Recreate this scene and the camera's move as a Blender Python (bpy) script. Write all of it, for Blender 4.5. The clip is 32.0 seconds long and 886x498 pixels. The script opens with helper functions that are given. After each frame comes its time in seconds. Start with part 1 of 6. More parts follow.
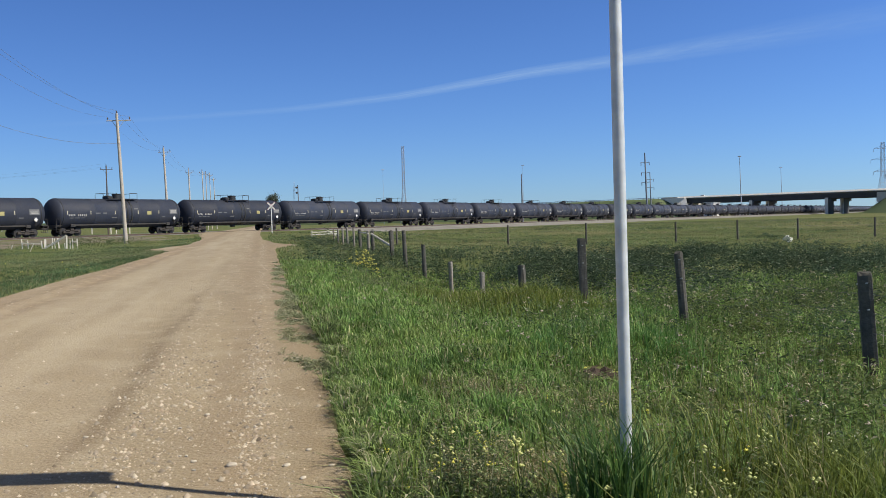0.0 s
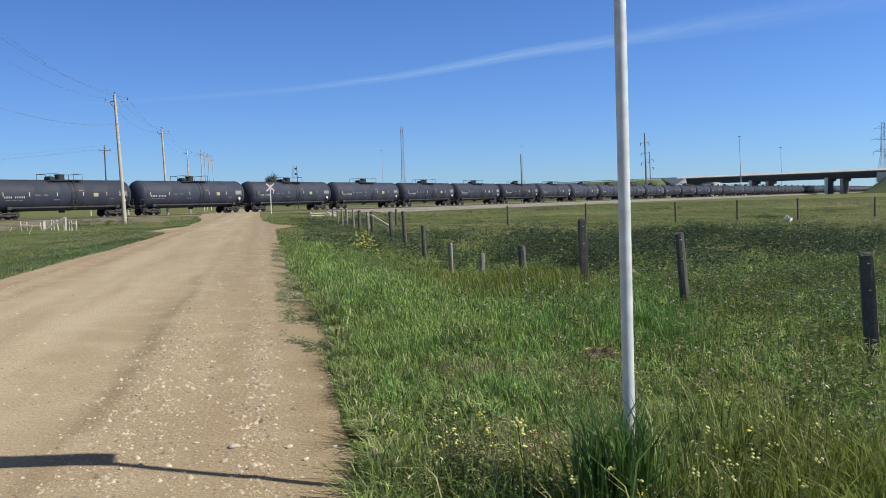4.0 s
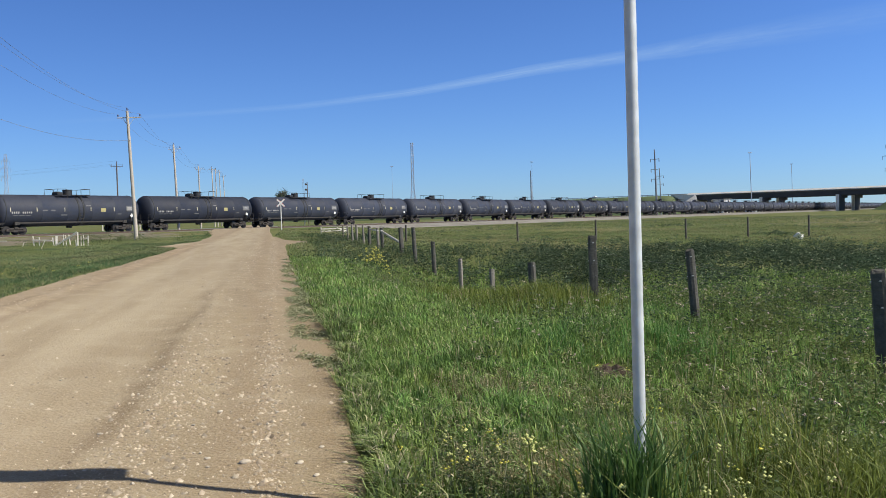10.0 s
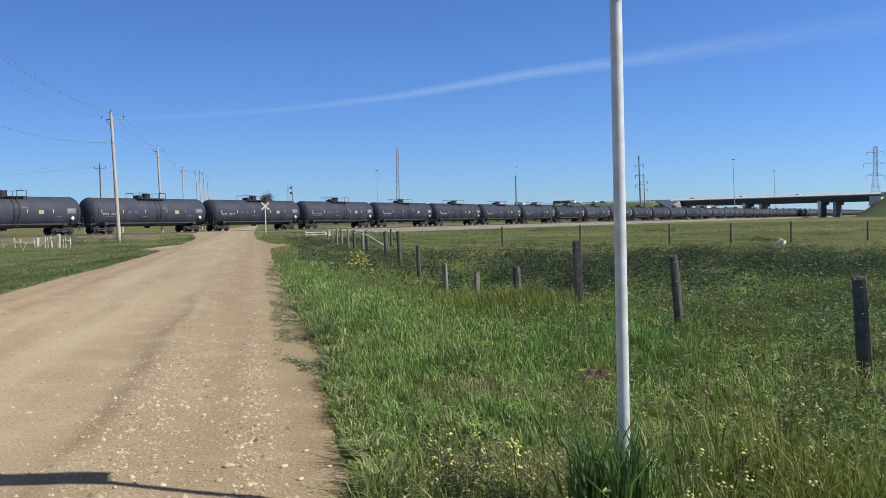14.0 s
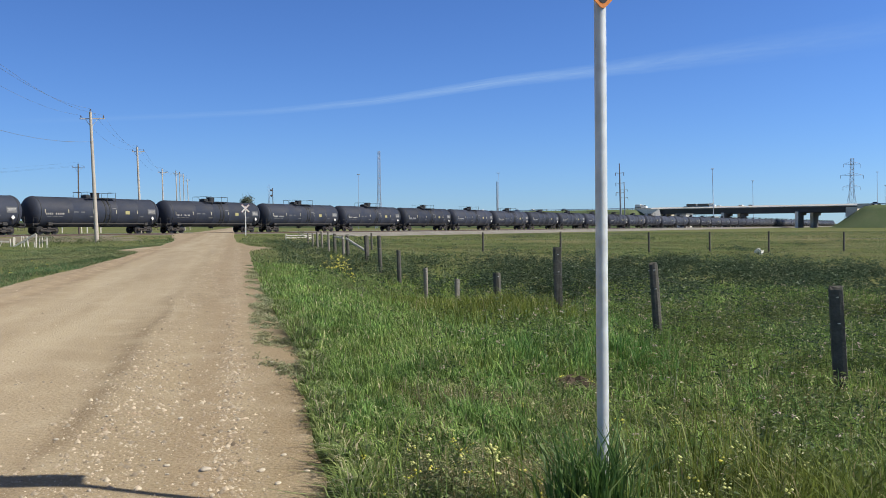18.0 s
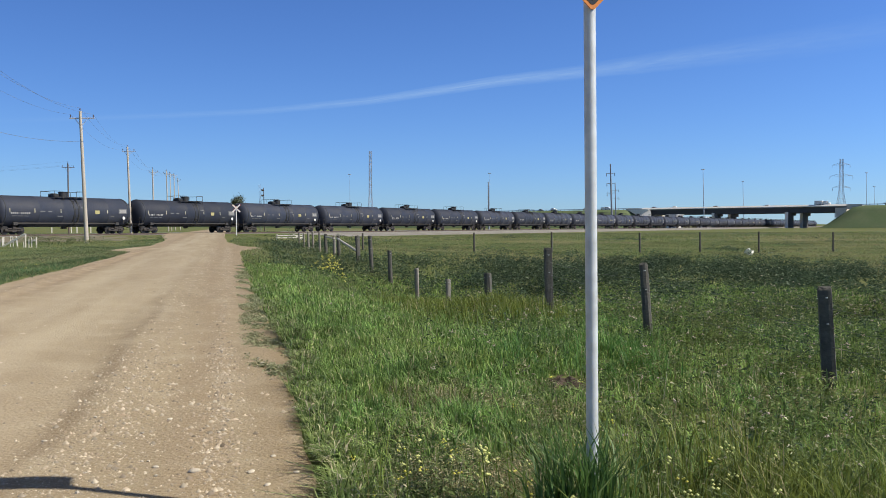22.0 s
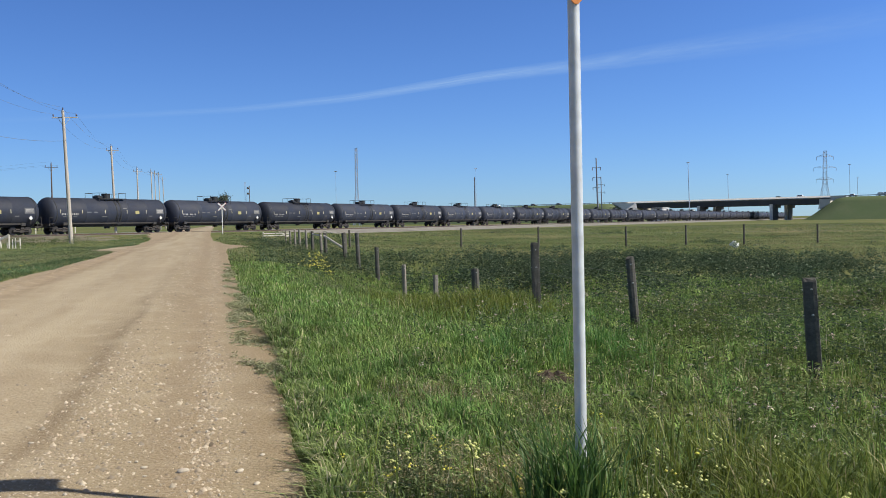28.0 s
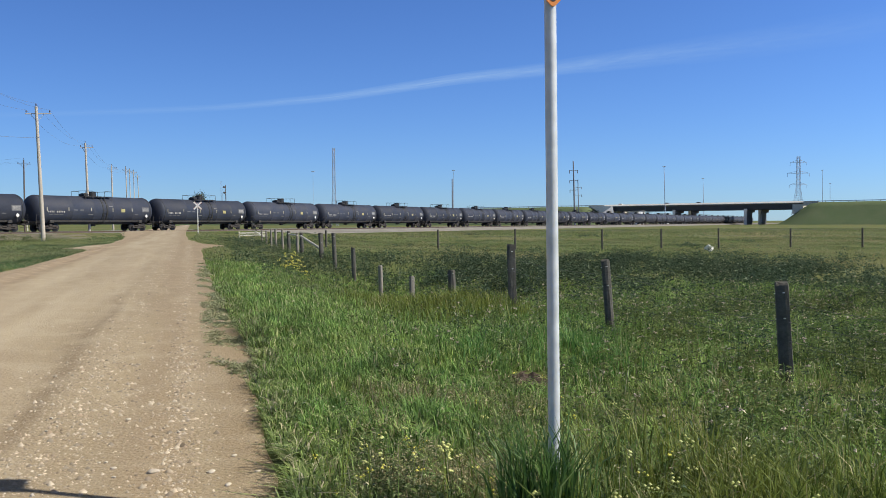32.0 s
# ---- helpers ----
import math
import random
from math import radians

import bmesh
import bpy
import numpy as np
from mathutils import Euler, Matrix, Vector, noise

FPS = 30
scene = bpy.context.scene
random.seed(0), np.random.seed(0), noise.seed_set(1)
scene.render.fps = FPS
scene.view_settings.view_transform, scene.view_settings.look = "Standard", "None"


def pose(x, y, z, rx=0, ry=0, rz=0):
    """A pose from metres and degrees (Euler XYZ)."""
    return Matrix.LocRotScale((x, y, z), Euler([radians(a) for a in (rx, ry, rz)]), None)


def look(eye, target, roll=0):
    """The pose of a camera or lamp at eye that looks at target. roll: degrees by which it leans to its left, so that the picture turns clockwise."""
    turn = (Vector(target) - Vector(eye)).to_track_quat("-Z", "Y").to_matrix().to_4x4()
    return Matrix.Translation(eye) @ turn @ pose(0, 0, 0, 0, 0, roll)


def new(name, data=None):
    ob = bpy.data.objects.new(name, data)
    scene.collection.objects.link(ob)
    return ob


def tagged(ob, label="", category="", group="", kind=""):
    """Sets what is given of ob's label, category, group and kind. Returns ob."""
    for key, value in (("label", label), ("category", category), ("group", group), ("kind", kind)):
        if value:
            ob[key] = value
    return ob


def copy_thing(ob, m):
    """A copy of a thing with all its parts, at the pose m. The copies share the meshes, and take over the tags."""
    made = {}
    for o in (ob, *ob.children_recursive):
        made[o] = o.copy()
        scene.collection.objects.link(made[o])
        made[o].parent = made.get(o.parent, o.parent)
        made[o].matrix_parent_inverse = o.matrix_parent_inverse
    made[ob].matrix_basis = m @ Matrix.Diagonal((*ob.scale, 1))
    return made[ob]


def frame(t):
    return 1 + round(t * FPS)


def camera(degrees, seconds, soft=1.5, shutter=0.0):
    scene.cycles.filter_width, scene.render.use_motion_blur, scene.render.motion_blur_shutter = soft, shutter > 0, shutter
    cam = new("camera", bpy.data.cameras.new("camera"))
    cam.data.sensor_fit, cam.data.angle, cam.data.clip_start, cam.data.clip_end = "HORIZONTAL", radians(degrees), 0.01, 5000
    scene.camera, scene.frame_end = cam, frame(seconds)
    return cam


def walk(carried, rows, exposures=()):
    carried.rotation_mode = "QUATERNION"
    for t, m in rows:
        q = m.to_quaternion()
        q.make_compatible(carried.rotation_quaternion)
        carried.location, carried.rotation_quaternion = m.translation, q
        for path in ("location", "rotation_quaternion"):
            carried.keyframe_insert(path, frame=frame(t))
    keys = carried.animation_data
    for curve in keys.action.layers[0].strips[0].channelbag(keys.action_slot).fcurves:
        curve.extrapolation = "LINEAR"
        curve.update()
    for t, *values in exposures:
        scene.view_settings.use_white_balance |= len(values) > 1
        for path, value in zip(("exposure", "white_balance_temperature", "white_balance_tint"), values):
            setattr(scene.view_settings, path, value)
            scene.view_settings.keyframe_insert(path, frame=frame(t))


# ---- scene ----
# Camera: handheld, standing at the edge of the gravel road
cam = camera(55.0, 32.0, soft=0.85)
PATH = [
    (0, 0.027, 0.005, 1.538, 3.169, -1.917, 1.356),
    (0.5, 0.021, 0.007, 1.538, 2.944, -2.177, 1.216),
    (1, 0.019, 0.013, 1.536, 2.829, -2.434, 0.961),
    (1.5, 0.017, 0.026, 1.534, 2.641, -2.763, 0.815),
    (2, 0.014, 0.026, 1.538, 2.539, -3.032, 0.853),
    (2.5, 0.014, 0.019, 1.538, 2.578, -3.074, 1.057),
    (3, 0.010, 0.018, 1.537, 2.844, -2.909, 1.236),
    (3.5, 0.010, 0.025, 1.540, 3.039, -3.034, 1.356),
    (5.5, 0.009, 0.015, 1.541, 3.158, -3.458, 1.599),
    (6, 0.006, 0.004, 1.545, 3.196, -3.215, 1.517),
    (6.5, 0.006, -0.001, 1.545, 3.248, -2.794, 1.623),
    (7, 0.005, -0.005, 1.544, 3.322, -2.281, 1.581),
    (7.5, 0.004, -0.006, 1.549, 3.395, -2.257, 1.385),
    (8, 0.002, -0.007, 1.550, 3.401, -1.757, 1.347),
    (8.5, 0.002, -0.011, 1.548, 3.572, -1.582, 1.429),
    (9, 0.000, -0.011, 1.547, 3.634, -1.641, 1.401),
    (9.5, -0.001, 0.005, 1.547, 3.916, -1.937, 1.405),
    (10, 0.003, -0.000, 1.547, 3.775, -2.123, 1.349),
    (10.5, 0.003, -0.000, 1.548, 3.676, -2.070, 1.301),
    (11, -0.002, -0.001, 1.549, 3.643, -2.120, 1.241),
    (11.5, -0.005, -0.004, 1.550, 3.907, -2.080, 1.309),
    (12, -0.010, -0.001, 1.546, 4.271, -2.118, 1.247),
    (12.5, -0.009, -0.000, 1.547, 4.324, -2.210, 1.093),
    (13, -0.002, -0.003, 1.548, 3.992, -2.167, 0.976),
    (13.5, 0.004, -0.001, 1.546, 3.527, -2.041, 1.074),
    (14, -0.002, -0.008, 1.546, 2.764, -1.854, 0.994),
    (14.5, -0.009, -0.005, 1.549, 2.265, -1.596, 0.780),
    (15, -0.006, -0.009, 1.545, 1.765, -1.615, 0.443),
    (15.5, -0.009, -0.014, 1.547, 1.299, -1.582, 0.412),
    (17.5, -0.012, -0.003, 1.544, 1.249, -1.453, 0.259),
    (18, -0.009, -0.004, 1.545, 1.472, -1.527, 0.188),
    (18.5, -0.003, -0.009, 1.547, 1.558, -1.737, 0.311),
    (19, -0.001, -0.008, 1.548, 1.521, -1.941, 0.533),
    (19.5, 0.006, -0.007, 1.546, 1.259, -1.657, 0.546),
    (20, 0.001, -0.012, 1.546, 0.919, -1.773, 0.577),
    (20.5, -0.003, -0.008, 1.545, 0.905, -1.770, 0.488),
    (21, -0.005, -0.006, 1.545, 0.891, -1.713, 0.306),
    (21.5, -0.006, -0.006, 1.548, 0.935, -1.678, 0.120),
    (22, -0.001, -0.001, 1.549, 0.892, -1.521, 0.136),
    (22.5, -0.002, -0.009, 1.549, 0.786, -1.330, 0.256),
    (23, -0.001, 0.001, 1.546, 0.669, -1.234, 0.316),
    (23.5, 0.000, -0.007, 1.548, 0.406, -1.181, 0.433),
    (24, 0.001, -0.006, 1.549, 0.286, -1.069, 0.520),
    (24.5, -0.003, 0.000, 1.548, 0.223, -1.128, 0.485),
    (25, -0.005, 0.007, 1.548, 0.447, -1.163, 0.592),
    (25.5, -0.006, 0.012, 1.546, 0.532, -1.362, 0.671),
    (27.5, -0.000, 0.007, 1.547, 0.060, -1.844, 0.649),
    (28, 0.000, 0.000, 1.550, 0.000, -1.800, 0.800),
    (28.5, 0.001, -0.005, 1.551, -0.109, -1.502, 0.853),
    (29, 0.003, -0.007, 1.549, -0.336, -1.162, 0.665),
    (29.5, 0.002, -0.006, 1.546, -0.518, -1.275, 0.509),
    (30, 0.003, -0.006, 1.549, -0.641, -1.290, 0.429),
    (30.5, 0.004, -0.004, 1.547, -0.622, -1.316, 0.390),
    (31, 0.005, -0.009, 1.550, -0.669, -1.482, 0.306),
    (31.5, 0.009, 0.008, 1.547, -0.890, -1.560, 0.296),
    (32, 0.011, 0.010, 1.546, -1.526, -1.726, 0.242),
]
walk(cam, [(t, pose(x, y, z, 90 + p, r, w)) for t, x, y, z, w, p, r in PATH],
     [(0.0, 0.04), (0.7, 0.15), (32.0, 0.15)])

# World, sun and exposure
SUN_HEAD, SUN_ELEV = 104.0, 40.5   # compass heading from +y towards +x, elevation
world = bpy.data.worlds.new("sky")
scene.world = world
world.use_nodes = True
wn = world.node_tree.nodes
sky = wn.new("ShaderNodeTexSky")
sky.sky_type = "NISHITA"
sky.sun_disc = False
sky.sun_elevation = radians(SUN_ELEV)
sky.sun_rotation = radians(SUN_HEAD)
sky.altitude = 500
sky.air_density = 1.0
sky.dust_density = 0.1
sky.ozone_density = 1.0
# the clear air: deep blue low in the north, greyer overhead
air = wn.new("ShaderNodeTexCoord")
height = wn.new("ShaderNodeSeparateXYZ")
world.node_tree.links.new(air.outputs["Generated"], height.inputs[0])
rise = wn.new("ShaderNodeMapRange")
rise.interpolation_type = "SMOOTHSTEP"
rise.inputs[1].default_value, rise.inputs[2].default_value = 0.28, 0.70
world.node_tree.links.new(height.outputs[2], rise.inputs[0])
tint = wn.new("ShaderNodeMix")
tint.data_type = "RGBA"
tint.inputs[6].default_value = (0.61, 0.98, 1.74, 1)
tint.inputs[7].default_value = (1.72, 1.10, 0.62, 1)
world.node_tree.links.new(rise.outputs[0], tint.inputs[0])
clear = wn.new("ShaderNodeMix")
clear.data_type, clear.blend_type = "RGBA", "MULTIPLY"
clear.inputs[0].default_value = 1.0
world.node_tree.links.new(sky.outputs[0], clear.inputs[6])
world.node_tree.links.new(tint.outputs[2], clear.inputs[7])
world.node_tree.links.new(clear.outputs[2], wn["Background"].inputs["Color"])
glare = wn.new("ShaderNodeMapRange")     # the sky is brighter on the sun's side, to the east
glare.inputs[1].default_value, glare.inputs[2].default_value = -0.7, 0.9
glare.inputs[3].default_value, glare.inputs[4].default_value = 0.063 * 0.86, 0.063 * 1.36
world.node_tree.links.new(height.outputs[0], glare.inputs[0])
world.node_tree.links.new(glare.outputs[0], wn["Background"].inputs["Strength"])
sun = new("sun", bpy.data.lights.new("sun", "SUN"))
sun.data.energy = 4.6
sun.data.angle = radians(0.53)
sun.data.color = (1.0, 0.935, 0.805)
sh, se = radians(SUN_HEAD), radians(SUN_ELEV)
TO_SUN = Vector((math.sin(sh) * math.cos(se), math.cos(sh) * math.cos(se), math.sin(se)))
sun.matrix_world = look((0, 0, 60), Vector((0, 0, 60)) - TO_SUN)
scene.view_settings.exposure = 0.15

# Plan: the road's heading, the track's line
ROAD = Vector((-0.2588, 0.9659))          # along the road
ROAD_R = Vector((0.9659, 0.2588))         # to its right
V_LEFT, V_RIGHT = -5.2, 0.55              # edges of the gravel
TRACK0 = Vector((-44.15, 98.35))
TRACK = Vector((0.4842, 0.8750))          # along the track, away from the camera
TRACK_N = Vector((0.8750, -0.4842))       # towards the camera's side
RAIL_Z = 0.78
CAR = 18.364                              # coupler to coupler


def smooth(a, b, x):
    f = np.clip((np.asarray(x, float) - a) / (b - a), 0, 1)
    return f * f * (3 - 2 * f)


def ground_z(x, y):
    """Height of the land."""
    x, y = np.asarray(x, float), np.asarray(y, float)
    d = (x - TRACK0.x) * TRACK_N.x + (y - TRACK0.y) * TRACK_N.y
    z = 0.60 * (1 - np.clip(d, 0, 110) / 82)
    v = x * ROAD_R.x + y * ROAD_R.y
    s = x * ROAD.x + y * ROAD.y
    z = np.where(z > 0, z * (1 - smooth(7.0, 20.0, v)), z)
    z = z - 0.62 * np.exp(-((v - 6.5) / 3.2) ** 2 - ((s - 24) / 8.0) ** 2)
    z = z - smooth(1.2, 5.0, v) * (0.06 + 0.26 * smooth(13, 24, s)) * (1 - smooth(80, 110, s))
    z = z - 0.22 * smooth(-5.4, -8.5, v) * (1 - smooth(60, 95, s))
    z = z + 0.27 * np.exp(-((v - 4.7) / 1.1) ** 2 - ((s - 14.8) / 2.3) ** 2)      # low hump before the fence
    z = z + 5.0 * smooth(500, 2600, np.hypot(x, y))
    near = 1 - smooth(60, 140, np.hypot(x, y))
    off = smooth(0.5, 2.0, v) + smooth(-5.4, -7.5, v)
    z = z + near * off * 0.05 * (np.sin(x * 0.9 + 1.3 * np.sin(y * 0.31)) + np.sin(y * 0.7 + 0.8 * np.sin(x * 0.5)))
    return z


def gz(x, y):
    return float(ground_z(x, y))


def edge_wobble(s, side):
    return 0.06 * np.sin(s * 0.8 + side) + 0.035 * np.sin(s * 2.7 + 2 * side) + 0.02 * np.sin(s * 6.1)


def right_edge(s):
    """Where the gravel ends on the grassy side."""
    s = np.asarray(s, float)
    return V_RIGHT + 0.16 * np.exp(-((s - 11.6) / 2.6) ** 2) - 0.07 * (1 - smooth(4.4, 5.6, s)) + 0.4 * edge_wobble(s, 0.4) * np.minimum(1, 25 / (np.abs(s) + 8)) - 0.75 * smooth(60, 72, s) - 0.3 * smooth(75, 95, s) + 1.5 * np.exp(-((s - 53.5) / 3.6) ** 2)


def left_edge(s):
    """Where the gravel ends on the far side: a mouth for the side path, then wider towards the crossing."""
    s = np.asarray(s, float)
    return V_LEFT - 0.35 * (1 - smooth(22, 34, s)) + 0.25 * smooth(34, 44, s) * (1 - smooth(58, 66, s)) + 0.4 * edge_wobble(s, 2.0) - 2.2 * np.exp(-((s - 52.5) / 3.8) ** 2) - 2.4 * smooth(70, 108, s)


def ruts(s, v):
    """Relief of the driven surface: hollow wheel tracks and low windrows of loose gravel."""
    w = 0.05 * np.sin(s * 0.7) + 0.025 * np.sin(s * 1.9 + 1)
    near = 1 - smooth(40, 70, s)
    fade = 1 - 0.8 * smooth(11, 20, s)
    berm = (0.006 + 0.018 * smooth(5.2, 8.5, s)) * smooth(-1.33, -1.17, v + w) * (1 - smooth(-1.12, -0.5, v + w))
    ridge = (0.005 + 0.011 * smooth(5.6, 8.0, s)) * np.exp(-((v + 0.09 + 0.6 * w) / 0.11) ** 2)
    left = 0.045 * np.exp(-((v + 4.72 - w) / 0.20) ** 2)
    hollow = -0.016 * np.exp(-((v + 1.62) / 0.26) ** 2) - 0.012 * np.exp(-((v + 3.3) / 0.35) ** 2) - 0.02 * np.exp(-((v + 4.35) / 0.2) ** 2)
    return near * (fade * (berm + ridge) + left + hollow)


def road_z(x, y):
    x, y = np.asarray(x, float), np.asarray(y, float)
    d = (x - TRACK0.x) * TRACK_N.x + (y - TRACK0.y) * TRACK_N.y
    v = x * ROAD_R.x + y * ROAD_R.y
    s = x * ROAD.x + y * ROAD.y
    crown = 0.02 * np.clip(1 - ((v + 2.3) / 2.9) ** 2, 0, 1)
    return ground_z(x, y) + 0.02 + crown + ruts(s, v) + (RAIL_Z - 0.66) * (1 - smooth(2.5, 26, np.abs(d)))


def sv(s, v):
    """World place of a point s along and v right of the road's line."""
    p = ROAD * s + ROAD_R * v
    return p.x, p.y


def on_track(k, d=0.0):
    p = TRACK0 + TRACK * k + TRACK_N * d
    return p.x, p.y


# Materials
def material(name, colour, rough=0.7, metal=0.0, second=None, scale=4.0, amount=0.5, fine=40.0, bump=0.0, spec=None, island=0.0, objrand=0.0, translucent=0.0, detail=6.0):
    """A surface with a slow stain between two colours, fine grain, and relief."""
    m = bpy.data.materials.new(name)
    m.use_nodes = True
    n, l = m.node_tree.nodes, m.node_tree.links
    b = n["Principled BSDF"]
    b.inputs["Roughness"].default_value = rough
    b.inputs["Metallic"].default_value = metal
    if spec is not None:
        b.inputs["Specular IOR Level"].default_value = spec
    second = second or tuple(c * 0.7 for c in colour)
    tc = n.new("ShaderNodeTexCoord")
    big = n.new("ShaderNodeTexNoise")
    big.inputs["Scale"].default_value = scale
    big.inputs["Detail"].default_value = detail
    l.new(tc.outputs["Object"], big.inputs["Vector"])
    small = n.new("ShaderNodeTexNoise")
    small.inputs["Scale"].default_value = fine
    small.inputs["Detail"].default_value = 4
    l.new(tc.outputs["Object"], small.inputs["Vector"])
    ramp = n.new("ShaderNodeMapRange")
    ramp.inputs[1].default_value, ramp.inputs[2].default_value = 0.35, 0.68
    ramp.inputs[3].default_value, ramp.inputs[4].default_value = 0.0, amount
    l.new(big.outputs["Fac"], ramp.inputs[0])
    mix = n.new("ShaderNodeMix")
    mix.data_type = "RGBA"
    mix.inputs[6].default_value = (*colour, 1)
    mix.inputs[7].default_value = (*second, 1)
    l.new(ramp.outputs[0], mix.inputs[0])
    hsv = n.new("ShaderNodeHueSaturation")
    l.new(mix.outputs[2], hsv.inputs["Color"])
    val = n.new("ShaderNodeMapRange")
    val.inputs[1].default_value, val.inputs[2].default_value = 0.25, 0.75
    val.inputs[3].default_value, val.inputs[4].default_value = 0.82, 1.18
    l.new(small.outputs["Fac"], val.inputs[0])
    last = val.outputs[0]
    for kind, size in (("island", island), ("object", objrand)):
        if size:
            src = n.new("ShaderNodeNewGeometry") if kind == "island" else n.new("ShaderNodeObjectInfo")
            out = src.outputs["Random Per Island"] if kind == "island" else src.outputs["Random"]
            r = n.new("ShaderNodeMapRange")
            r.inputs[3].default_value, r.inputs[4].default_value = 1 - size, 1 + size
            l.new(out, r.inputs[0])
            mul = n.new("ShaderNodeMath")
            mul.operation = "MULTIPLY"
            l.new(last, mul.inputs[0])
            l.new(r.outputs[0], mul.inputs[1])
            last = mul.outputs[0]
    l.new(last, hsv.inputs["Value"])
    l.new(hsv.outputs[0], b.inputs["Base Color"])
    if bump:
        bp = n.new("ShaderNodeBump")
        bp.inputs["Strength"].default_value = bump
        bp.inputs["Distance"].default_value = 0.02
        l.new(small.outputs["Fac"], bp.inputs["Height"])
        l.new(bp.outputs[0], b.inputs["Normal"])
    if translucent:
        tr = n.new("ShaderNodeBsdfTranslucent")
        l.new(hsv.outputs[0], tr.inputs["Color"])
        ms = n.new("ShaderNodeMixShader")
        ms.inputs[0].default_value = translucent
        l.new(b.outputs[0], ms.inputs[1])
        l.new(tr.outputs[0], ms.inputs[2])
        l.new(ms.outputs[0], n["Material Output"].inputs[0])
    return m


def ground_material():
    """Grassland soil seen between the stems: green, straw and dark weed patches."""
    m = bpy.data.materials.new("grassland")
    m.use_nodes = True
    n, l = m.node_tree.nodes, m.node_tree.links
    b = n["Principled BSDF"]
    b.inputs["Roughness"].default_value = 0.95
    b.inputs["Specular IOR Level"].default_value = 0.1
    geo = n.new("ShaderNodeNewGeometry")

    def nz(scale, detail=6):
        t = n.new("ShaderNodeTexNoise")
        t.inputs["Scale"].default_value = scale
        t.inputs["Detail"].default_value = detail
        l.new(geo.outputs["Position"], t.inputs["Vector"])
        return t.outputs["Fac"]

    def mixc(fac, lo, hi, a, c):
        r = n.new("ShaderNodeMapRange")
        r.inputs[1].default_value, r.inputs[2].default_value = lo, hi
        l.new(fac, r.inputs[0])
        x = n.new("ShaderNodeMix")
        x.data_type = "RGBA"
        l.new(r.outputs[0], x.inputs[0])
        for i, v in ((6, a), (7, c)):
            if isinstance(v, tuple):
                x.inputs[i].default_value = (*v, 1)
            else:
                l.new(v, x.inputs[i])
        return x.outputs[2]
    c = mixc(nz(0.35), 0.35, 0.65, (0.135, 0.165, 0.052), (0.165, 0.185, 0.070))
    c = mixc(nz(0.03), 0.48, 0.66, c, (0.26, 0.22, 0.115))
    c = mixc(nz(5.0), 0.4, 0.75, c, (0.095, 0.120, 0.036))
    l.new(c, b.inputs["Base Color"])
    bp = n.new("ShaderNodeBump")
    bp.inputs["Strength"].default_value = 0.6
    bp.inputs["Distance"].default_value = 0.06
    l.new(nz(9.0), bp.inputs["Height"])
    l.new(bp.outputs[0], b.inputs["Normal"])
    return m


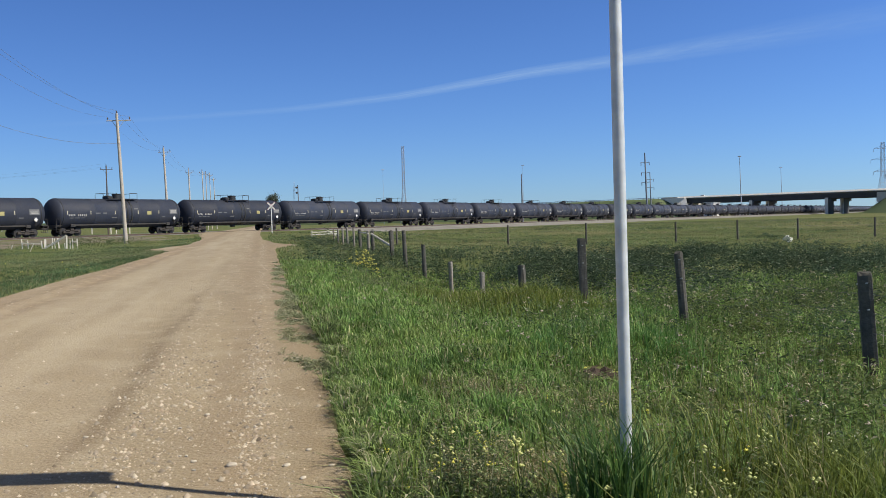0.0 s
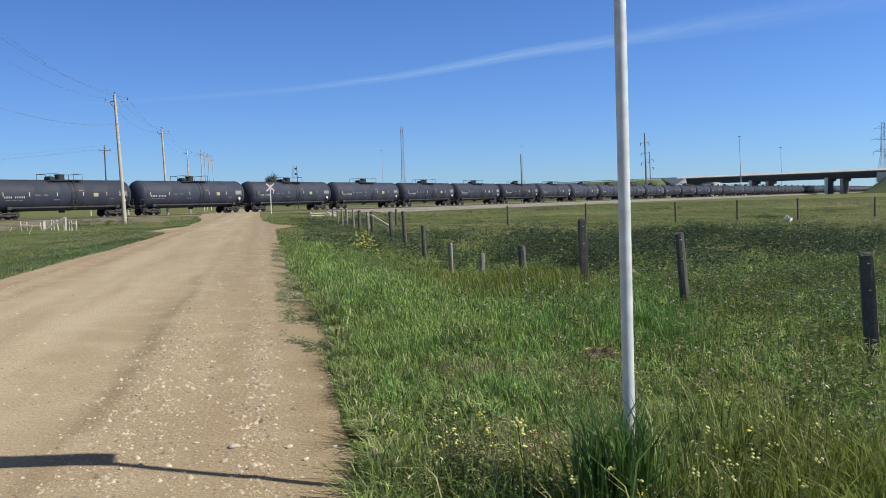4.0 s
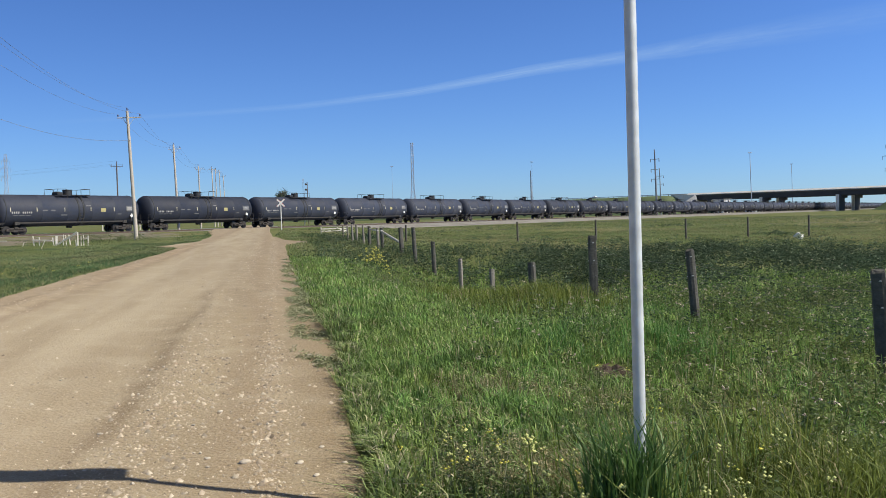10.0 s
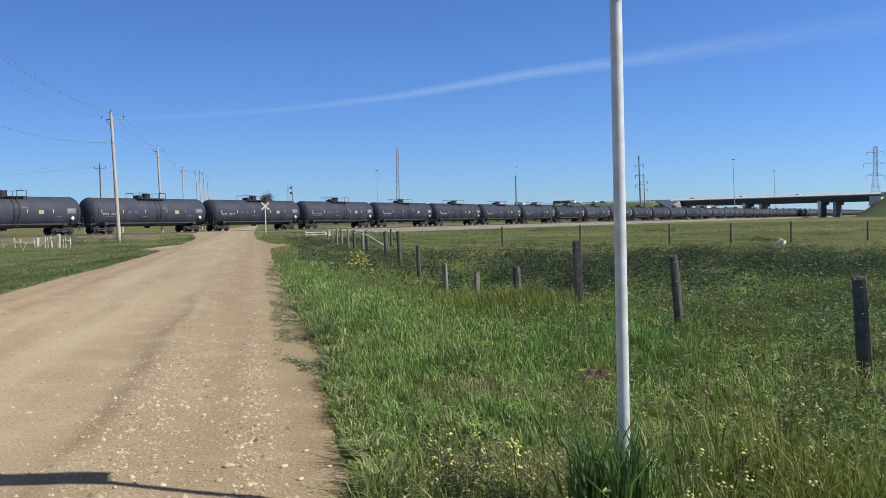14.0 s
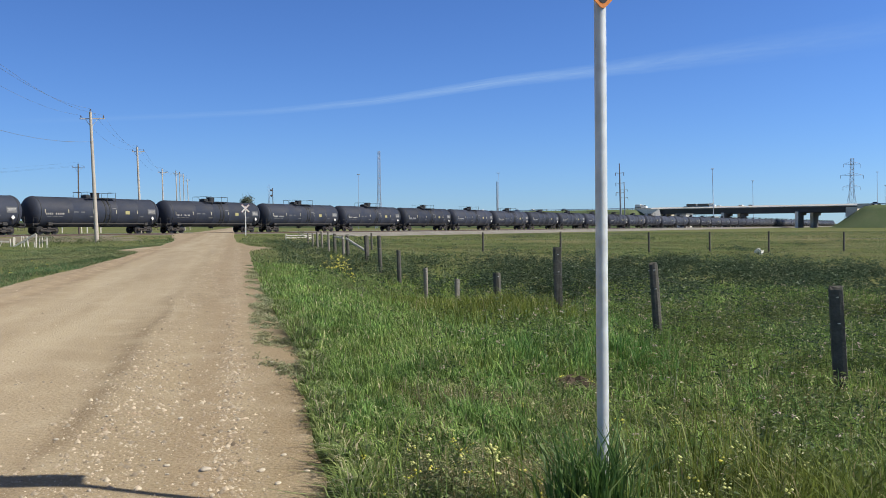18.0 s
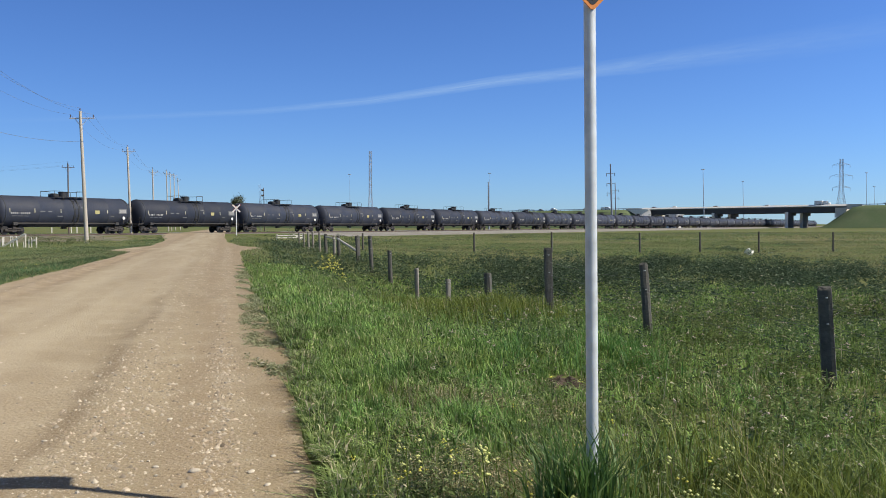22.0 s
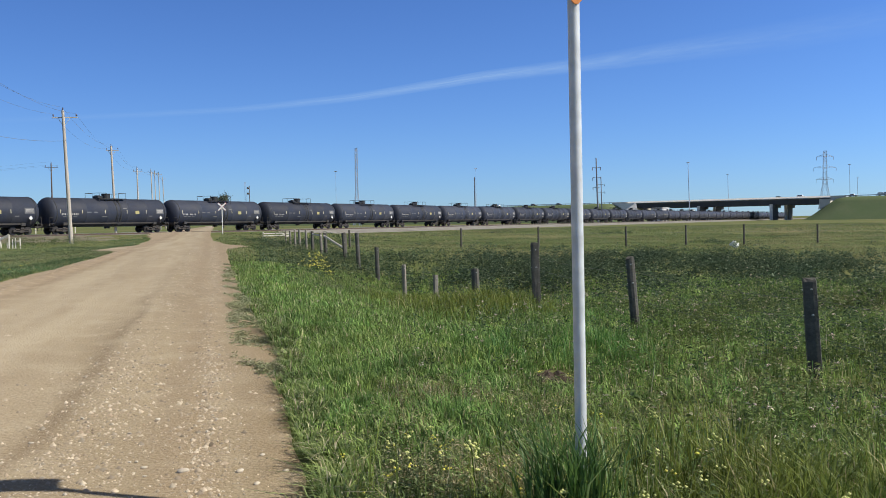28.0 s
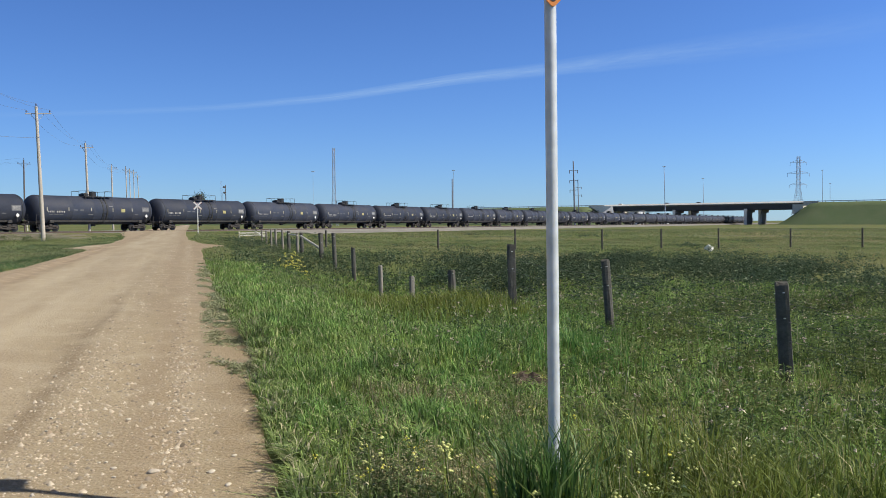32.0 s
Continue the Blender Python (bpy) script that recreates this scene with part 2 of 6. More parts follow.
def road_material():
    """Packed clay and gravel: pale worn wheel tracks, browner loose shoulders."""
    m = bpy.data.materials.new("gravel_road")
    m.use_nodes = True
    n, l = m.node_tree.nodes, m.node_tree.links
    b = n["Principled BSDF"]
    b.inputs["Roughness"].default_value = 0.95
    b.inputs["Specular IOR Level"].default_value = 0.3
    b.inputs["Diffuse Roughness"].default_value = 1.0
    uv = n.new("ShaderNodeUVMap")
    uv.uv_map = "plan"
    geo = n.new("ShaderNodeNewGeometry")

    def nz(vec, scale, detail=6, stretch=None):
        t = n.new("ShaderNodeTexNoise")
        t.inputs["Scale"].default_value = scale
        t.inputs["Detail"].default_value = detail
        if stretch:
            mp = n.new("ShaderNodeMapping")
            mp.inputs["Scale"].default_value = stretch
            l.new(vec, mp.inputs[0])
            vec = mp.outputs[0]
        l.new(vec, t.inputs["Vector"])
        return t.outputs["Fac"]

    def mixc(fac, lo, hi, a, c, k0=0.0, k1=1.0):
        r = n.new("ShaderNodeMapRange")
        r.inputs[1].default_value, r.inputs[2].default_value = lo, hi
        r.inputs[3].default_value, r.inputs[4].default_value = k0, k1
        l.new(fac, r.inputs[0])
        x = n.new("ShaderNodeMix")
        x.data_type = "RGBA"
        l.new(r.outputs[0], x.inputs[0])
        for i, v in ((6, a), (7, c)):
            if isinstance(v, tuple):
                x.inputs[i].default_value = (*v, 1)
            else:
                l.new(v, x.inputs[i])
        return x.outputs[2]
    # bands across the road: hard wheel tracks, painted ridge shade, loose gravel, bare clay edge
    sep = n.new("ShaderNodeSeparateXYZ")
    l.new(uv.outputs[0], sep.inputs[0])
    wob = n.new("ShaderNodeMath")
    wob.operation = "MULTIPLY_ADD"
    l.new(nz(uv.outputs[0], 1.0, 4, (0.5, 0.22, 1)), wob.inputs[0])
    wob.inputs[1].default_value = 0.9
    l.new(sep.outputs[0], wob.inputs[2])
    across = n.new("ShaderNodeMapRange")
    across.inputs[1].default_value, across.inputs[2].default_value = -5.1 + 0.45, 0.7 + 0.45
    l.new(wob.outputs[0], across.inputs[0])
    ramp = n.new("ShaderNodeValToRGB")
    el = ramp.color_ramp.elements
    el[0].position, el[0].color = 0.0, (0.266, 0.201, 0.137, 1)
    el[1].position, el[1].color = 1.0, (0.300, 0.225, 0.130, 1)
    # darkest stop, 0.655, paints the shaded flank of the gravel ridge
    for pos, col in ((0.055, (0.230, 0.173, 0.113)), (0.095, (0.401, 0.331, 0.226)), (0.125, (0.226, 0.171, 0.113)), (0.17, (0.386, 0.318, 0.218)), (0.27, (0.425, 0.358, 0.248)), (0.36, (0.376, 0.310, 0.212)),
                     (0.47, (0.435, 0.367, 0.257)), (0.57, (0.390, 0.323, 0.218)), (0.625, (0.361, 0.295, 0.196)), (0.655, (0.188, 0.142, 0.089)), (0.685, (0.341, 0.278, 0.183)),
                     (0.77, (0.353, 0.284, 0.181)), (0.815, (0.317, 0.245, 0.157)), (0.86, (0.335, 0.258, 0.162)), (0.90, (0.356, 0.286, 0.182)), (0.945, (0.331, 0.254, 0.155))):
        x = el.new(pos)
        x.color = (*col, 1)
    l.new(across.outputs[0], ramp.inputs[0])
    # farther on the tracks blend: brown loose shoulders beside a pale driven middle
    worn = n.new("ShaderNodeValToRGB")
    el = worn.color_ramp.elements
    el[0].position, el[0].color = 0.0, (0.330, 0.258, 0.172, 1)
    el[1].position, el[1].color = 1.0, (0.285, 0.215, 0.136, 1)
    for pos, col in ((0.07, (0.262, 0.192, 0.124)), (0.15, (0.268, 0.198, 0.130)), (0.20, (0.372, 0.306, 0.208)), (0.34, (0.420, 0.354, 0.250)), (0.50, (0.392, 0.326, 0.224)), (0.60, (0.418, 0.350, 0.244)), (0.70, (0.352, 0.284, 0.188)),
                     (0.78, (0.270, 0.202, 0.130)), (0.85, (0.318, 0.248, 0.162)), (0.92, (0.258, 0.192, 0.122))):
        x = el.new(pos)
        x.color = (*col, 1)
    l.new(across.outputs[0], worn.inputs[0])
    c = mixc(sep.outputs[1], 11.0, 24.0, ramp.outputs[0], worn.outputs[0], 0, 0.9)
    c = mixc(nz(uv.outputs[0], 1.0, 6, (1.6, 0.14, 1)), 0.42, 0.66, c, (0.256, 0.201, 0.127), 0, 0.6)
    c = mixc(nz(uv.outputs[0], 1.0, 5, (0.55, 0.09, 1)), 0.46, 0.64, c, (0.276, 0.214, 0.142), 0, 0.45)
    c = mixc(nz(geo.outputs["Position"], 1.6), 0.48, 0.72, c, (0.460, 0.392, 0.277), 0, 0.5)
    c = mixc(nz(geo.outputs["Position"], 55.0, 3), 0.52, 0.70, c, (0.491, 0.422, 0.293), 0.0, 0.5)
    c = mixc(nz(geo.outputs["Position"], 38.0, 3), 0.56, 0.74, c, (0.190, 0.143, 0.087), 0.0, 0.6)
    c = mixc(nz(geo.outputs["Position"], 140.0, 2), 0.35, 0.65, c, (0.203, 0.145, 0.087), 0.35, 0.0)
    c = mixc(nz(geo.outputs["Position"], 95.0, 2), 0.60, 0.70, c, (0.478, 0.412, 0.314), 0.0, 0.5)
    l.new(c, b.inputs["Base Color"])
    bp = n.new("ShaderNodeBump")
    bp.inputs["Strength"].default_value = 0.9
    bp.inputs["Distance"].default_value = 0.022
    l.new(nz(geo.outputs["Position"], 34.0, 6), bp.inputs["Height"])
    l.new(bp.outputs[0], b.inputs["Normal"])
    return m


def grass_material(name, low, high, straw, dry=0.12, vary=(0.62, 1.3), rough=0.5, spec=0.25, glow=0.33, patch=0.55, hue=(0.480, 0.522), tan=0.0):
    """Blades: each its own green, some straw; the stand shifts in hue and dryness from place to place."""
    m = bpy.data.materials.new(name)
    m.use_nodes = True
    n, l = m.node_tree.nodes, m.node_tree.links
    b = n["Principled BSDF"]
    b.inputs["Roughness"].default_value = rough
    b.inputs["Specular IOR Level"].default_value = spec
    geo = n.new("ShaderNodeNewGeometry")
    ramp = n.new("ShaderNodeValToRGB")
    e = ramp.color_ramp.elements
    e[0].position, e[0].color = 0.0, (*low, 1)
    e[1].position, e[1].color = 1.0 - dry, (*high, 1)
    x = e.new(min(1.0, 1.0 - dry + 0.04))
    x.color = (*straw, 1)
    l.new(geo.outputs["Random Per Island"], ramp.inputs[0])
    big = n.new("ShaderNodeTexNoise")
    big.inputs["Scale"].default_value = patch
    big.inputs["Detail"].default_value = 5
    l.new(geo.outputs["Position"], big.inputs["Vector"])
    hsv = n.new("ShaderNodeHueSaturation")
    r = n.new("ShaderNodeMapRange")
    r.inputs[1].default_value, r.inputs[2].default_value = 0.3, 0.7
    r.inputs[3].default_value, r.inputs[4].default_value = vary
    l.new(big.outputs["Fac"], r.inputs[0])
    l.new(r.outputs[0], hsv.inputs["Value"])
    species = n.new("ShaderNodeTexNoise")
    species.inputs["Scale"].default_value = patch * 0.6
    species.inputs["Detail"].default_value = 3
    shift = n.new("ShaderNodeMapping")
    shift.inputs["Location"].default_value = (31.0, 17.0, 5.0)
    l.new(geo.outputs["Position"], shift.inputs[0])
    l.new(shift.outputs[0], species.inputs["Vector"])
    hr = n.new("ShaderNodeMapRange")
    hr.inputs[1].default_value, hr.inputs[2].default_value = 0.34, 0.66
    hr.inputs[3].default_value, hr.inputs[4].default_value = hue
    l.new(species.outputs["Fac"], hr.inputs[0])
    l.new(hr.outputs[0], hsv.inputs["Hue"])
    colour = ramp.outputs[0]
    if tan:
        parch = n.new("ShaderNodeTexNoise")
        parch.inputs["Scale"].default_value = 0.06
        parch.inputs["Detail"].default_value = 5
        l.new(geo.outputs["Position"], parch.inputs["Vector"])
        pr = n.new("ShaderNodeMapRange")
        pr.inputs[1].default_value, pr.inputs[2].default_value = 0.48, 0.66
        pr.inputs[4].default_value = tan
        l.new(parch.outputs["Fac"], pr.inputs[0])
        pm = n.new("ShaderNodeMix")
        pm.data_type = "RGBA"
        l.new(pr.outputs[0], pm.inputs[0])
        l.new(colour, pm.inputs[6])
        pm.inputs[7].default_value = (*straw, 1)
        colour = pm.outputs[2]
    l.new(colour, hsv.inputs["Color"])
    l.new(hsv.outputs[0], b.inputs["Base Color"])
    tr = n.new("ShaderNodeBsdfTranslucent")
    l.new(hsv.outputs[0], tr.inputs["Color"])
    ms = n.new("ShaderNodeMixShader")
    ms.inputs[0].default_value = glow
    l.new(b.outputs[0], ms.inputs[1])
    l.new(tr.outputs[0], ms.inputs[2])
    l.new(ms.outputs[0], n["Material Output"].inputs[0])
    return m


def cloud_material():
    """Thin ice cloud, denser along its middle."""
    m = bpy.data.materials.new("cirrus")
    m.use_nodes = True
    n, l = m.node_tree.nodes, m.node_tree.links
    n.remove(n["Principled BSDF"])
    uv = n.new("ShaderNodeUVMap")
    uv.uv_map = "plan"
    sep = n.new("ShaderNodeSeparateXYZ")
    l.new(uv.outputs[0], sep.inputs[0])

    def math_(op, a, c):
        x = n.new("ShaderNodeMath")
        x.operation = op
        for i, v in enumerate((a, c)):
            if isinstance(v, (int, float)):
                x.inputs[i].default_value = v
            else:
                l.new(v, x.inputs[i])
        return x.outputs[0]
    nz = n.new("ShaderNodeTexNoise")
    nz.inputs["Scale"].default_value = 1.0
    nz.inputs["Detail"].default_value = 5
    mp = n.new("ShaderNodeMapping")
    mp.inputs["Scale"].default_value = (14.0, 2.2, 1)
    l.new(uv.outputs[0], mp.inputs[0])
    l.new(mp.outputs[0], nz.inputs["Vector"])
    y = math_("ADD", sep.outputs[1], math_("MULTIPLY", math_("SUBTRACT", nz.outputs["Fac"], 0.5), 0.5))
    edge = math_("MAXIMUM", math_("SUBTRACT", 1.0, math_("ABSOLUTE", y, 0.0)), 0.0)
    edge = math_("POWER", edge, 0.85)
    along = math_("MULTIPLY", sep.outputs[0], math_("SUBTRACT", 1.0, sep.outputs[0]))
    along = math_("MINIMUM", math_("MULTIPLY", along, 5.0), 1.0)
    hump = n.new("ShaderNodeMapRange")
    hump.interpolation_type = "SMOOTHSTEP"
    hump.inputs[1].default_value, hump.inputs[2].default_value = 0.30, 0.0
    l.new(math_("ABSOLUTE", math_("SUBTRACT", sep.outputs[0], 0.50), 0.0), hump.inputs[0])
    along = math_("MULTIPLY", along, math_("ADD", math_("MULTIPLY", hump.outputs[0], 0.62), 0.36))
    fibre = n.new("ShaderNodeTexNoise")
    fibre.inputs["Scale"].default_value = 1.0
    fibre.inputs["Detail"].default_value = 6
    fm = n.new("ShaderNodeMapping")
    fm.inputs["Scale"].default_value = (46.0, 5.0, 1)
    fm.inputs["Rotation"].default_value = (0, 0, 0.25)
    l.new(uv.outputs[0], fm.inputs[0])
    l.new(fm.outputs[0], fibre.inputs["Vector"])
    along = math_("MULTIPLY", along, math_("ADD", math_("MULTIPLY", fibre.outputs["Fac"], 1.5), 0.15))
    fac = math_("MULTIPLY", math_("MULTIPLY", edge, along), 0.36)
    t = n.new("ShaderNodeBsdfTransparent")
    # emission stands in for sunlight scattered by the ice
    e = n.new("ShaderNodeEmission")
    e.inputs["Color"].default_value = (0.52, 0.74, 1.0, 1)
    e.inputs["Strength"].default_value = 0.80
    ms = n.new("ShaderNodeMixShader")
    l.new(fac, ms.inputs[0])
    l.new(t.outputs[0], ms.inputs[1])
    l.new(e.outputs[0], ms.inputs[2])
    l.new(ms.outputs[0], n["Material Output"].inputs[0])
    return m


M_GROUND = ground_material()
M_ROAD = road_material()
M_GRASS = grass_material("fresh_grass", (0.070, 0.140, 0.036), (0.360, 0.520, 0.155), (0.62, 0.57, 0.35), 0.09, (0.56, 1.42), 0.5, 0.16, 0.36, 2.0, (0.482, 0.516))
M_STRAW = grass_material("dry_seed_heads", (0.26, 0.22, 0.11), (0.52, 0.45, 0.26), (0.62, 0.58, 0.40), 0.3, (0.7, 1.2), 0.8, 0.1, 0.3)
M_DUSTY = grass_material("dusty_creeping_weed", (0.270, 0.305, 0.165), (0.480, 0.500, 0.300), (0.58, 0.53, 0.40), 0.2, (0.75, 1.2))
M_GRASS_FAR = grass_material("field_grass", (0.155, 0.205, 0.082), (0.230, 0.286, 0.124), (0.42, 0.36, 0.21), 0.16, (0.80, 1.18), 0.7, 0.12, 0.48, 0.25, (0.485, 0.515), 0.5)
M_GRASS_VERGE = grass_material("verge_grass", (0.094, 0.164, 0.072), (0.174, 0.260, 0.120), (0.44, 0.40, 0.24), 0.12, (0.62, 1.28), 0.7, 0.12, 0.46, 0.3, (0.475, 0.515), 0.35)
M_WEED = grass_material("broad_leaf_weed", (0.036, 0.066, 0.042), (0.120, 0.170, 0.104), (0.30, 0.35, 0.24), 0.08, (0.78, 1.15), 0.65, 0.12, 0.28)
M_RUST = grass_material("rusty_dock", (0.16, 0.10, 0.04), (0.36, 0.21, 0.08), (0.30, 0.30, 0.12), 0.2)
M_SAGE = grass_material("grey_leaf_weed", (0.056, 0.092, 0.028), (0.245, 0.318, 0.106), (0.56, 0.52, 0.38), 0.06, (0.65, 1.25), 0.42, 0.40, 0.30)
M_GRASS_DUSTY = grass_material("dusty_edge_grass", (0.080, 0.130, 0.038), (0.350, 0.440, 0.170), (0.56, 0.52, 0.36), 0.14, (0.7, 1.25), 0.6, 0.15, 0.33, 1.3, (0.482, 0.506))
M_GRASS_TALL = grass_material("tall_backlit_grass", (0.070, 0.114, 0.020), (0.262, 0.340, 0.080), (0.55, 0.50, 0.27), 0.06, (0.7, 1.25), 0.5, 0.25, 0.45, 1.3, (0.472, 0.500))
M_GRASS_RANK = grass_material("blue_green_grass", (0.055, 0.150, 0.036), (0.200, 0.370, 0.098), (0.36, 0.42, 0.20), 0.03, (0.8, 1.2), 0.5, 0.2, 0.36, 1.5, (0.490, 0.508))
M_WEED_GREY = grass_material("grey_bush_leaf", (0.085, 0.110, 0.080), (0.185, 0.215, 0.150), (0.30, 0.32, 0.22), 0.05, (0.8, 1.15), 0.7, 0.1, 0.28)
M_CLOVER = grass_material("pale_low_weed", (0.110, 0.145, 0.062), (0.345, 0.395, 0.185), (0.66, 0.58, 0.40), 0.14, (0.6, 1.25), 0.55, 0.2, 0.33, 3.0)
# darker copy of the rank grass: shade inside the dense tuft is painted
M_GRASS_POST = grass_material("shaded_rank_grass", (0.042, 0.098, 0.028), (0.195, 0.335, 0.096), (0.36, 0.42, 0.20), 0.03, (0.7, 1.2), 0.45, 0.25, 0.36, 1.5, (0.488, 0.508))
M_DITCH = grass_material("ditch_weed_leaf", (0.085, 0.125, 0.058), (0.250, 0.315, 0.150), (0.50, 0.48, 0.33), 0.09, (0.7, 1.2), 0.6, 0.2, 0.30, 0.8)
M_YELLOW = material("yellow_petal", (0.80, 0.74, 0.11), 0.6, second=(0.82, 0.78, 0.30), island=0.15, translucent=0.2)
M_CREAM = material("cream_petal", (0.72, 0.74, 0.29), 0.6, island=0.15, translucent=0.2)
M_PINK = material("thistle_petal", (0.56, 0.44, 0.40), 0.9, second=(0.52, 0.46, 0.34), scale=2.0, amount=0.9, island=0.25)
M_BALLAST = material("ballast", (0.285, 0.270, 0.245), 0.95, second=(0.205, 0.188, 0.165), scale=0.35, amount=0.8, fine=7, bump=0.5)
M_PEBBLE = material("pebble", (0.50, 0.43, 0.33), 0.9, second=(0.28, 0.21, 0.145), scale=9, amount=0.9, island=0.45)
M_STONE = material("pale_stone", (0.60, 0.53, 0.43), 0.8, second=(0.46, 0.39, 0.30), scale=8, amount=0.6, bump=0.2, objrand=0.15)
M_SOIL = material("bare_soil", (0.080, 0.055, 0.038), 0.95, second=(0.050, 0.036, 0.026), scale=7, fine=45, bump=0.9)
M_DIRT = material("trodden_dirt", (0.235, 0.190, 0.140), 0.95, second=(0.150, 0.150, 0.085), scale=0.5, amount=0.8, fine=5, bump=0.5)
M_STEEL = material("galvanised_post", (0.63, 0.648, 0.655), 0.50, 0.12, second=(0.56, 0.575, 0.575), scale=1.5, fine=12)
M_RAIL = material("rail_steel", (0.20, 0.15, 0.12), 0.5, 0.6, second=(0.12, 0.08, 0.06))
M_TIE = material("creosoted_tie", (0.085, 0.070, 0.058), 0.9)
# black paint with the blue lift of haze mixed into its colour
M_TANK = material("hazed_black_tank_paint", (0.039, 0.047, 0.071), 0.6, spec=0.2, second=(0.056, 0.059, 0.076), scale=0.8, amount=0.8, fine=9, objrand=0.25)
M_BAND = material("dark_jacket_band", (0.026, 0.028, 0.032), 0.6)
M_UNDER = material("grimy_underframe", (0.038, 0.036, 0.036), 0.8, second=(0.070, 0.060, 0.052), scale=2.5)
M_TRUCKS = material("rusty_truck_steel", (0.045, 0.040, 0.037), 0.85, second=(0.085, 0.068, 0.056), scale=4)
M_WHEEL = material("wheel_steel", (0.030, 0.028, 0.028), 0.7, 0.1)
M_MARK = material("white_stencil", (0.48, 0.46, 0.43), 0.7, second=(0.32, 0.31, 0.30), scale=6)
M_AMBER = material("amber_label", (0.44, 0.39, 0.17), 0.6)
M_REFLECT = material("yellow_reflector", (0.52, 0.49, 0.36), 0.6)
M_PLATE = material("grey_plate", (0.150, 0.152, 0.160), 0.75)
M_WHITE = material("white_paint", (0.80, 0.79, 0.76), 0.6, second=(0.62, 0.60, 0.55), scale=3)
M_RED = material("red_reflective", (0.55, 0.05, 0.035), 0.5)
M_ORANGE = material("orange_sign_face", (0.80, 0.27, 0.05), 0.45, second=(0.74, 0.23, 0.045), scale=5)
M_BLACK = material("black_sign_ink", (0.02, 0.02, 0.02), 0.5)
M_POLE = material("weathered_pole", (0.51, 0.455, 0.39), 0.9, second=(0.40, 0.345, 0.28), scale=1.2, fine=14, bump=0.3)
M_POLE_DARK = material("dark_pole", (0.13, 0.105, 0.09), 0.9, second=(0.09, 0.07, 0.06))
M_POST = material("old_fence_wood", (0.078, 0.073, 0.062), 0.92, second=(0.160, 0.152, 0.130), scale=6, fine=30, bump=0.5)
M_POST_PALE = material("silvered_fence_wood", (0.27, 0.245, 0.21), 0.92, second=(0.17, 0.15, 0.125), scale=6, fine=30, bump=0.5)
M_BOARD = material("whitewashed_board", (0.68, 0.64, 0.57), 0.85, second=(0.50, 0.46, 0.39), scale=5)
# far pole steel: its bluish grey includes painted haze
M_STEELPOLE = material("hazed_steel_pole", (0.20, 0.22, 0.27), 0.8, second=(0.16, 0.17, 0.20))
M_WIRE = material("wire", (0.22, 0.22, 0.23), 0.6, 0.2)
M_INSUL = material("brown_insulator", (0.10, 0.06, 0.045), 0.3)
M_CONCRETE = material("concrete", (0.66, 0.62, 0.55), 0.9, second=(0.52, 0.48, 0.43), scale=0.25, fine=3)
# dark copy of the concrete, with the under-deck shade put into its colour
M_PIER = material("shaded_concrete", (0.15, 0.14, 0.135), 0.9, second=(0.11, 0.105, 0.10), scale=0.3, fine=3)
# concrete whitened so faces without sun still read as lit
M_PARAPET = material("brightened_concrete", (0.86, 0.82, 0.76), 0.9, second=(0.76, 0.72, 0.66), scale=0.3, fine=3)
M_GIRDER = material("weathering_steel_girder", (0.060, 0.058, 0.060), 0.7, second=(0.085, 0.08, 0.08), scale=0.2)
# mown bank grass, dulled by haze that is painted into both greens
M_BANK = material("hazed_bank_grass", (0.140, 0.190, 0.095), 0.95, second=(0.185, 0.215, 0.120), scale=0.12, fine=2.5, bump=0.4, spec=0.1)
# galvanised steel tinted blue to carry the haze of distance
M_LATTICE = material("hazed_galvanised_steel", (0.38, 0.43, 0.54), 0.7, 0.0)
M_GLASS = material("dark_glass", (0.02, 0.025, 0.03), 0.1)
M_TYRE = material("tyre_rubber", (0.025, 0.025, 0.025), 0.9)
M_BARK = material("bark", (0.10, 0.08, 0.06), 0.95)
# leaf green paled and greyed, haze included in the colour
M_LEAF = material("hazed_tree_leaf", (0.105, 0.130, 0.095), 0.7, second=(0.13, 0.155, 0.11), island=0.3, translucent=0.3)
M_CLOUD = cloud_material()


# Mesh helpers
def part(name, bm, mat, parent=None, label=""):
    """Links a bmesh as one mesh object, under a thing or part."""
    me = bpy.data.meshes.new(name)
    bm.to_mesh(me)
    bm.free()
    me.materials.append(mat)
    ob = new(name, me)
    if parent is not None:
        ob.parent = parent
    return tagged(ob, label)


def share(name, ob, m, parent, label=""):
    """Another part on the same mesh, at the pose m in its parent's space."""
    o = new(name, ob.data)
    o.parent = parent
    o.matrix_basis = m
    return tagged(o, label)


def stuff(name, verts, faces, mat, uv=None):
    me = bpy.data.meshes.new(name)
    me.from_pydata(verts, [], faces)
    me.materials.append(mat)
    if uv is not None:
        layer = me.uv_layers.new(name="plan")
        idx = np.empty(len(me.loops), np.int32)
        me.loops.foreach_get("vertex_index", idx)
        layer.data.foreach_set("uv", np.asarray(uv, np.float32)[idx].ravel())
    me.update()
    return new(name, me)


def tri_mesh(name, verts, tris, mat):
    """A large triangle mesh straight from arrays."""
    me = bpy.data.meshes.new(name)
    verts, tris = np.asarray(verts, np.float32), np.asarray(tris, np.int32)
    me.vertices.add(len(verts))
    me.vertices.foreach_set("co", verts.ravel())
    me.loops.add(tris.size)
    me.loops.foreach_set("vertex_index", tris.ravel())
    me.polygons.add(len(tris))
    me.polygons.foreach_set("loop_start", np.arange(0, tris.size, 3, dtype=np.int32))
    me.update(calc_edges=True)
    me.materials.append(mat)
    return new(name, me)


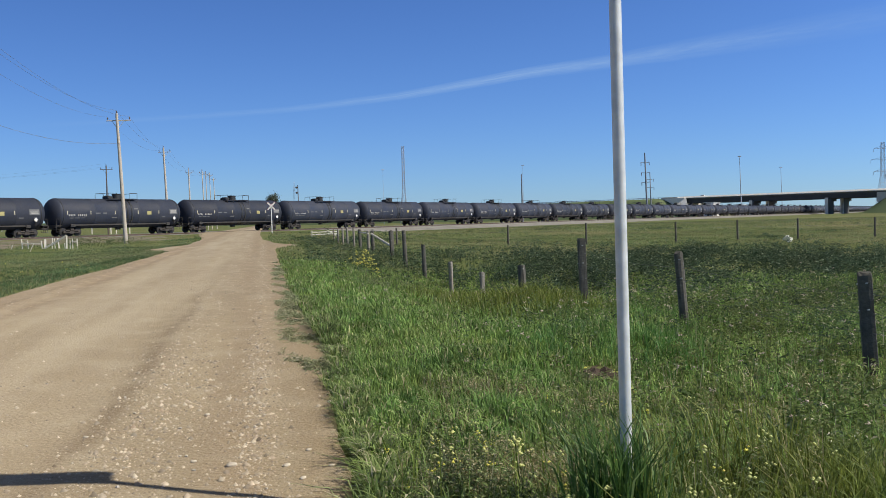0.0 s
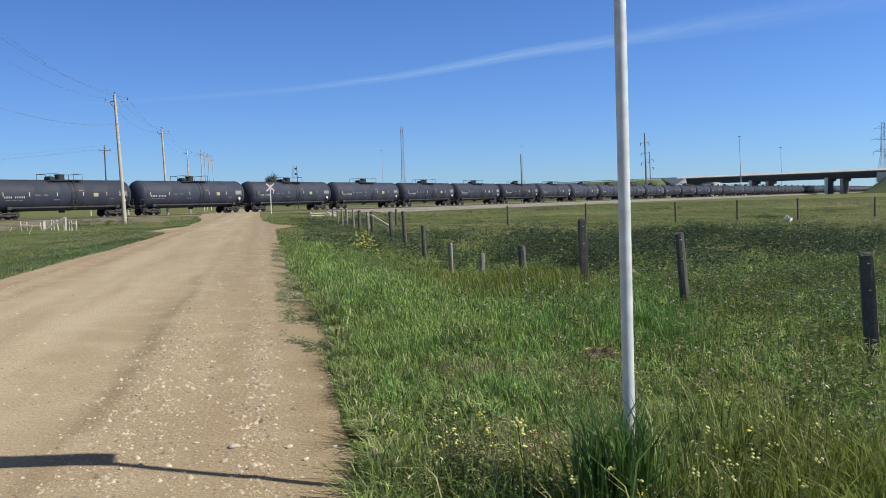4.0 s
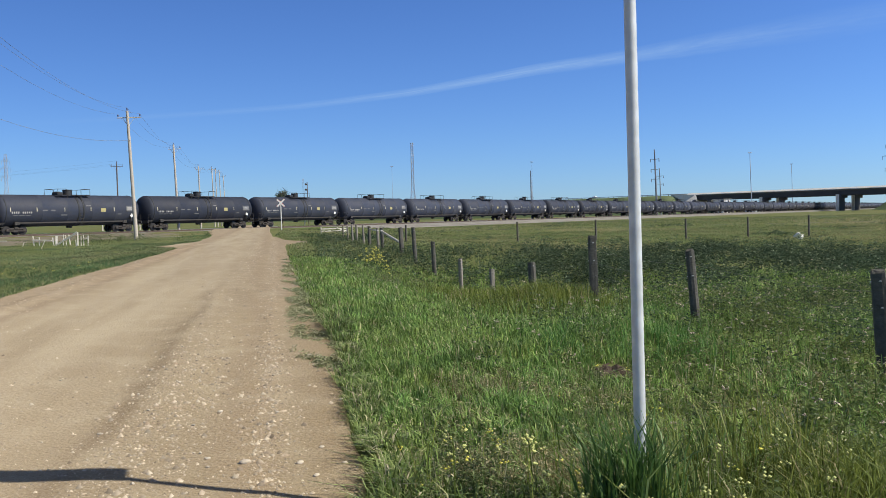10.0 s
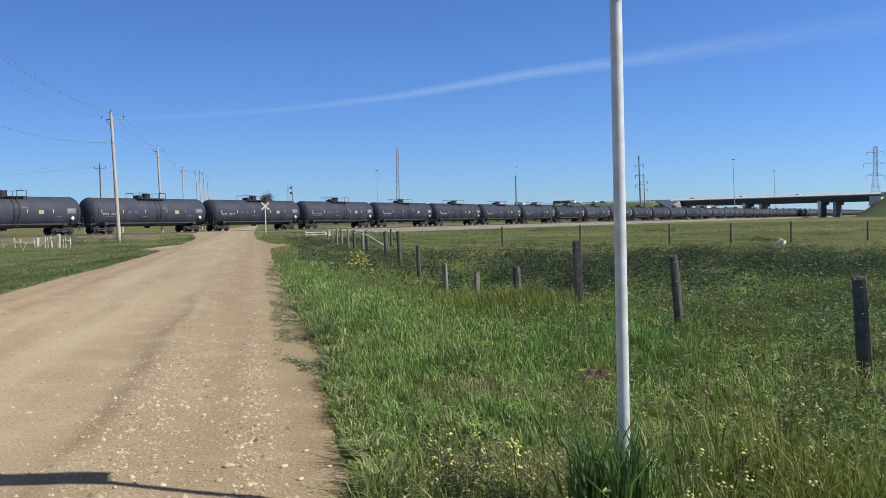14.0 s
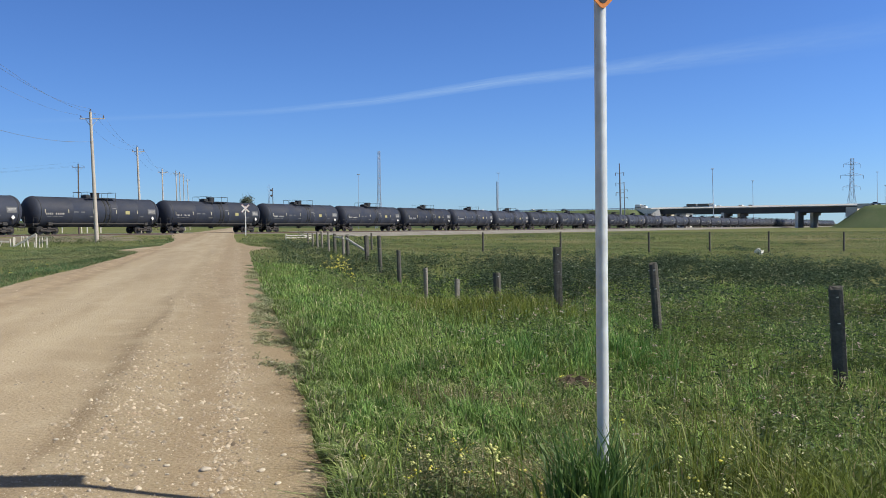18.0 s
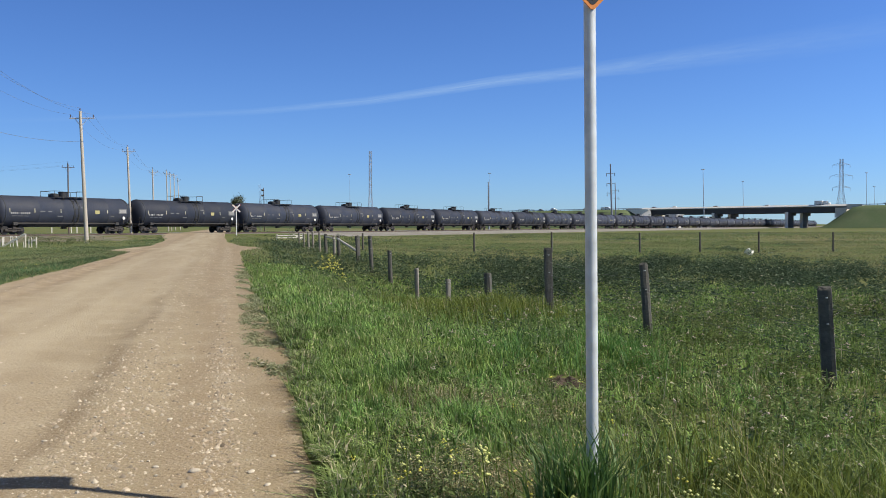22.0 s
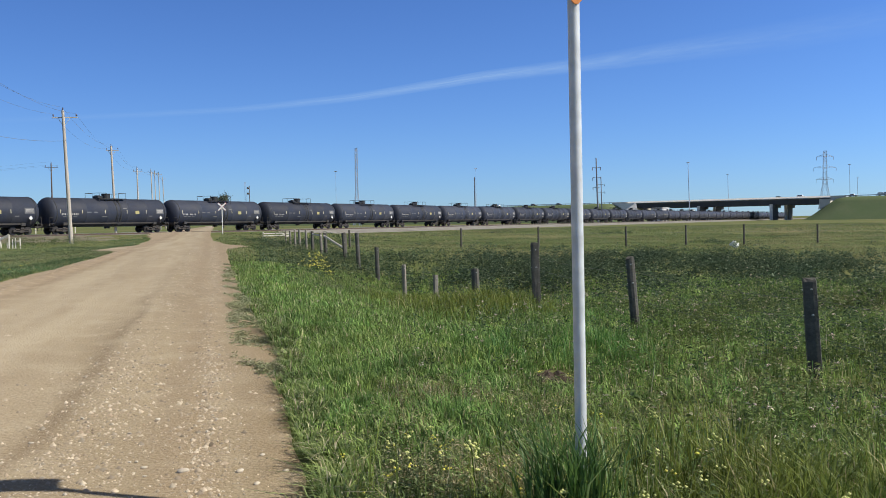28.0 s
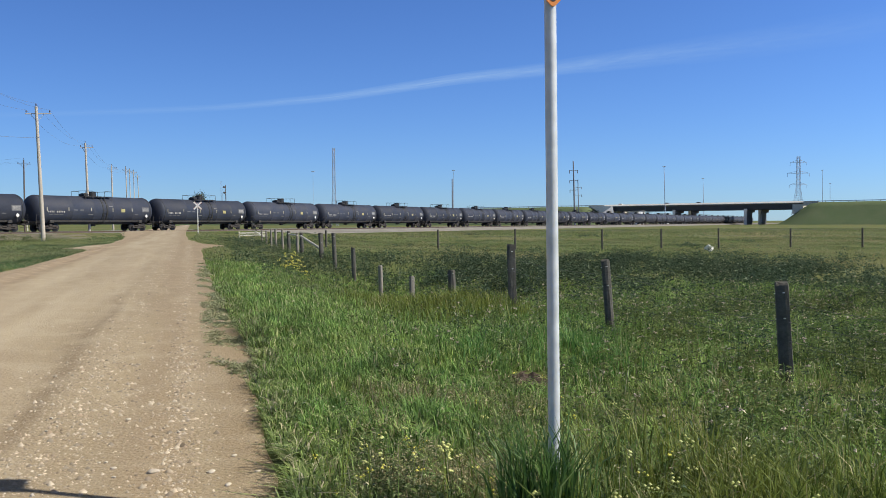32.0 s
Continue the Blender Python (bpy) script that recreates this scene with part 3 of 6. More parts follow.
def box(bm, cx, cy, cz, sx, sy, sz, bevel=0.0, m=None):
    r = bmesh.ops.create_cube(bm, size=1.0)
    vs = r["verts"]
    for v in vs:
        v.co = Vector((cx + v.co.x * sx, cy + v.co.y * sy, cz + v.co.z * sz))
    if bevel:
        es = list({e for v in vs for e in v.link_edges})
        vs = list({v for f in bmesh.ops.bevel(bm, geom=es, offset=bevel, segments=1, affect="EDGES")["faces"] for v in f.verts} | {v for v in vs if v.is_valid})
    if m is not None:
        bmesh.ops.transform(bm, matrix=m, verts=[v for v in vs if v.is_valid])
    return bm


def bar(bm, a, b, r0, r1=None, seg=8, caps=True):
    """A round bar from a to b, tapered from r0 to r1."""
    a, b = Vector(a), Vector(b)
    r1 = r0 if r1 is None else r1
    q = (b - a).to_track_quat("Z", "Y").to_matrix()
    rings = []
    for p, r in ((a, r0), (b, r1)):
        rings.append([bm.verts.new(p + q @ Vector((r * math.cos(2 * math.pi * i / seg), r * math.sin(2 * math.pi * i / seg), 0))) for i in range(seg)])
    for i in range(seg):
        f = bm.faces.new((rings[0][i], rings[0][(i + 1) % seg], rings[1][(i + 1) % seg], rings[1][i]))
        f.smooth = seg > 6
    if caps:
        for f in (bm.faces.new(rings[0][::-1]), bm.faces.new(rings[1])):
            for e in f.edges:
                e.smooth = False      # a hard rim
    return bm


def lathe_x(bm, profile, seg=28):
    """A body of revolution round the x axis: rows of (x, radius)."""
    rings = []
    for x, r in profile:
        if r < 1e-4:
            rings.append([bm.verts.new((x, 0, 0))])
        else:
            rings.append([bm.verts.new((x, r * math.cos(2 * math.pi * i / seg), r * math.sin(2 * math.pi * i / seg))) for i in range(seg)])
    for a, b in zip(rings, rings[1:]):
        for i in range(seg):
            j = (i + 1) % seg
            if len(a) == 1:
                f = bm.faces.new((a[0], b[j], b[i]))
            elif len(b) == 1:
                f = bm.faces.new((a[i], a[j], b[0]))
            else:
                f = bm.faces.new((a[i], a[j], b[j], b[i]))
            f.smooth = True
    bmesh.ops.recalc_face_normals(bm, faces=bm.faces)
    return bm


def tube(bm, pts, r, seg=5):
    """One connected tube along points."""
    pts = [Vector(p) for p in pts]
    rings = []
    for i, p in enumerate(pts):
        d = pts[min(i + 1, len(pts) - 1)] - pts[max(i - 1, 0)]
        q = d.to_track_quat("Z", "Y").to_matrix()
        rings.append([bm.verts.new(p + q @ Vector((r * math.cos(2 * math.pi * k / seg), r * math.sin(2 * math.pi * k / seg), 0))) for k in range(seg)])
    for a, b in zip(rings, rings[1:]):
        for k in range(seg):
            bm.faces.new((a[k], a[(k + 1) % seg], b[(k + 1) % seg], b[k]))
    bm.faces.new(rings[0][::-1])
    bm.faces.new(rings[-1])
    return bm


def wire(name, pts, r, mat):
    """A cable along points, as one thin tube mesh."""
    return part(name, tube(bmesh.new(), pts, r), mat)


def sag(a, b, drop, n=14):
    a, b = Vector(a), Vector(b)
    return [a.lerp(b, i / n) - Vector((0, 0, drop * 4 * (i / n) * (1 - i / n))) for i in range(n + 1)]


def thing(name, m, label, category, group="", kind=""):
    ob = new(name)
    ob.matrix_basis = m
    return tagged(ob, label, category, group, kind)


# Ground: one sheet in the road's directions, fine near the camera, out to the horizon
def graded(lo, hi, fine, near_lo, near_hi, grow=1.13):
    out = list(np.arange(near_lo, near_hi + 1e-6, fine))
    step, x = fine, near_hi
    while x < hi:
        step *= grow
        x += step
        out.append(min(x, hi))
    step, x = fine, near_lo
    while x > lo:
        step *= grow
        x -= step
        out.insert(0, max(x, lo))
    return np.array(out)


def build_ground():
    s = graded(-4500, 4800, 0.6, -4, 40)
    v = graded(-4500, 4500, 0.5, -12, 16)
    S, V = np.meshgrid(s, v, indexing="ij")
    X = S * ROAD.x + V * ROAD_R.x
    Y = S * ROAD.y + V * ROAD_R.y
    Z = ground_z(X, Y)
    ns, nv = S.shape
    verts = np.stack([X, Y, Z], -1).reshape(-1, 3)
    i = (np.arange(ns - 1)[:, None] * nv + np.arange(nv - 1)[None, :]).ravel()
    faces = np.stack([i, i + 1, i + nv + 1, i + nv], -1)
    tris = np.concatenate([faces[:, [0, 2, 1]], faces[:, [0, 3, 2]]])
    ob = tri_mesh("ground", verts, tris, M_GROUND)
    ob.data.polygons.foreach_set("use_smooth", np.ones(len(tris), bool))
    return tagged(ob, "flat grassy prairie field with weeds and bare patches", "ground", kind="structure")


def build_road():
    s = np.concatenate([np.arange(-160, -12, 4), np.arange(-12, 30, 0.25), np.arange(30, 70, 0.8), np.arange(70, 150, 2.0), np.arange(150, 900, 15)])
    f = np.concatenate([[0.0], np.linspace(0.006, 0.994, 92), [1.0]])
    A, F = np.meshgrid(s, f, indexing="ij")
    V = left_edge(A) * (1 - F) + right_edge(A) * F
    X = A * ROAD.x + V * ROAD_R.x
    Y = A * ROAD.y + V * ROAD_R.y
    Z = road_z(X, Y)
    Z[:, 0] -= 0.04
    Z[:, -1] -= 0.04
    n = len(f)
    faces = [(r * n + i, r * n + i + 1, (r + 1) * n + i + 1, (r + 1) * n + i) for r in range(len(s) - 1) for i in range(n - 1)]
    ob = stuff("road", np.stack([X, Y, Z], -1).reshape(-1, 3).tolist(), faces, M_ROAD, np.stack([V, A], -1).reshape(-1, 2))
    ob.data.polygons.foreach_set("use_smooth", np.ones(len(faces), bool))
    tagged(ob, "packed gravel and clay country road with worn wheel tracks", "road", kind="structure")


def build_side_path(name, pts, width, label):
    """A short dirt approach off the road."""
    verts, uv, n = [], [], 7
    for j, (s, v) in enumerate(pts):
        s0, v0 = pts[max(j - 1, 0)]
        s1, v1 = pts[min(j + 1, len(pts) - 1)]
        d = Vector((s1 - s0, v1 - v0)).normalized()
        w = width * (1 - 0.25 * j / (len(pts) - 1))
        for i in range(n):
            o = (i / (n - 1) - 0.5) * w
            x, y = sv(s + d.y * o, v - d.x * o)
            verts.append((x, y, gz(x, y) + 0.035 - (0.05 if i in (0, n - 1) else 0)))
            uv.append((-3 + o, s))
    faces = [(r * n + i, r * n + i + 1, (r + 1) * n + i + 1, (r + 1) * n + i) for r in range(len(pts) - 1) for i in range(n - 1)]
    ob = stuff(name, verts, faces, M_ROAD, uv)
    tagged(ob, label, "road", kind="structure")


def strip_along_track(name, section, mat, label, k0=-620, k1=1500, step=20):
    ks = np.arange(k0, k1 + 1, step)
    n = len(section)
    verts = [(*on_track(k, d), z) for k in ks for d, z in section]
    faces = [(r * n + i, r * n + i + 1, (r + 1) * n + i + 1, (r + 1) * n + i) for r in range(len(ks) - 1) for i in range(n - 1)]
    ob = stuff(name, verts, faces, mat)
    return tagged(ob, label, name.split("_")[0], kind="structure")


def build_track():
    strip_along_track("ballast", [(-27.0, 0.45), (-26.0, 0.62), (-5.0, 0.64), (-1.75, RAIL_Z - 0.17), (1.75, RAIL_Z - 0.17), (3.4, 0.52), (6.2, 0.02), (8.5, -0.06), (10.0, -0.25)], M_BALLAST,
                      "grey crushed-stone railway bed and gravel service strip")
    for side in (-0.7175, 0.7175):
        a, z = side, RAIL_Z
        ob = strip_along_track("rail", [(a - 0.07, z - 0.17), (a - 0.02, z - 0.14), (a - 0.035, z - 0.04), (a - 0.035, z), (a + 0.035, z),
                                        (a + 0.035, z - 0.04), (a + 0.02, z - 0.14), (a + 0.07, z - 0.17)], M_RAIL, "worn steel rail on wooden ties", step=40)
    verts, tris = [], []
    for k in np.arange(-60, 260, 0.56):
        b = len(verts)
        for dk in (-0.11, 0.11):
            for d in (-1.3, 1.3):
                for z in (RAIL_Z - 0.30, RAIL_Z - 0.155):
                    verts.append((*on_track(k + dk, d), z))
        for q in ((0, 2, 3, 1), (4, 5, 7, 6), (0, 1, 5, 4), (2, 6, 7, 3), (1, 3, 7, 5)):
            tris += [(b + q[0], b + q[1], b + q[2]), (b + q[0], b + q[2], b + q[3])]
    tagged(tri_mesh("railway_ties", verts, tris, M_TIE), "dark creosoted wooden railway ties", "railway ties", kind="stuff")


# Tank cars
R_TANK, Z_TANK, HALF = 1.70, 2.52, 8.78


def truck_parts(car):
    """Wheels, side frames and bolsters of the two bogies."""
    protos = {}
    for tx in (-6.55, 6.55):
        for side in (-1, 1):
            if "frame" not in protos:
                bm = bmesh.new()
                box(bm, 0, 0, 0.62, 1.5, 0.14, 0.16, 0.03)
                box(bm, 0, 0, 0.46, 0.55, 0.16, 0.44, 0.05)
                for e in (-1, 1):
                    box(bm, e * 0.46, 0, 0.40, 0.62, 0.13, 0.13, 0.02, pose(0, 0, 0))
                    box(bm, e * 0.89, 0, 0.47, 0.34, 0.2, 0.3, 0.05)
                protos["frame"] = part("side_frame", bm, M_TRUCKS, car, "rusty cast truck side frame")
                protos["frame"].matrix_basis = pose(tx, side * 0.98, 0)
            else:
                share("side_frame", protos["frame"], pose(tx, side * 0.98, 0), car, "rusty cast truck side frame")
        for ax in (-0.89, 0.89):
            for side in (-1, 1):
                m = pose(tx + ax, 0, 0.46, 0, 0, 0 if side > 0 else 180)
                if "wheel" not in protos:
                    bm = bmesh.new()
                    for q, w, r in ((0.66, 0.79, 0.46), (0.60, 0.67, 0.49), (0.78, 0.81, 0.36)):
                        bar(bm, (0, q, 0), (0, w, 0), r, seg=18)
                    protos["wheel"] = part("wheel", bm, M_WHEEL, car)
                    protos["wheel"].matrix_basis = m
                else:
                    share("wheel", protos["wheel"], m, car)
            if "axle" not in protos:
                bm = bmesh.new()
                bar(bm, (0, -0.95, 0), (0, 0.95, 0), 0.085, seg=8)
                protos["axle"] = part("axle", bm, M_WHEEL, car)
                protos["axle"].matrix_basis = pose(tx + ax, 0, 0.46)
            else:
                share("axle", protos["axle"], pose(tx + ax, 0, 0.46), car)
        if "bolster" not in protos:
            bm = bmesh.new()
            box(bm, 0, 0, 0.72, 0.42, 2.3, 0.28, 0.04)
            protos["bolster"] = part("bolster", bm, M_TRUCKS, car)
            protos["bolster"].matrix_basis = pose(tx, 0, 0)
        else:
            share("bolster", protos["bolster"], pose(tx, 0, 0), car)


def build_tank_car():
    """One jacketed tank car along x, its base on the rails; -y is the near side."""
    car = thing("tank_car", Matrix(), "black railway tank car with white stencils and amber labels", "tank car", "tank cars of the train")
    prof = [(-HALF + 0.86 * (1 - math.cos(math.pi / 2 * i / 10)), R_TANK * math.sin(math.pi / 2 * i / 10)) for i in range(11)]
    body = prof + [(-HALF + 0.88, R_TANK)]
    for x in (-3.9, -0.9, 2.1, 5.1):
        body += [(x - 0.02, R_TANK), (x, R_TANK + 0.008), (x + 0.02, R_TANK)]
    body += [(-x, r) for x, r in prof[::-1]]
    bm = lathe_x(bmesh.new(), body, 36)
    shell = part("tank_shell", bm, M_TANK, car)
    shell.matrix_basis = pose(0, 0, Z_TANK)
    for x, w in ((0.42, 0.20), (1.02, 0.24)):
        bm = lathe_x(bmesh.new(), [(-w / 2, R_TANK - 0.01), (-w / 2, R_TANK + 0.028), (w / 2, R_TANK + 0.028), (w / 2, R_TANK - 0.01)], 36)
        part("jacket_band", bm, M_BAND, car, "dark raised jacket band").matrix_basis = pose(x, 0, Z_TANK)
    bm = lathe_x(bmesh.new(), [(-0.05, R_TANK - 0.01), (-0.05, R_TANK + 0.02), (0.05, R_TANK + 0.02), (0.05, R_TANK - 0.01)], 36)
    seam = part("head_seam", bm, M_BAND, car)
    seam.matrix_basis = pose(-HALF + 0.92, 0, Z_TANK)
    share("head_seam", seam, pose(HALF - 0.92, 0, Z_TANK), car)
    top = Z_TANK + R_TANK
    bm = bmesh.new()
    bar(bm, (0.15, 0, top - 0.1), (0.15, 0, top + 0.54), 0.50, seg=20)
    housing = part("manway_housing", bm, M_BAND, car, "black round manway housing")
    part("manway_lid", bar(bmesh.new(), (0.15, 0, top + 0.54), (0.15, 0, top + 0.60), 0.54, seg=20), M_UNDER, housing)
    bm = bmesh.new()
    box(bm, -1.05, 0, top + 0.16, 0.7, 1.0, 0.30, 0.04)
    valves = part("valve_box", bm, M_BAND, car)
    part("valve_cover", box(bmesh.new(), -1.05, 0, top + 0.34, 0.5, 0.5, 0.08, 0.02), M_UNDER, valves)
    bm = bmesh.new()
    box(bm, 0.15, -1.0, top - 0.02, 3.9, 0.55, 0.04)
    box(bm, 0.15, 1.0, top - 0.02, 3.9, 0.55, 0.04)
    for x in (-1.75, 2.05):
        box(bm, x, 0, top - 0.02, 0.12, 2.3, 0.05)
    part("walkway", bm, M_UNDER, car)
    for x0, x1 in ((-0.7, -1.8), (1.0, 2.1)):
        lo, hi = top - 0.45, top + 0.62
        part("guard_rail", tube(bmesh.new(), [(x0, -1.25, lo), (x0, -1.25, hi - 0.05), (x0 + (x1 - x0) * 0.06, -1.25, hi), (x1, -1.25, hi), (x1, 1.25, hi), (x0 + (x1 - x0) * 0.06, 1.25, hi),
                                               (x0, 1.25, hi - 0.05), (x0, 1.25, lo)], 0.026), M_UNDER, car, "black pipe guard rail round the manway")
        for y in (-1.25, 1.25):
            part("rail_post", bar(bmesh.new(), (x1, y, lo), (x1, y, hi), 0.026, seg=5), M_UNDER, car)
    for side in (-1, 1):
        bm = bmesh.new()
        for dx in (-0.21, 0.21):
            bar(bm, (0.72 + dx, side * 1.70, 0.9), (0.72 + dx, side * 1.70, Z_TANK + 0.2), 0.015, seg=5)
            bar(bm, (0.72 + dx, side * 1.70, Z_TANK + 0.2), (0.72 + dx, side * 1.22, top - 0.02), 0.015, seg=5)
        for i in range(7):
            z = 1.0 + 0.3 * i
            bar(bm, (0.51, side * 1.70, z), (0.93, side * 1.70, z), 0.016, seg=5)
        part("ladder", bm, M_UNDER, car)
    for e in (-1, 1):
        bm = bmesh.new()
        box(bm, e * 7.55, 0, 0.98, 3.1, 0.42, 0.42, 0.03)
        box(bm, e * 8.72, 0, 1.08, 0.10, 2.9, 0.26, 0.02)
        box(bm, e * 8.35, 0, 1.22, 0.75, 2.9, 0.05, 0.0)
        part("stub_sill", bm, M_UNDER, car)
        bm = bmesh.new()
        box(bm, e * 6.55, 0, 1.16, 0.55, 2.7, 0.36, 0.05)
        box(bm, e * 6.55, 0, 1.42, 0.45, 1.9, 0.36, 0.05)
        part("saddle", bm, M_UNDER, car)
        bm = bmesh.new()
        box(bm, e * 9.0, 0, 0.88, 0.56, 0.20, 0.24, 0.03)
        coupler = part("coupler", bm, M_TRUCKS, car)
        part("knuckle", box(bmesh.new(), e * 9.24, 0.02 * e, 0.88, 0.17, 0.34, 0.34, 0.05), M_TRUCKS, coupler)
        for side in (-1, 1):
            bm = bmesh.new()
            for dx in (0, 0.5):
                bar(bm, (e * (8.15 + dx), side * 1.42, 0.45), (e * (8.15 + dx), side * 1.42, 1.95), 0.02, seg=5)
            for z in (0.5, 0.8, 1.1, 1.9):
                bar(bm, (e * 8.15, side * 1.42, z), (e * 8.65, side * 1.42, z), 0.018, seg=5)
            part("end_handrail", bm, M_UNDER, car)
    bm = bmesh.new()
    for side in (-1, 1):
        box(bm, 0, side * 1.2, 1.22, 13.2, 0.10, 0.16, 0.01)
    part("side_rail", bm, M_UNDER, car)
    bm = bmesh.new()
    bar(bm, (0.2, 0, 1.1), (0.2, 0, 0.72), 0.32, seg=12)
    box(bm, 0.2, 0, 0.66, 0.5, 0.5, 0.14, 0.03)
    part("bottom_outlet", bm, M_UNDER, car)
    bm = bmesh.new()
    bar(bm, (-3.4, 0.45, 1.0), (-2.3, 0.45, 1.0), 0.19, seg=10)
    box(bm, -4.3, 0.4, 0.98, 0.5, 0.35, 0.35, 0.04)
    part("brake_reservoir", bm, M_UNDER, car)

    # Plates and stencils lie on the shell's side
    def on_shell(name, mat, x, z, w, h, label="", thick=0.012, lean=0.0, out=0.0):
        for side in (-1, 1):
            dz = z - 0.2 - Z_TANK
            y = side * (math.sqrt(max(R_TANK ** 2 - dz ** 2, 0.01)) + thick * 0.2 + out)
            tilt = math.degrees(math.asin(max(-1, min(1, dz / R_TANK)))) * side
            b = bmesh.new()
            box(b, 0, 0, 0, w, thick, h)
            p = part(name, b, mat, car, label)
            p.matrix_basis = pose(x * (1 if side < 0 else -1), y, z - 0.2, tilt, 0, 0) @ pose(0, 0, 0, 0, lean, 0)
    for x in (-7.45, -4.55, -1.35, 1.85, 4.85):
        on_shell("reflector", M_REFLECT, x, 2.80, 0.08, 0.42, "yellow reflector strip", out=0.012)
    on_shell("label_plate", M_AMBER, 3.45, 2.72, 0.60, 0.40, "amber warning label")
    on_shell("data_plate", M_PLATE, 7.05, 2.86, 1.15, 0.62, "grey panel of small unreadable stencils")
    for side in (-1, 1):
        b = bmesh.new()
        box(b, 0, 0, 0, 0.34, 0.02, 0.34)
        part("placard_plate", b, M_WHITE, car, "white diamond hazard placard").matrix_basis = pose(-side * 7.2, side * 1.68, 1.86) @ pose(0, 0, 0, 0, 45, 0)
        b = bmesh.new()
        box(b, -side * 7.2, side * 1.62, 1.60, 0.08, 0.06, 0.75)
        part("placard_bracket", b, M_UNDER, car)
    for x, w in ((-6.95, 0.11), (-6.72, 0.11), (-6.49, 0.11), (-6.26, 0.11), (-5.78, 0.11), (-5.55, 0.11), (-5.32, 0.11), (-5.09, 0.11), (-4.86, 0.11), (-4.63 - 0.22, 0.0)):
        if w:
            on_shell("reporting_mark", M_MARK, x - 0.3, 2.50, w, 0.20)
    for z, w in ((2.98, 0.95), (2.86, 0.85), (2.74, 0.9)):
        on_shell("stencil_row", M_MARK, 7.05, z, w, 0.045, out=0.012)
    for x, w in ((-6.6, 0.5), (-5.9, 0.6), (-5.2, 0.45)):
        on_shell("small_stencil", M_PLATE, x - 0.3, 2.20, w, 0.08)
    for x, w, z in ((-3.6, 0.6, 2.72), (-2.7, 0.5, 2.72), (1.2 + 0.4, 0.6, 3.2), (5.6, 0.5, 2.25), (-1.4, 0.7, 2.2)):
        on_shell("small_stencil", M_PLATE, x, z, w, 0.12)
    truck_parts(car)
    return car


def train_run(t):
    """Metres that the slowing train has gone since the start."""
    return 15.608 * t - 0.00743 * t ** 2 - 0.000682 * t ** 3


def car_pose(j, t):
    x, y = on_track(CAR * j + 0.05 - train_run(t))
    return pose(x, y, RAIL_Z, 0, 0, math.degrees(math.atan2(TRACK.y, TRACK.x)))


TRAIN = []


def build_train():
    first = build_tank_car()
    for j in range(-2, 58):
        car = first if j == -2 else copy_thing(first, car_pose(j, 0))
        car.matrix_basis = car_pose(j, 0)
        TRAIN.append((j, car))


# Poles, lamps, towers
def build_utility_pole(x, y, top, arm=1.9, r=0.15, side=0.0, mat=None, offset=0.1, low=True):
    z = gz(x, y)
    h = top - z
    mat = mat or M_POLE
    p = thing("utility_pole", pose(x, y, z, 0, side, 15), "weathered wooden utility pole with one crossarm", "utility pole", "utility poles along the road")
    bm = bmesh.new()
    bar(bm, (0, 0, -0.4), (0, 0, h), r, r * 0.62, seg=12)
    part("pole_shaft", bm, mat, p)
    bm = bmesh.new()
    box(bm, offset, 0.13, h - 0.55, arm, 0.07, 0.075, 0.01)
    arm_part = part("crossarm", bm, M_POLE if mat is M_POLE else mat, p)
    bm = bmesh.new()
    for dx in (-0.5, 0.5):
        bar(bm, (dx * 0.05, 0.13, h - 1.2), (offset * 0.5 + dx * 0.9, 0.15, h - 0.6), 0.02, seg=5)
    part("arm_brace", bm, M_STEEL, p)
    pts = []
    proto = None
    for dx, dz in ((offset - arm / 2 + 0.1, -0.5), (offset + arm / 2 - 0.1, -0.5), (0, 0.0)):
        m = pose(dx, 0.13 if dz else 0, h + dz)
        if proto is None:
            bm = bmesh.new()
            bar(bm, (0, 0, 0), (0, 0, 0.12), 0.02, seg=6)
            bar(bm, (0, 0, 0.08), (0, 0, 0.22), 0.055, 0.035, seg=8)
            proto = part("insulator", bm, M_INSUL, arm_part)
            proto.matrix_basis = m
        else:
            share("insulator", proto, m, arm_part if dz else p)
        pts.append(p.matrix_basis @ Vector((dx, 0.13 if dz else 0, h + dz + 0.25)))
    if low:
        pts.append(p.matrix_basis @ Vector((0.12, 0, h - 2.4)))
    return pts


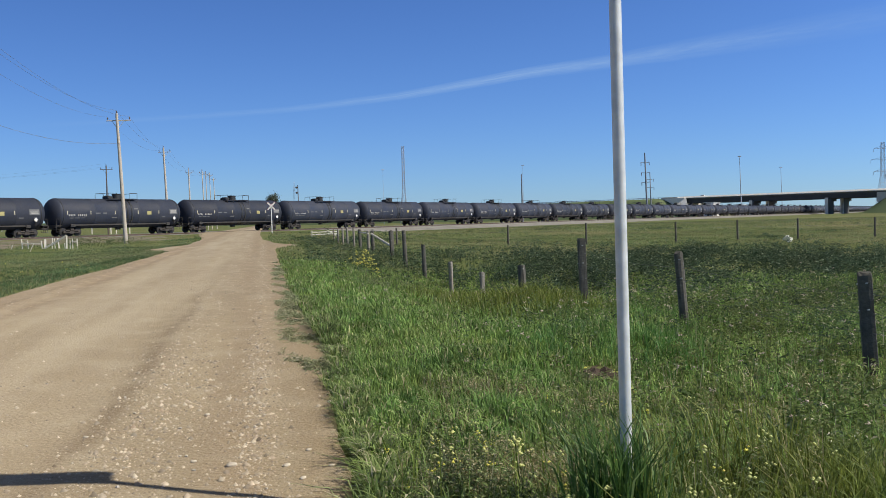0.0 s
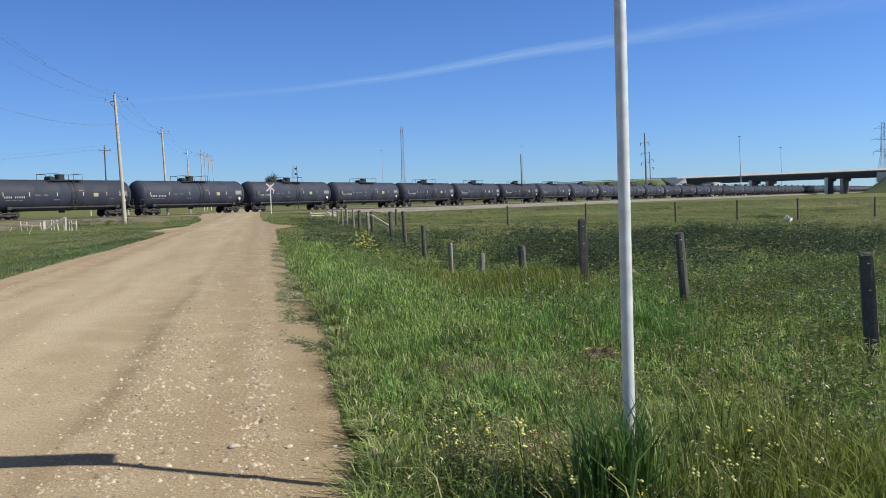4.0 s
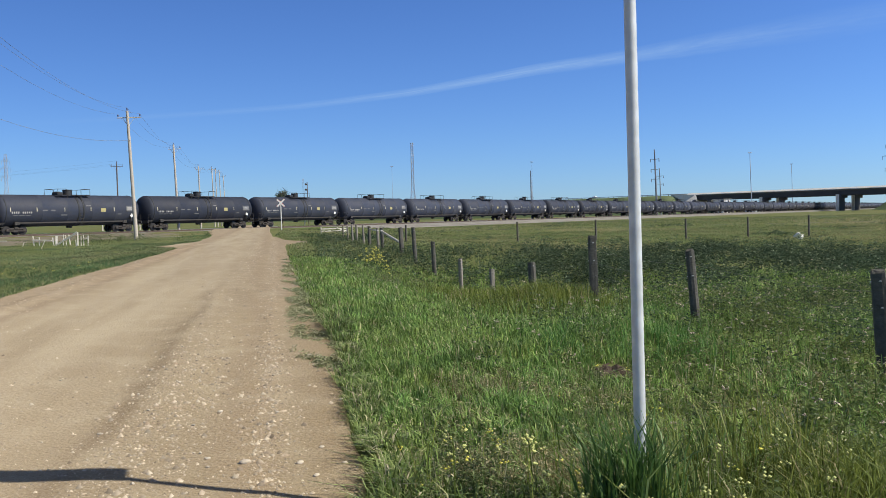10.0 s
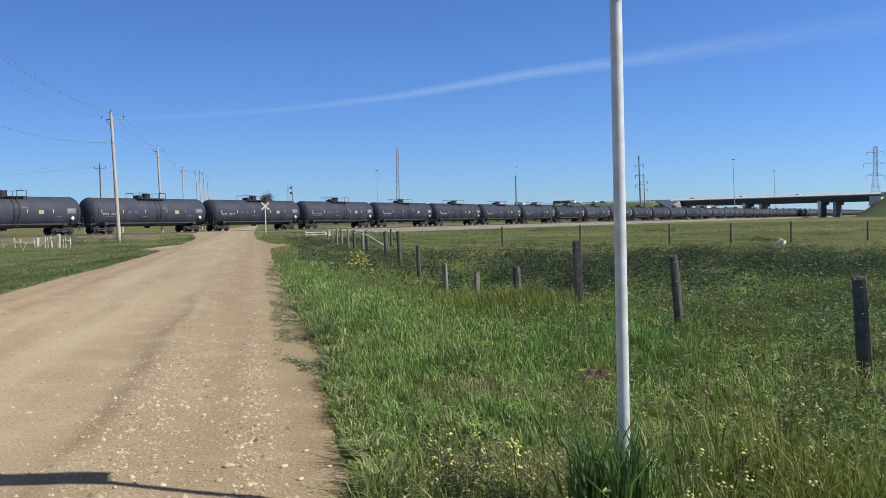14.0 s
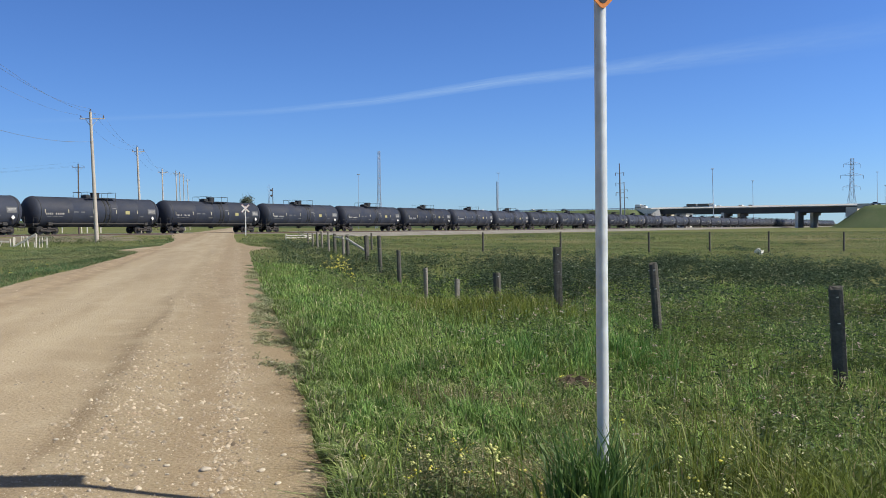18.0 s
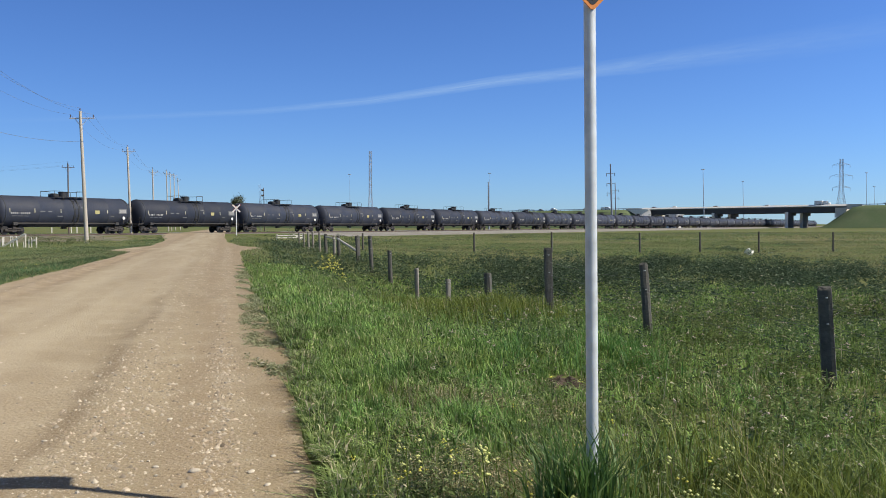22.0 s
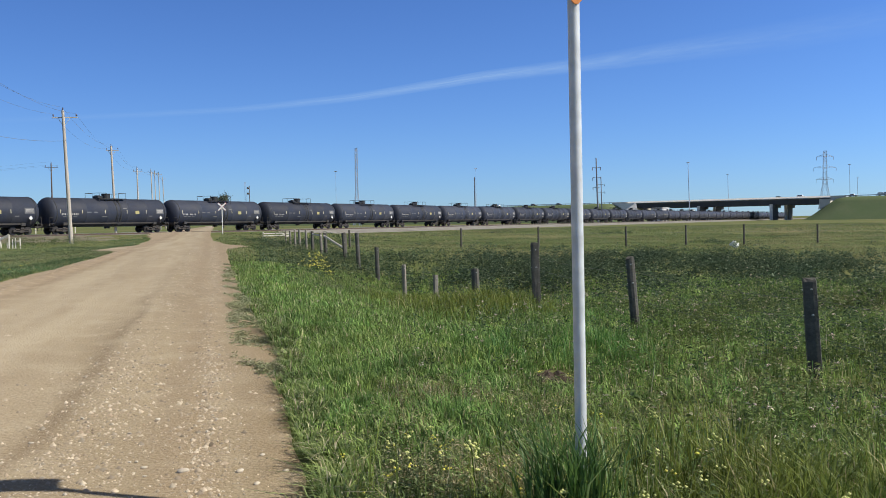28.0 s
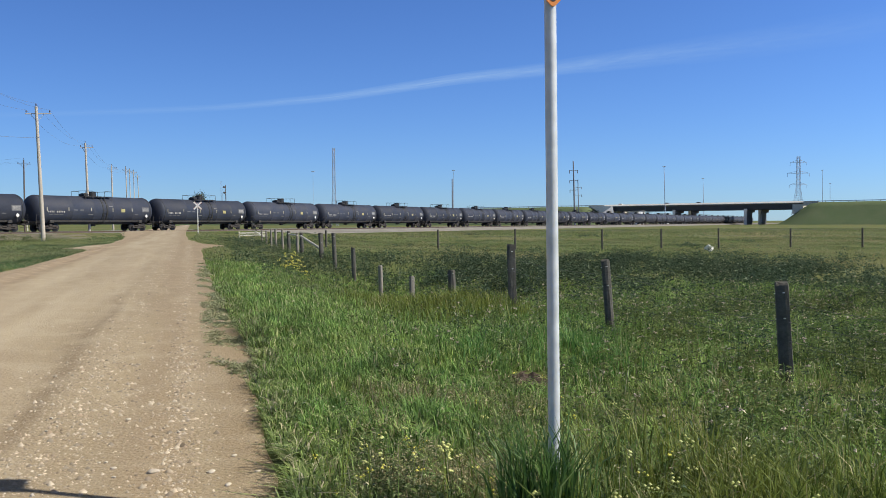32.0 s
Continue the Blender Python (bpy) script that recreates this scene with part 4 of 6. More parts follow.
def build_poles():
    # along the road, from behind the view to the far side of the crossing
    rows = [(-18.0, 15.0, 13.0, 0.8, 0.16), (-29.72, 68.0, 10.85, -2.0, 0.17), (-40.35, 105.0, 11.5, -1.7, 0.17), (-51.2, 143.5, 11.4, -0.8, 0.15), (-61.5, 181.0, 13.6, -1.4, 0.15),
            (-68.9, 205.0, 14.8, -1.0, 0.13), (-77.9, 235.0, 16.3, -1.0, 0.15), (-85.3, 262.0, 16.6, -2.4, 0.15)]
    tops = [build_utility_pole(x, y, z, r=r, side=s, arm=1.9 if y < 90 else 1.5) for x, y, z, s, r in rows]
    label = "thin dark overhead wire sagging between poles"
    for a, b in zip(tops, tops[1:]):
        for p, q in zip(a[:3], b[:3]):
            tagged(wire("power_line", sag(p, q, 2.0 if a is tops[0] else 0.9), 0.007, M_WIRE), label, "power line", "overhead wires")
    side = build_utility_pole(-34.0, 43.0, 13.65)
    tagged(wire("power_line", sag(tops[1][3], side[3], 1.5), 0.012, M_WIRE), label, "power line", "overhead wires")
    t2 = [build_utility_pole(x, y, z, arm=1.7, r=0.13, mat=M_POLE_DARK, offset=0.0, low=False) for x, y, z in ((-55.0, 120.0, 10.6), (-126.0, 150.0, 10.6))]
    for p, q in zip(t2[0], t2[1]):
        tagged(wire("power_line", sag(p, q, 0.7), 0.005, M_WIRE), label, "power line", "overhead wires")


def build_crossbuck(x, y, top):
    z = gz(x, y) + 0.02
    h = top - z
    p = thing("railway_crossbuck", pose(x, y, z, 0, -0.4, 15), "white railway crossbuck with red borders on a post beside the road", "railway sign")
    bm = bmesh.new()
    box(bm, 0, 0, h / 2 - 0.25, 0.11, 0.11, h + 0.1 - 0.35, 0.01)
    part("signpost", bm, M_WHITE, p)
    for k, a in enumerate((45, -45)):
        m = pose(0, -0.075 - 0.026 * k, h - 0.62) @ pose(0, 0, 0, 0, a, 0)
        bm = bmesh.new()
        box(bm, 0, 0, 0, 1.24, 0.02, 0.19, 0.008)
        b = part("red_blade", bm, M_RED, p, "red-bordered crossbuck blade")
        b.matrix_basis = m
        bm = bmesh.new()
        box(bm, 0, -0.0115, 0, 1.21, 0.003, 0.165)
        part("white_face", bm, M_WHITE, b, "white reflective face")


def build_signal(x, y, top):
    z = gz(x, y)
    h = top - z
    p = thing("railway_signal", pose(x, y, z, 0, -1.0, 0), "dark railway signal mast with hooded heads", "railway signal")
    bm = bmesh.new()
    bar(bm, (0, 0, -0.2), (0, 0, h), 0.10, 0.08, seg=8)
    part("mast", bm, M_POLE_DARK, p)
    for i in range(2):
        bm = bmesh.new()
        bar(bm, (-0.32, 0, h - 0.5 - i * 1.15), (-0.32, 0.15, h - 0.5 - i * 1.15), 0.22, seg=12)
        bar(bm, (-0.32, -0.28, h - 0.45 - i * 1.15), (-0.32, 0, h - 0.45 - i * 1.15), 0.17, seg=8)
        part("signal_head", bm, M_POLE_DARK, p)
    bm = bmesh.new()
    for dx in (-0.8, -1.05):
        bar(bm, (dx, 0.3, 0), (dx, 0.3, h + 0.8), 0.03, seg=5)
    for i in range(14):
        bar(bm, (-0.8, 0.3, 0.4 + i * 0.5), (-1.05, 0.3, 0.4 + i * 0.5), 0.025, seg=5)
    part("mast_ladder", bm, M_LATTICE, p)


def build_lattice_tower(x, y, h, base, arms, name, label, yaw=0.0, waist=0.55, narrow=0.22):
    """A four-legged steel lattice tower with crossarms: rows of (height, half span)."""
    p = thing(name, pose(x, y, gz(x, y), 0, 0, yaw), label, "transmission tower")
    hw = base / 2
    top = max(narrow * base / 2, 0.35)

    def half(z):
        zw = waist * h
        return hw + (top * 1.25 - hw) * z / zw if z < zw else top * 1.25 + (top - top * 1.25) * (z - zw) / (h - zw)
    r = max(0.08, h * 0.0021)
    proto = None
    levels = [h * f for f in (0, 0.16, 0.30, 0.42, 0.52, 0.61, 0.70, 0.79, 0.88, 0.95, 1.0)]
    for sx in (-1, 1):
        for sy in (-1, 1):
            part("tower_leg", tube(bmesh.new(), [(sx * half(a), sy * half(a), a) for a in levels], r), M_LATTICE, p)
    for face in range(4):
        bm = bmesh.new()
        c = ((-1, -1), (1, -1), (1, 1), (-1, 1))
        (ax, ay), (bx, by) = c[face], c[(face + 1) % 4]
        for a, b in zip(levels, levels[1:]):
            bar(bm, (ax * half(a), ay * half(a), a), (bx * half(b), by * half(b), b), r * 0.6, seg=4, caps=False)
            bar(bm, (bx * half(a), by * half(a), a), (ax * half(b), ay * half(b), b), r * 0.6, seg=4, caps=False)
            bar(bm, (ax * half(b), ay * half(b), b), (bx * half(b), by * half(b), b), r * 0.5, seg=4, caps=False)
        part("bracing", bm, M_LATTICE, p)
    for z, span in arms:
        for sx in (-1, 1):
            for sy in (-1, 1):
                part("arm_chord", bar(bmesh.new(), (0, sy * half(z), z), (sx * span, 0, z + 0.2), r * 0.7, seg=4), M_LATTICE, p)
                part("arm_chord", bar(bmesh.new(), (sx * half(z), sy * half(z), z + h * 0.035), (sx * span, 0, z + 0.2), r * 0.6, seg=4), M_LATTICE, p)
            for i in range(1, 5):
                f = i / 5
                zz = z + h * 0.035 * (1 - f)
                part("arm_strut", bar(bmesh.new(), (sx * span * f, 0, z), (sx * span * f, 0, zz + 0.2), r * 0.5, seg=4), M_LATTICE, p)
        for sx in (-1, 1):
            bm = bmesh.new()
            bar(bm, (sx * span, 0, z + 0.1), (sx * span, 0, z - 2.6), 0.14, seg=6)
            part("insulator_string", bm, M_LATTICE, p)


def build_steel_pole(x, y, top, r, arms, label, side=0.0):
    z = gz(x, y)
    h = top - z
    p = thing("transmission_pole", pose(x, y, z, 0, side, 0), label, "transmission pole")
    bm = bmesh.new()
    bar(bm, (0, 0, -0.5), (0, 0, h), r, r * 0.55, seg=10)
    part("pole_shaft", bm, M_STEELPOLE, p)
    for zz, span in arms:
        bm = bmesh.new()
        bar(bm, (-span, 0, h - zz + 0.3), (0, 0, h - zz), 0.13, seg=6)
        bar(bm, (span, 0, h - zz + 0.3), (0, 0, h - zz), 0.13, seg=6)
        part("crossarm", bm, M_STEELPOLE, p)
        for sx in (-1, 1):
            bm = bmesh.new()
            bar(bm, (sx * span, 0, h - zz + 0.3), (sx * span, 0, h - zz - 1.2), 0.16, seg=6)
            part("insulator_string", bm, M_STEELPOLE, p)


def build_lamp_mast(x, y, top, r=0.22, base=None, side=0.0, head=1.2):
    z = gz(x, y) if base is None else base
    h = top - z
    p = thing("highway_lamp_mast", pose(x, y, z, 0, side, 0), "tall slender galvanised highway lamp mast", "street lamp", "highway lamp masts")
    bm = bmesh.new()
    bar(bm, (0, 0, -0.3), (0, 0, h), r, r * 0.45, seg=8)
    part("mast", bm, M_LATTICE, p)
    for k in range(4):
        a = math.pi / 2 * k + 0.5
        bm = bmesh.new()
        box(bm, math.cos(a) * head * 0.55, math.sin(a) * head * 0.55, h - 0.15, 0.8, 0.55, 0.45, 0.1)
        part("lamp_head", bm, M_LATTICE, p)


def build_masts():
    build_lattice_tower(-56.4, 560.0, 51.0, 4.4, [], "lattice_tower", "slim grey steel lattice tower beyond the railway", 20, 0.45, 0.30)
    build_lattice_tower(314.0, 700.0, 55.5, 10.0, [(32, 6.8), (41.5, 8.8), (50.5, 6.6)], "lattice_tower", "grey steel lattice transmission tower with three crossarms", -8)
    build_lattice_tower(-388.0, 650.0, 58.5, 8.0, [(40, 3.4), (47, 3.6), (53, 3.0)], "lattice_tower", "hazy grey lattice transmission tower far off", 25)
    build_steel_pole(73.0, 400.0, 30.6, 0.50, [(4.6, 1.9), (9.3, 1.9), (13.8, 1.9)], "dark transmission pole with three pairs of arms", -1.6)
    build_steel_pole(101.0, 540.0, 29.0, 0.42, [(5.0, 2.2), (10.0, 2.2)], "dark transmission pole with two pairs of arms", -1.2)
    build_steel_pole(14.5, 380.0, 21.4, 0.40, [], "plain dark pole standing beyond the train", -0.5)
    build_lamp_mast(22.0, 560.0, 36.5, 0.16)
    build_lamp_mast(-70.0, 560.0, 36.0, 0.14)
    build_lamp_mast(145.0, 500.0, 34.6, 0.30, side=-1.6)
    build_lamp_mast(215.0, 640.0, 34.8, 0.28, side=-1.5)
    build_lamp_mast(311.0, 650.0, 41.5, 0.26, side=-1.0)
    build_lamp_mast(390.0, 800.0, 38.0, 0.26, side=-1.0)


# Overpass: its line runs from far left to near right
BR = Vector((0.7281, -0.6855))
BR_N = Vector((-0.6855, -0.7281))     # towards the camera
BR0 = Vector((127.0, 560.0))
BR_L = 117.0


def br(a, n=0.0):
    p = BR0 + BR * a + BR_N * n
    return p.x, p.y


def prism_along(bm, section, a0, a1, steps=1):
    """Sweep a closed section of (n, z) along the overpass."""
    rings = []
    for i in range(steps + 1):
        a = a0 + (a1 - a0) * i / steps
        rings.append([bm.verts.new((*br(a, n), z)) for n, z in section])
    k = len(section)
    for r, q in zip(rings, rings[1:]):
        for i in range(k):
            bm.faces.new((r[i], r[(i + 1) % k], q[(i + 1) % k], q[i]))
    bm.faces.new(rings[0][::-1])
    bm.faces.new(rings[-1])
    bmesh.ops.recalc_face_normals(bm, faces=bm.faces)
    return bm


def build_overpass():
    b = thing("highway_overpass", Matrix(), "concrete and dark steel highway overpass above the railway", "bridge")
    # near deck is extended out of sight to block sun from the pier walls
    for off, w in ((0.0, -16.6), (-22.0, -9.6)):
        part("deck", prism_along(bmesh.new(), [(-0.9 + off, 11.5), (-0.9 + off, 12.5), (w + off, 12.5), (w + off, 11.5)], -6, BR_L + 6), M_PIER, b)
        for n in (0.3, w + 0.9):
            # slope is added to the parapet so its outer face catches sun
            part("parapet", prism_along(bmesh.new(), [(n + 0.15 + off, 12.2), (n + 0.15 + off, 12.55), (n - 1.15 + off, 13.40), (n - 1.3 + off, 13.40), (n - 1.3 + off, 12.2)], -6, BR_L + 6), M_PARAPET, b, "pale concrete parapet, sloped to catch the sun")
        for n in (-0.7, -2.9, -5.1, -7.3, -9.2, w + 3.6, w + 1.2):
            part("girder", prism_along(bmesh.new(), [(n + off, 8.9), (n + off, 11.5), (n - 0.5 + off, 11.5), (n - 0.5 + off, 8.9)], -1, BR_L + 1), M_GIRDER, b, "deep dark steel girder")
    for a in (44.5, 90.0):
        for off in (0.0, -22.0):
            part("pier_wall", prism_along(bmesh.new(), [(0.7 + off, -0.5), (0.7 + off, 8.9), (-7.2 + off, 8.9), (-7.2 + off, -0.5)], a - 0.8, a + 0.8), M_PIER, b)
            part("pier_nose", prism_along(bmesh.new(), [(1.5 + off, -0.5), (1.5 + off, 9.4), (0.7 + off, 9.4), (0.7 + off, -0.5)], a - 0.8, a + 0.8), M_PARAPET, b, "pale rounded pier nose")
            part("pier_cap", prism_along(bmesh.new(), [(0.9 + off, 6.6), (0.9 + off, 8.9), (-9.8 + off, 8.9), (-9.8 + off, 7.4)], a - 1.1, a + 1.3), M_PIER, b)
    for a0, a1 in ((-6, 0), (BR_L, BR_L + 6)):
        part("abutment", prism_along(bmesh.new(), [(0.6, 6.0), (0.6, 11.5), (-30.6, 11.5), (-30.6, 6.0)], a0, a1), M_CONCRETE, b, "pale concrete abutment")
    bm = bmesh.new()
    tri = [(-16.0, 12.4), (-0.5, 12.4), (-0.5, 3.0)]
    f = [bm.verts.new((*br(a, 1.2), z)) for a, z in tri]
    g = [bm.verts.new((*br(a, -31.0), z)) for a, z in tri]
    bm.faces.new(f)
    bm.faces.new(g[::-1])
    for i in range(3):
        bm.faces.new((f[i], g[i], g[(i + 1) % 3], f[(i + 1) % 3]))
    bmesh.ops.recalc_face_normals(bm, faces=bm.faces)
    part("slope_paving", bm, M_PARAPET, b, "pale concrete slope paving")
    # paved cone at the far abutment
    bm = bmesh.new()
    tri = [(0.4, 0.6, 12.4), (7.0, 7.2, 2.0), (-8.5, 10.2, 2.0), (-9.5, 8.8, 4.2)]
    f = [bm.verts.new((*br(a, n), z)) for a, n, z in tri]
    g = [bm.verts.new((*br(a - 0.5, n - 0.5), z - 0.6)) for a, n, z in tri]
    bm.faces.new(f)
    bm.faces.new(g[::-1])
    for i in range(4):
        bm.faces.new((f[i], g[i], g[(i + 1) % 4], f[(i + 1) % 4]))
    bmesh.ops.recalc_face_normals(bm, faces=bm.faces)
    part("cone_paving", bm, M_PARAPET, b, "pale concrete paving round the abutment")
    for a0, a1 in ((-18, -6), (BR_L + 6, BR_L + 14)):
        part("wing_wall", prism_along(bmesh.new(), [(0.5, 10.6), (0.5, 13.3), (0.1, 13.3), (0.1, 10.6)], a0, a1), M_CONCRETE, b)


def build_bank(name, a_in, a_out, label):
    """Approach fill with sloped sides and a sloped nose under the end of the deck."""
    sgn = 1 if a_out > a_in else -1
    verts, faces = [], []
    aa = [a_in - sgn * 16, a_in + sgn * 1, a_in + sgn * 7] + [a_in + (a_out - a_in) * f for f in np.linspace(0.04, 1, 40)]
    sec = [(19, 0.0), (15, 0.25), (10.5, 0.5), (6, 0.8), (2.5, 1.0), (-33, 1.0), (-38, 0.8), (-60, 0.0)]
    for i, a in enumerate(aa):
        f = 0.0 if i == 0 else (0.93 if i == 1 else 1.0)
        for n, h in sec:
            x, y = br(a, n * (0.55 if i == 0 else 1.0))
            bumpy = 0.25 * math.sin(a * 0.13 + n) * (0 < h < 1)
            verts.append((x, y, -0.15 + (12.64 * h + bumpy) * f if h > 0 else -0.15))
    k = len(sec)
    for r in range(len(aa) - 1):
        for i in range(k - 1):
            faces.append((r * k + i, r * k + i + 1, (r + 1) * k + i + 1, (r + 1) * k + i))
    ob = stuff(name, verts, faces, M_BANK)
    bm = bmesh.new()
    bm.from_mesh(ob.data)
    bmesh.ops.recalc_face_normals(bm, faces=bm.faces)
    for f in bm.faces:
        f.smooth = True
    bm.to_mesh(ob.data)
    bm.free()
    tagged(ob, label, "embankment", kind="structure")


def build_guard_rail(a0, a1):
    p = thing("guard_rail", Matrix(), "grey steel highway guard rail on posts", "guard rail")
    part("rail_beam", prism_along(bmesh.new(), [(0.6, 12.95), (0.68, 13.12), (0.6, 13.32), (0.5, 13.12)], a0, a1), M_LATTICE, p)
    proto = None
    for a in np.arange(min(a0, a1), max(a0, a1), 4.0):
        x, y = br(a, 0.45)
        if proto is None:
            bm = bmesh.new()
            box(bm, 0, 0, 0.55, 0.30, 0.25, 1.3)
            proto = part("guard_post", bm, M_POLE_DARK, p)
            proto.matrix_basis = pose(x, y, 12.2)
        else:
            share("guard_post", proto, pose(x, y, 12.2), p)


def bare_left(x, y):
    """How bare the trodden ground is between the far verge and the railway."""
    d = (x - TRACK0.x) * TRACK_N.x + (y - TRACK0.y) * TRACK_N.y
    v = x * ROAD_R.x + y * ROAD_R.y
    rough = 1.8 * np.sin(x * 0.7 + np.sin(y * 0.5)) + 1.1 * np.sin(y * 1.3 + x * 0.9)
    return smooth(7.0, 9.0, d) * (1 - smooth(20.5, 25.0, d + rough)) * (1 - smooth(-10.5, -8.0, v + 0.4 * rough)) * (0.66 + 0.34 * np.sign(np.sin(x * 1.1 + 2 * np.sin(y * 0.8)) + 0.5))


def build_bare_ground():
    """Trodden dirt between the far verge and the railway, uneven at its edges."""
    ks, ds = np.arange(-95, -4, 0.9), np.arange(6.0, 27.0, 0.9)
    K, D = np.meshgrid(ks, ds, indexing="ij")
    X = TRACK0.x + TRACK.x * K + TRACK_N.x * D
    Y = TRACK0.y + TRACK.y * K + TRACK_N.y * D
    Z = ground_z(X, Y) - 0.10 + 0.16 * smooth(0.05, 0.5, bare_left(X, Y)) + 0.02 * np.sin(X * 2.1) * np.sin(Y * 1.7)
    n = len(ds)
    faces = [(r * n + i, r * n + i + 1, (r + 1) * n + i + 1, (r + 1) * n + i) for r in range(len(ks) - 1) for i in range(n - 1)]
    ob = stuff("bare_ground", np.stack([X, Y, Z], -1).reshape(-1, 3).tolist(), faces, M_DIRT)
    ob.data.polygons.foreach_set("use_smooth", np.ones(len(faces), bool))
    tagged(ob, "trodden grey-brown dirt beside the railway", "soil", kind="structure")


# Fences, gates and signs near the road
def build_post(x, y, top, r, mat, side=0.0, toward=0.0, square=False, label="dark weathered wooden fence post in tall grass", group="fence posts"):
    z = gz(x, y)
    h = top - z
    p = thing("fence_post", pose(x, y, z, -toward, side, 4 - math.degrees(math.atan2(x, y))), label, "fence post", group)
    bm = bmesh.new()
    seg = 16 if square else 10
    rings = []
    rnd = random.Random(int(x * 97 + y * 31))
    jit = [1 + rnd.uniform(-0.03, 0.03) if square else 1 + rnd.uniform(-0.09, 0.09) for _ in range(seg)]
    levels = [-0.3, 0.0, h * 0.35, h * 0.7, h - 0.02, h]
    for q, zz in enumerate(levels):
        rr = r * (1.03 - 0.06 * q / 5) * (0.88 if q == 5 else 1)
        ring = []
        for i in range(seg):
            a = 2 * math.pi * i / seg
            k = jit[i] * (1 + rnd.uniform(-0.03, 0.03))
            if square:
                k *= 0.94 / (math.cos(a) ** 8 + math.sin(a) ** 8) ** 0.125
            tip = rnd.uniform(-0.02, 0.02) if q == 5 else 0
            ring.append(bm.verts.new((rr * k * math.cos(a), rr * k * math.sin(a), zz + tip)))
        rings.append(ring)
    for a, b in zip(rings, rings[1:]):
        for i in range(seg):
            bm.faces.new((a[i], a[(i + 1) % seg], b[(i + 1) % seg], b[i]))
    bm.faces.new(rings[-1])
    part("post_shaft", bm, mat, p)
    return p, h


def add_staples(p, h, r, n=3):
    for i in range(n):
        bm = bmesh.new()
        z = h * (0.9 - 0.25 * i)
        bar(bm, (-r * 1.05, -r * 0.2, z), (r * 0.3, -r * 1.08, z + 0.01), 0.006, seg=4)
        part("wire_wrap", bm, M_STEEL, p)


def build_near_fence():
    rows = [  # x, y, top, radius, side lean, toward lean, square
        (4.73, 5.00, 0.95, 0.070, -1.0, 0, True, M_POST),
        (3.72, 8.50, 0.93, 0.070, -3.4, 0, True, M_POST), (2.71, 12.0, 1.02, 0.066, -4.2, 2, False, M_POST), (1.70, 15.5, 1.145, 0.080, -1.8, 0, True, M_POST),
        (0.74, 19.0, 0.50, 0.088, -2.0, 4, False, M_POST), (-0.20, 22.4, 0.16, 0.072, -1.2, 0, False, M_POST_PALE), (-1.20, 26.0, 0.26, 0.064, -0.8, 0, False, M_POST_PALE),
        (-2.36, 30.5, 0.70, 0.080, -1.5, 1, False, M_POST), (-3.44, 34.5, 1.18, 0.085, -2.5, 0, False, M_POST), (-4.42, 38.2, 1.15, 0.085, -2.2, 0, False, M_POST)]
    tops = []
    for x, y, top, r, side, tow, sq, mat in rows:
        pale = mat is M_POST_PALE
        p, h = build_post(x, y, top, r, mat, side, tow, sq, "short silvered wooden fence post sunk in grass" if pale else "dark weathered wooden fence post in tall grass")
        add_staples(p, h, r, 2 if top > 0.8 else 1)
        tops.append((x, y, top))
    # farther posts to the gate
    for x, y, top, r, mat in ((-4.72, 41.1, 1.08, 0.090, M_POST), (-6.18, 44.7, 1.08, 0.090, M_POST), (-6.67, 46.5, 1.08, 0.083, M_POST_PALE), (-7.76, 50.6, 1.12, 0.090, M_POST), (-8.68, 54.0, 1.20, 0.068, M_POST_PALE),
                              (-9.85, 58.4, 1.22, 0.075, M_POST_PALE), (-10.73, 61.7, 1.18, 0.075, M_POST_PALE), (-11.76, 65.5, 1.05, 0.068, M_POST_PALE), (-12.88, 69.7, 1.05, 0.068, M_POST_PALE)):
        build_post(x, y, top, r, mat, -1.5, label="dark weathered wooden fence post in tall grass" if mat is M_POST else "pale silvered fence post beside the gate")
    # fallen and standing rails
    for a, b, w in (((-6.25, 44.6, 0.93), (-4.55, 39.0, 0.42), 0.15), ((-7.76, 50.5, 0.95), (-6.67, 46.4, 0.92), 0.14)):
        bm = bmesh.new()
        bar(bm, a, b, w * 0.36, w * 0.34, seg=6)
        tagged(part("fence_rail", bm, M_BOARD), "pale wooden rail hanging between fence posts", "fence rail")
    # strands of wire between the near posts
    for f in (0.80, 0.62, 0.44):
        for (x0, y0, t0), (x1, y1, t1) in zip(tops[:4], tops[1:4]):
            a = (x0, y0 - 0.1, gz(x0, y0) + (t0 - gz(x0, y0)) * f)
            b = (x1, y1 - 0.1, gz(x1, y1) + (t1 - gz(x1, y1)) * f)
            tagged(wire("fence_wire", sag(a, b, 0.05, 6), 0.0021, M_WIRE), "rusty slack fence wire between wooden posts", "fence wire", "fence wires")


def build_gate(x, y, yaw, length, height, label):
    g = thing("wooden_gate", pose(x, y, gz(x, y), 0, 0, yaw), label, "gate")
    for i in range(2):
        bm = bmesh.new()
        box(bm, i * length, 0, height / 2 - 0.1, 0.11, 0.11, height + 0.3, 0.01)
        part("gate_post", bm, M_BOARD, g)
    for z in (height * 0.45, height * 0.82):
        bm = bmesh.new()
        box(bm, length / 2, -0.09, z, length, 0.04, 0.10, 0.006)
        part("gate_board", bm, M_BOARD, g)
    bm = bmesh.new()
    box(bm, 0, 0, 0, length * 0.45, 0.035, 0.09, 0.006)
    part("diagonal_board", bm, M_BOARD, g).matrix_basis = pose(length * 0.78, -0.14, height * 0.55, 0, 28, 0)
    return g


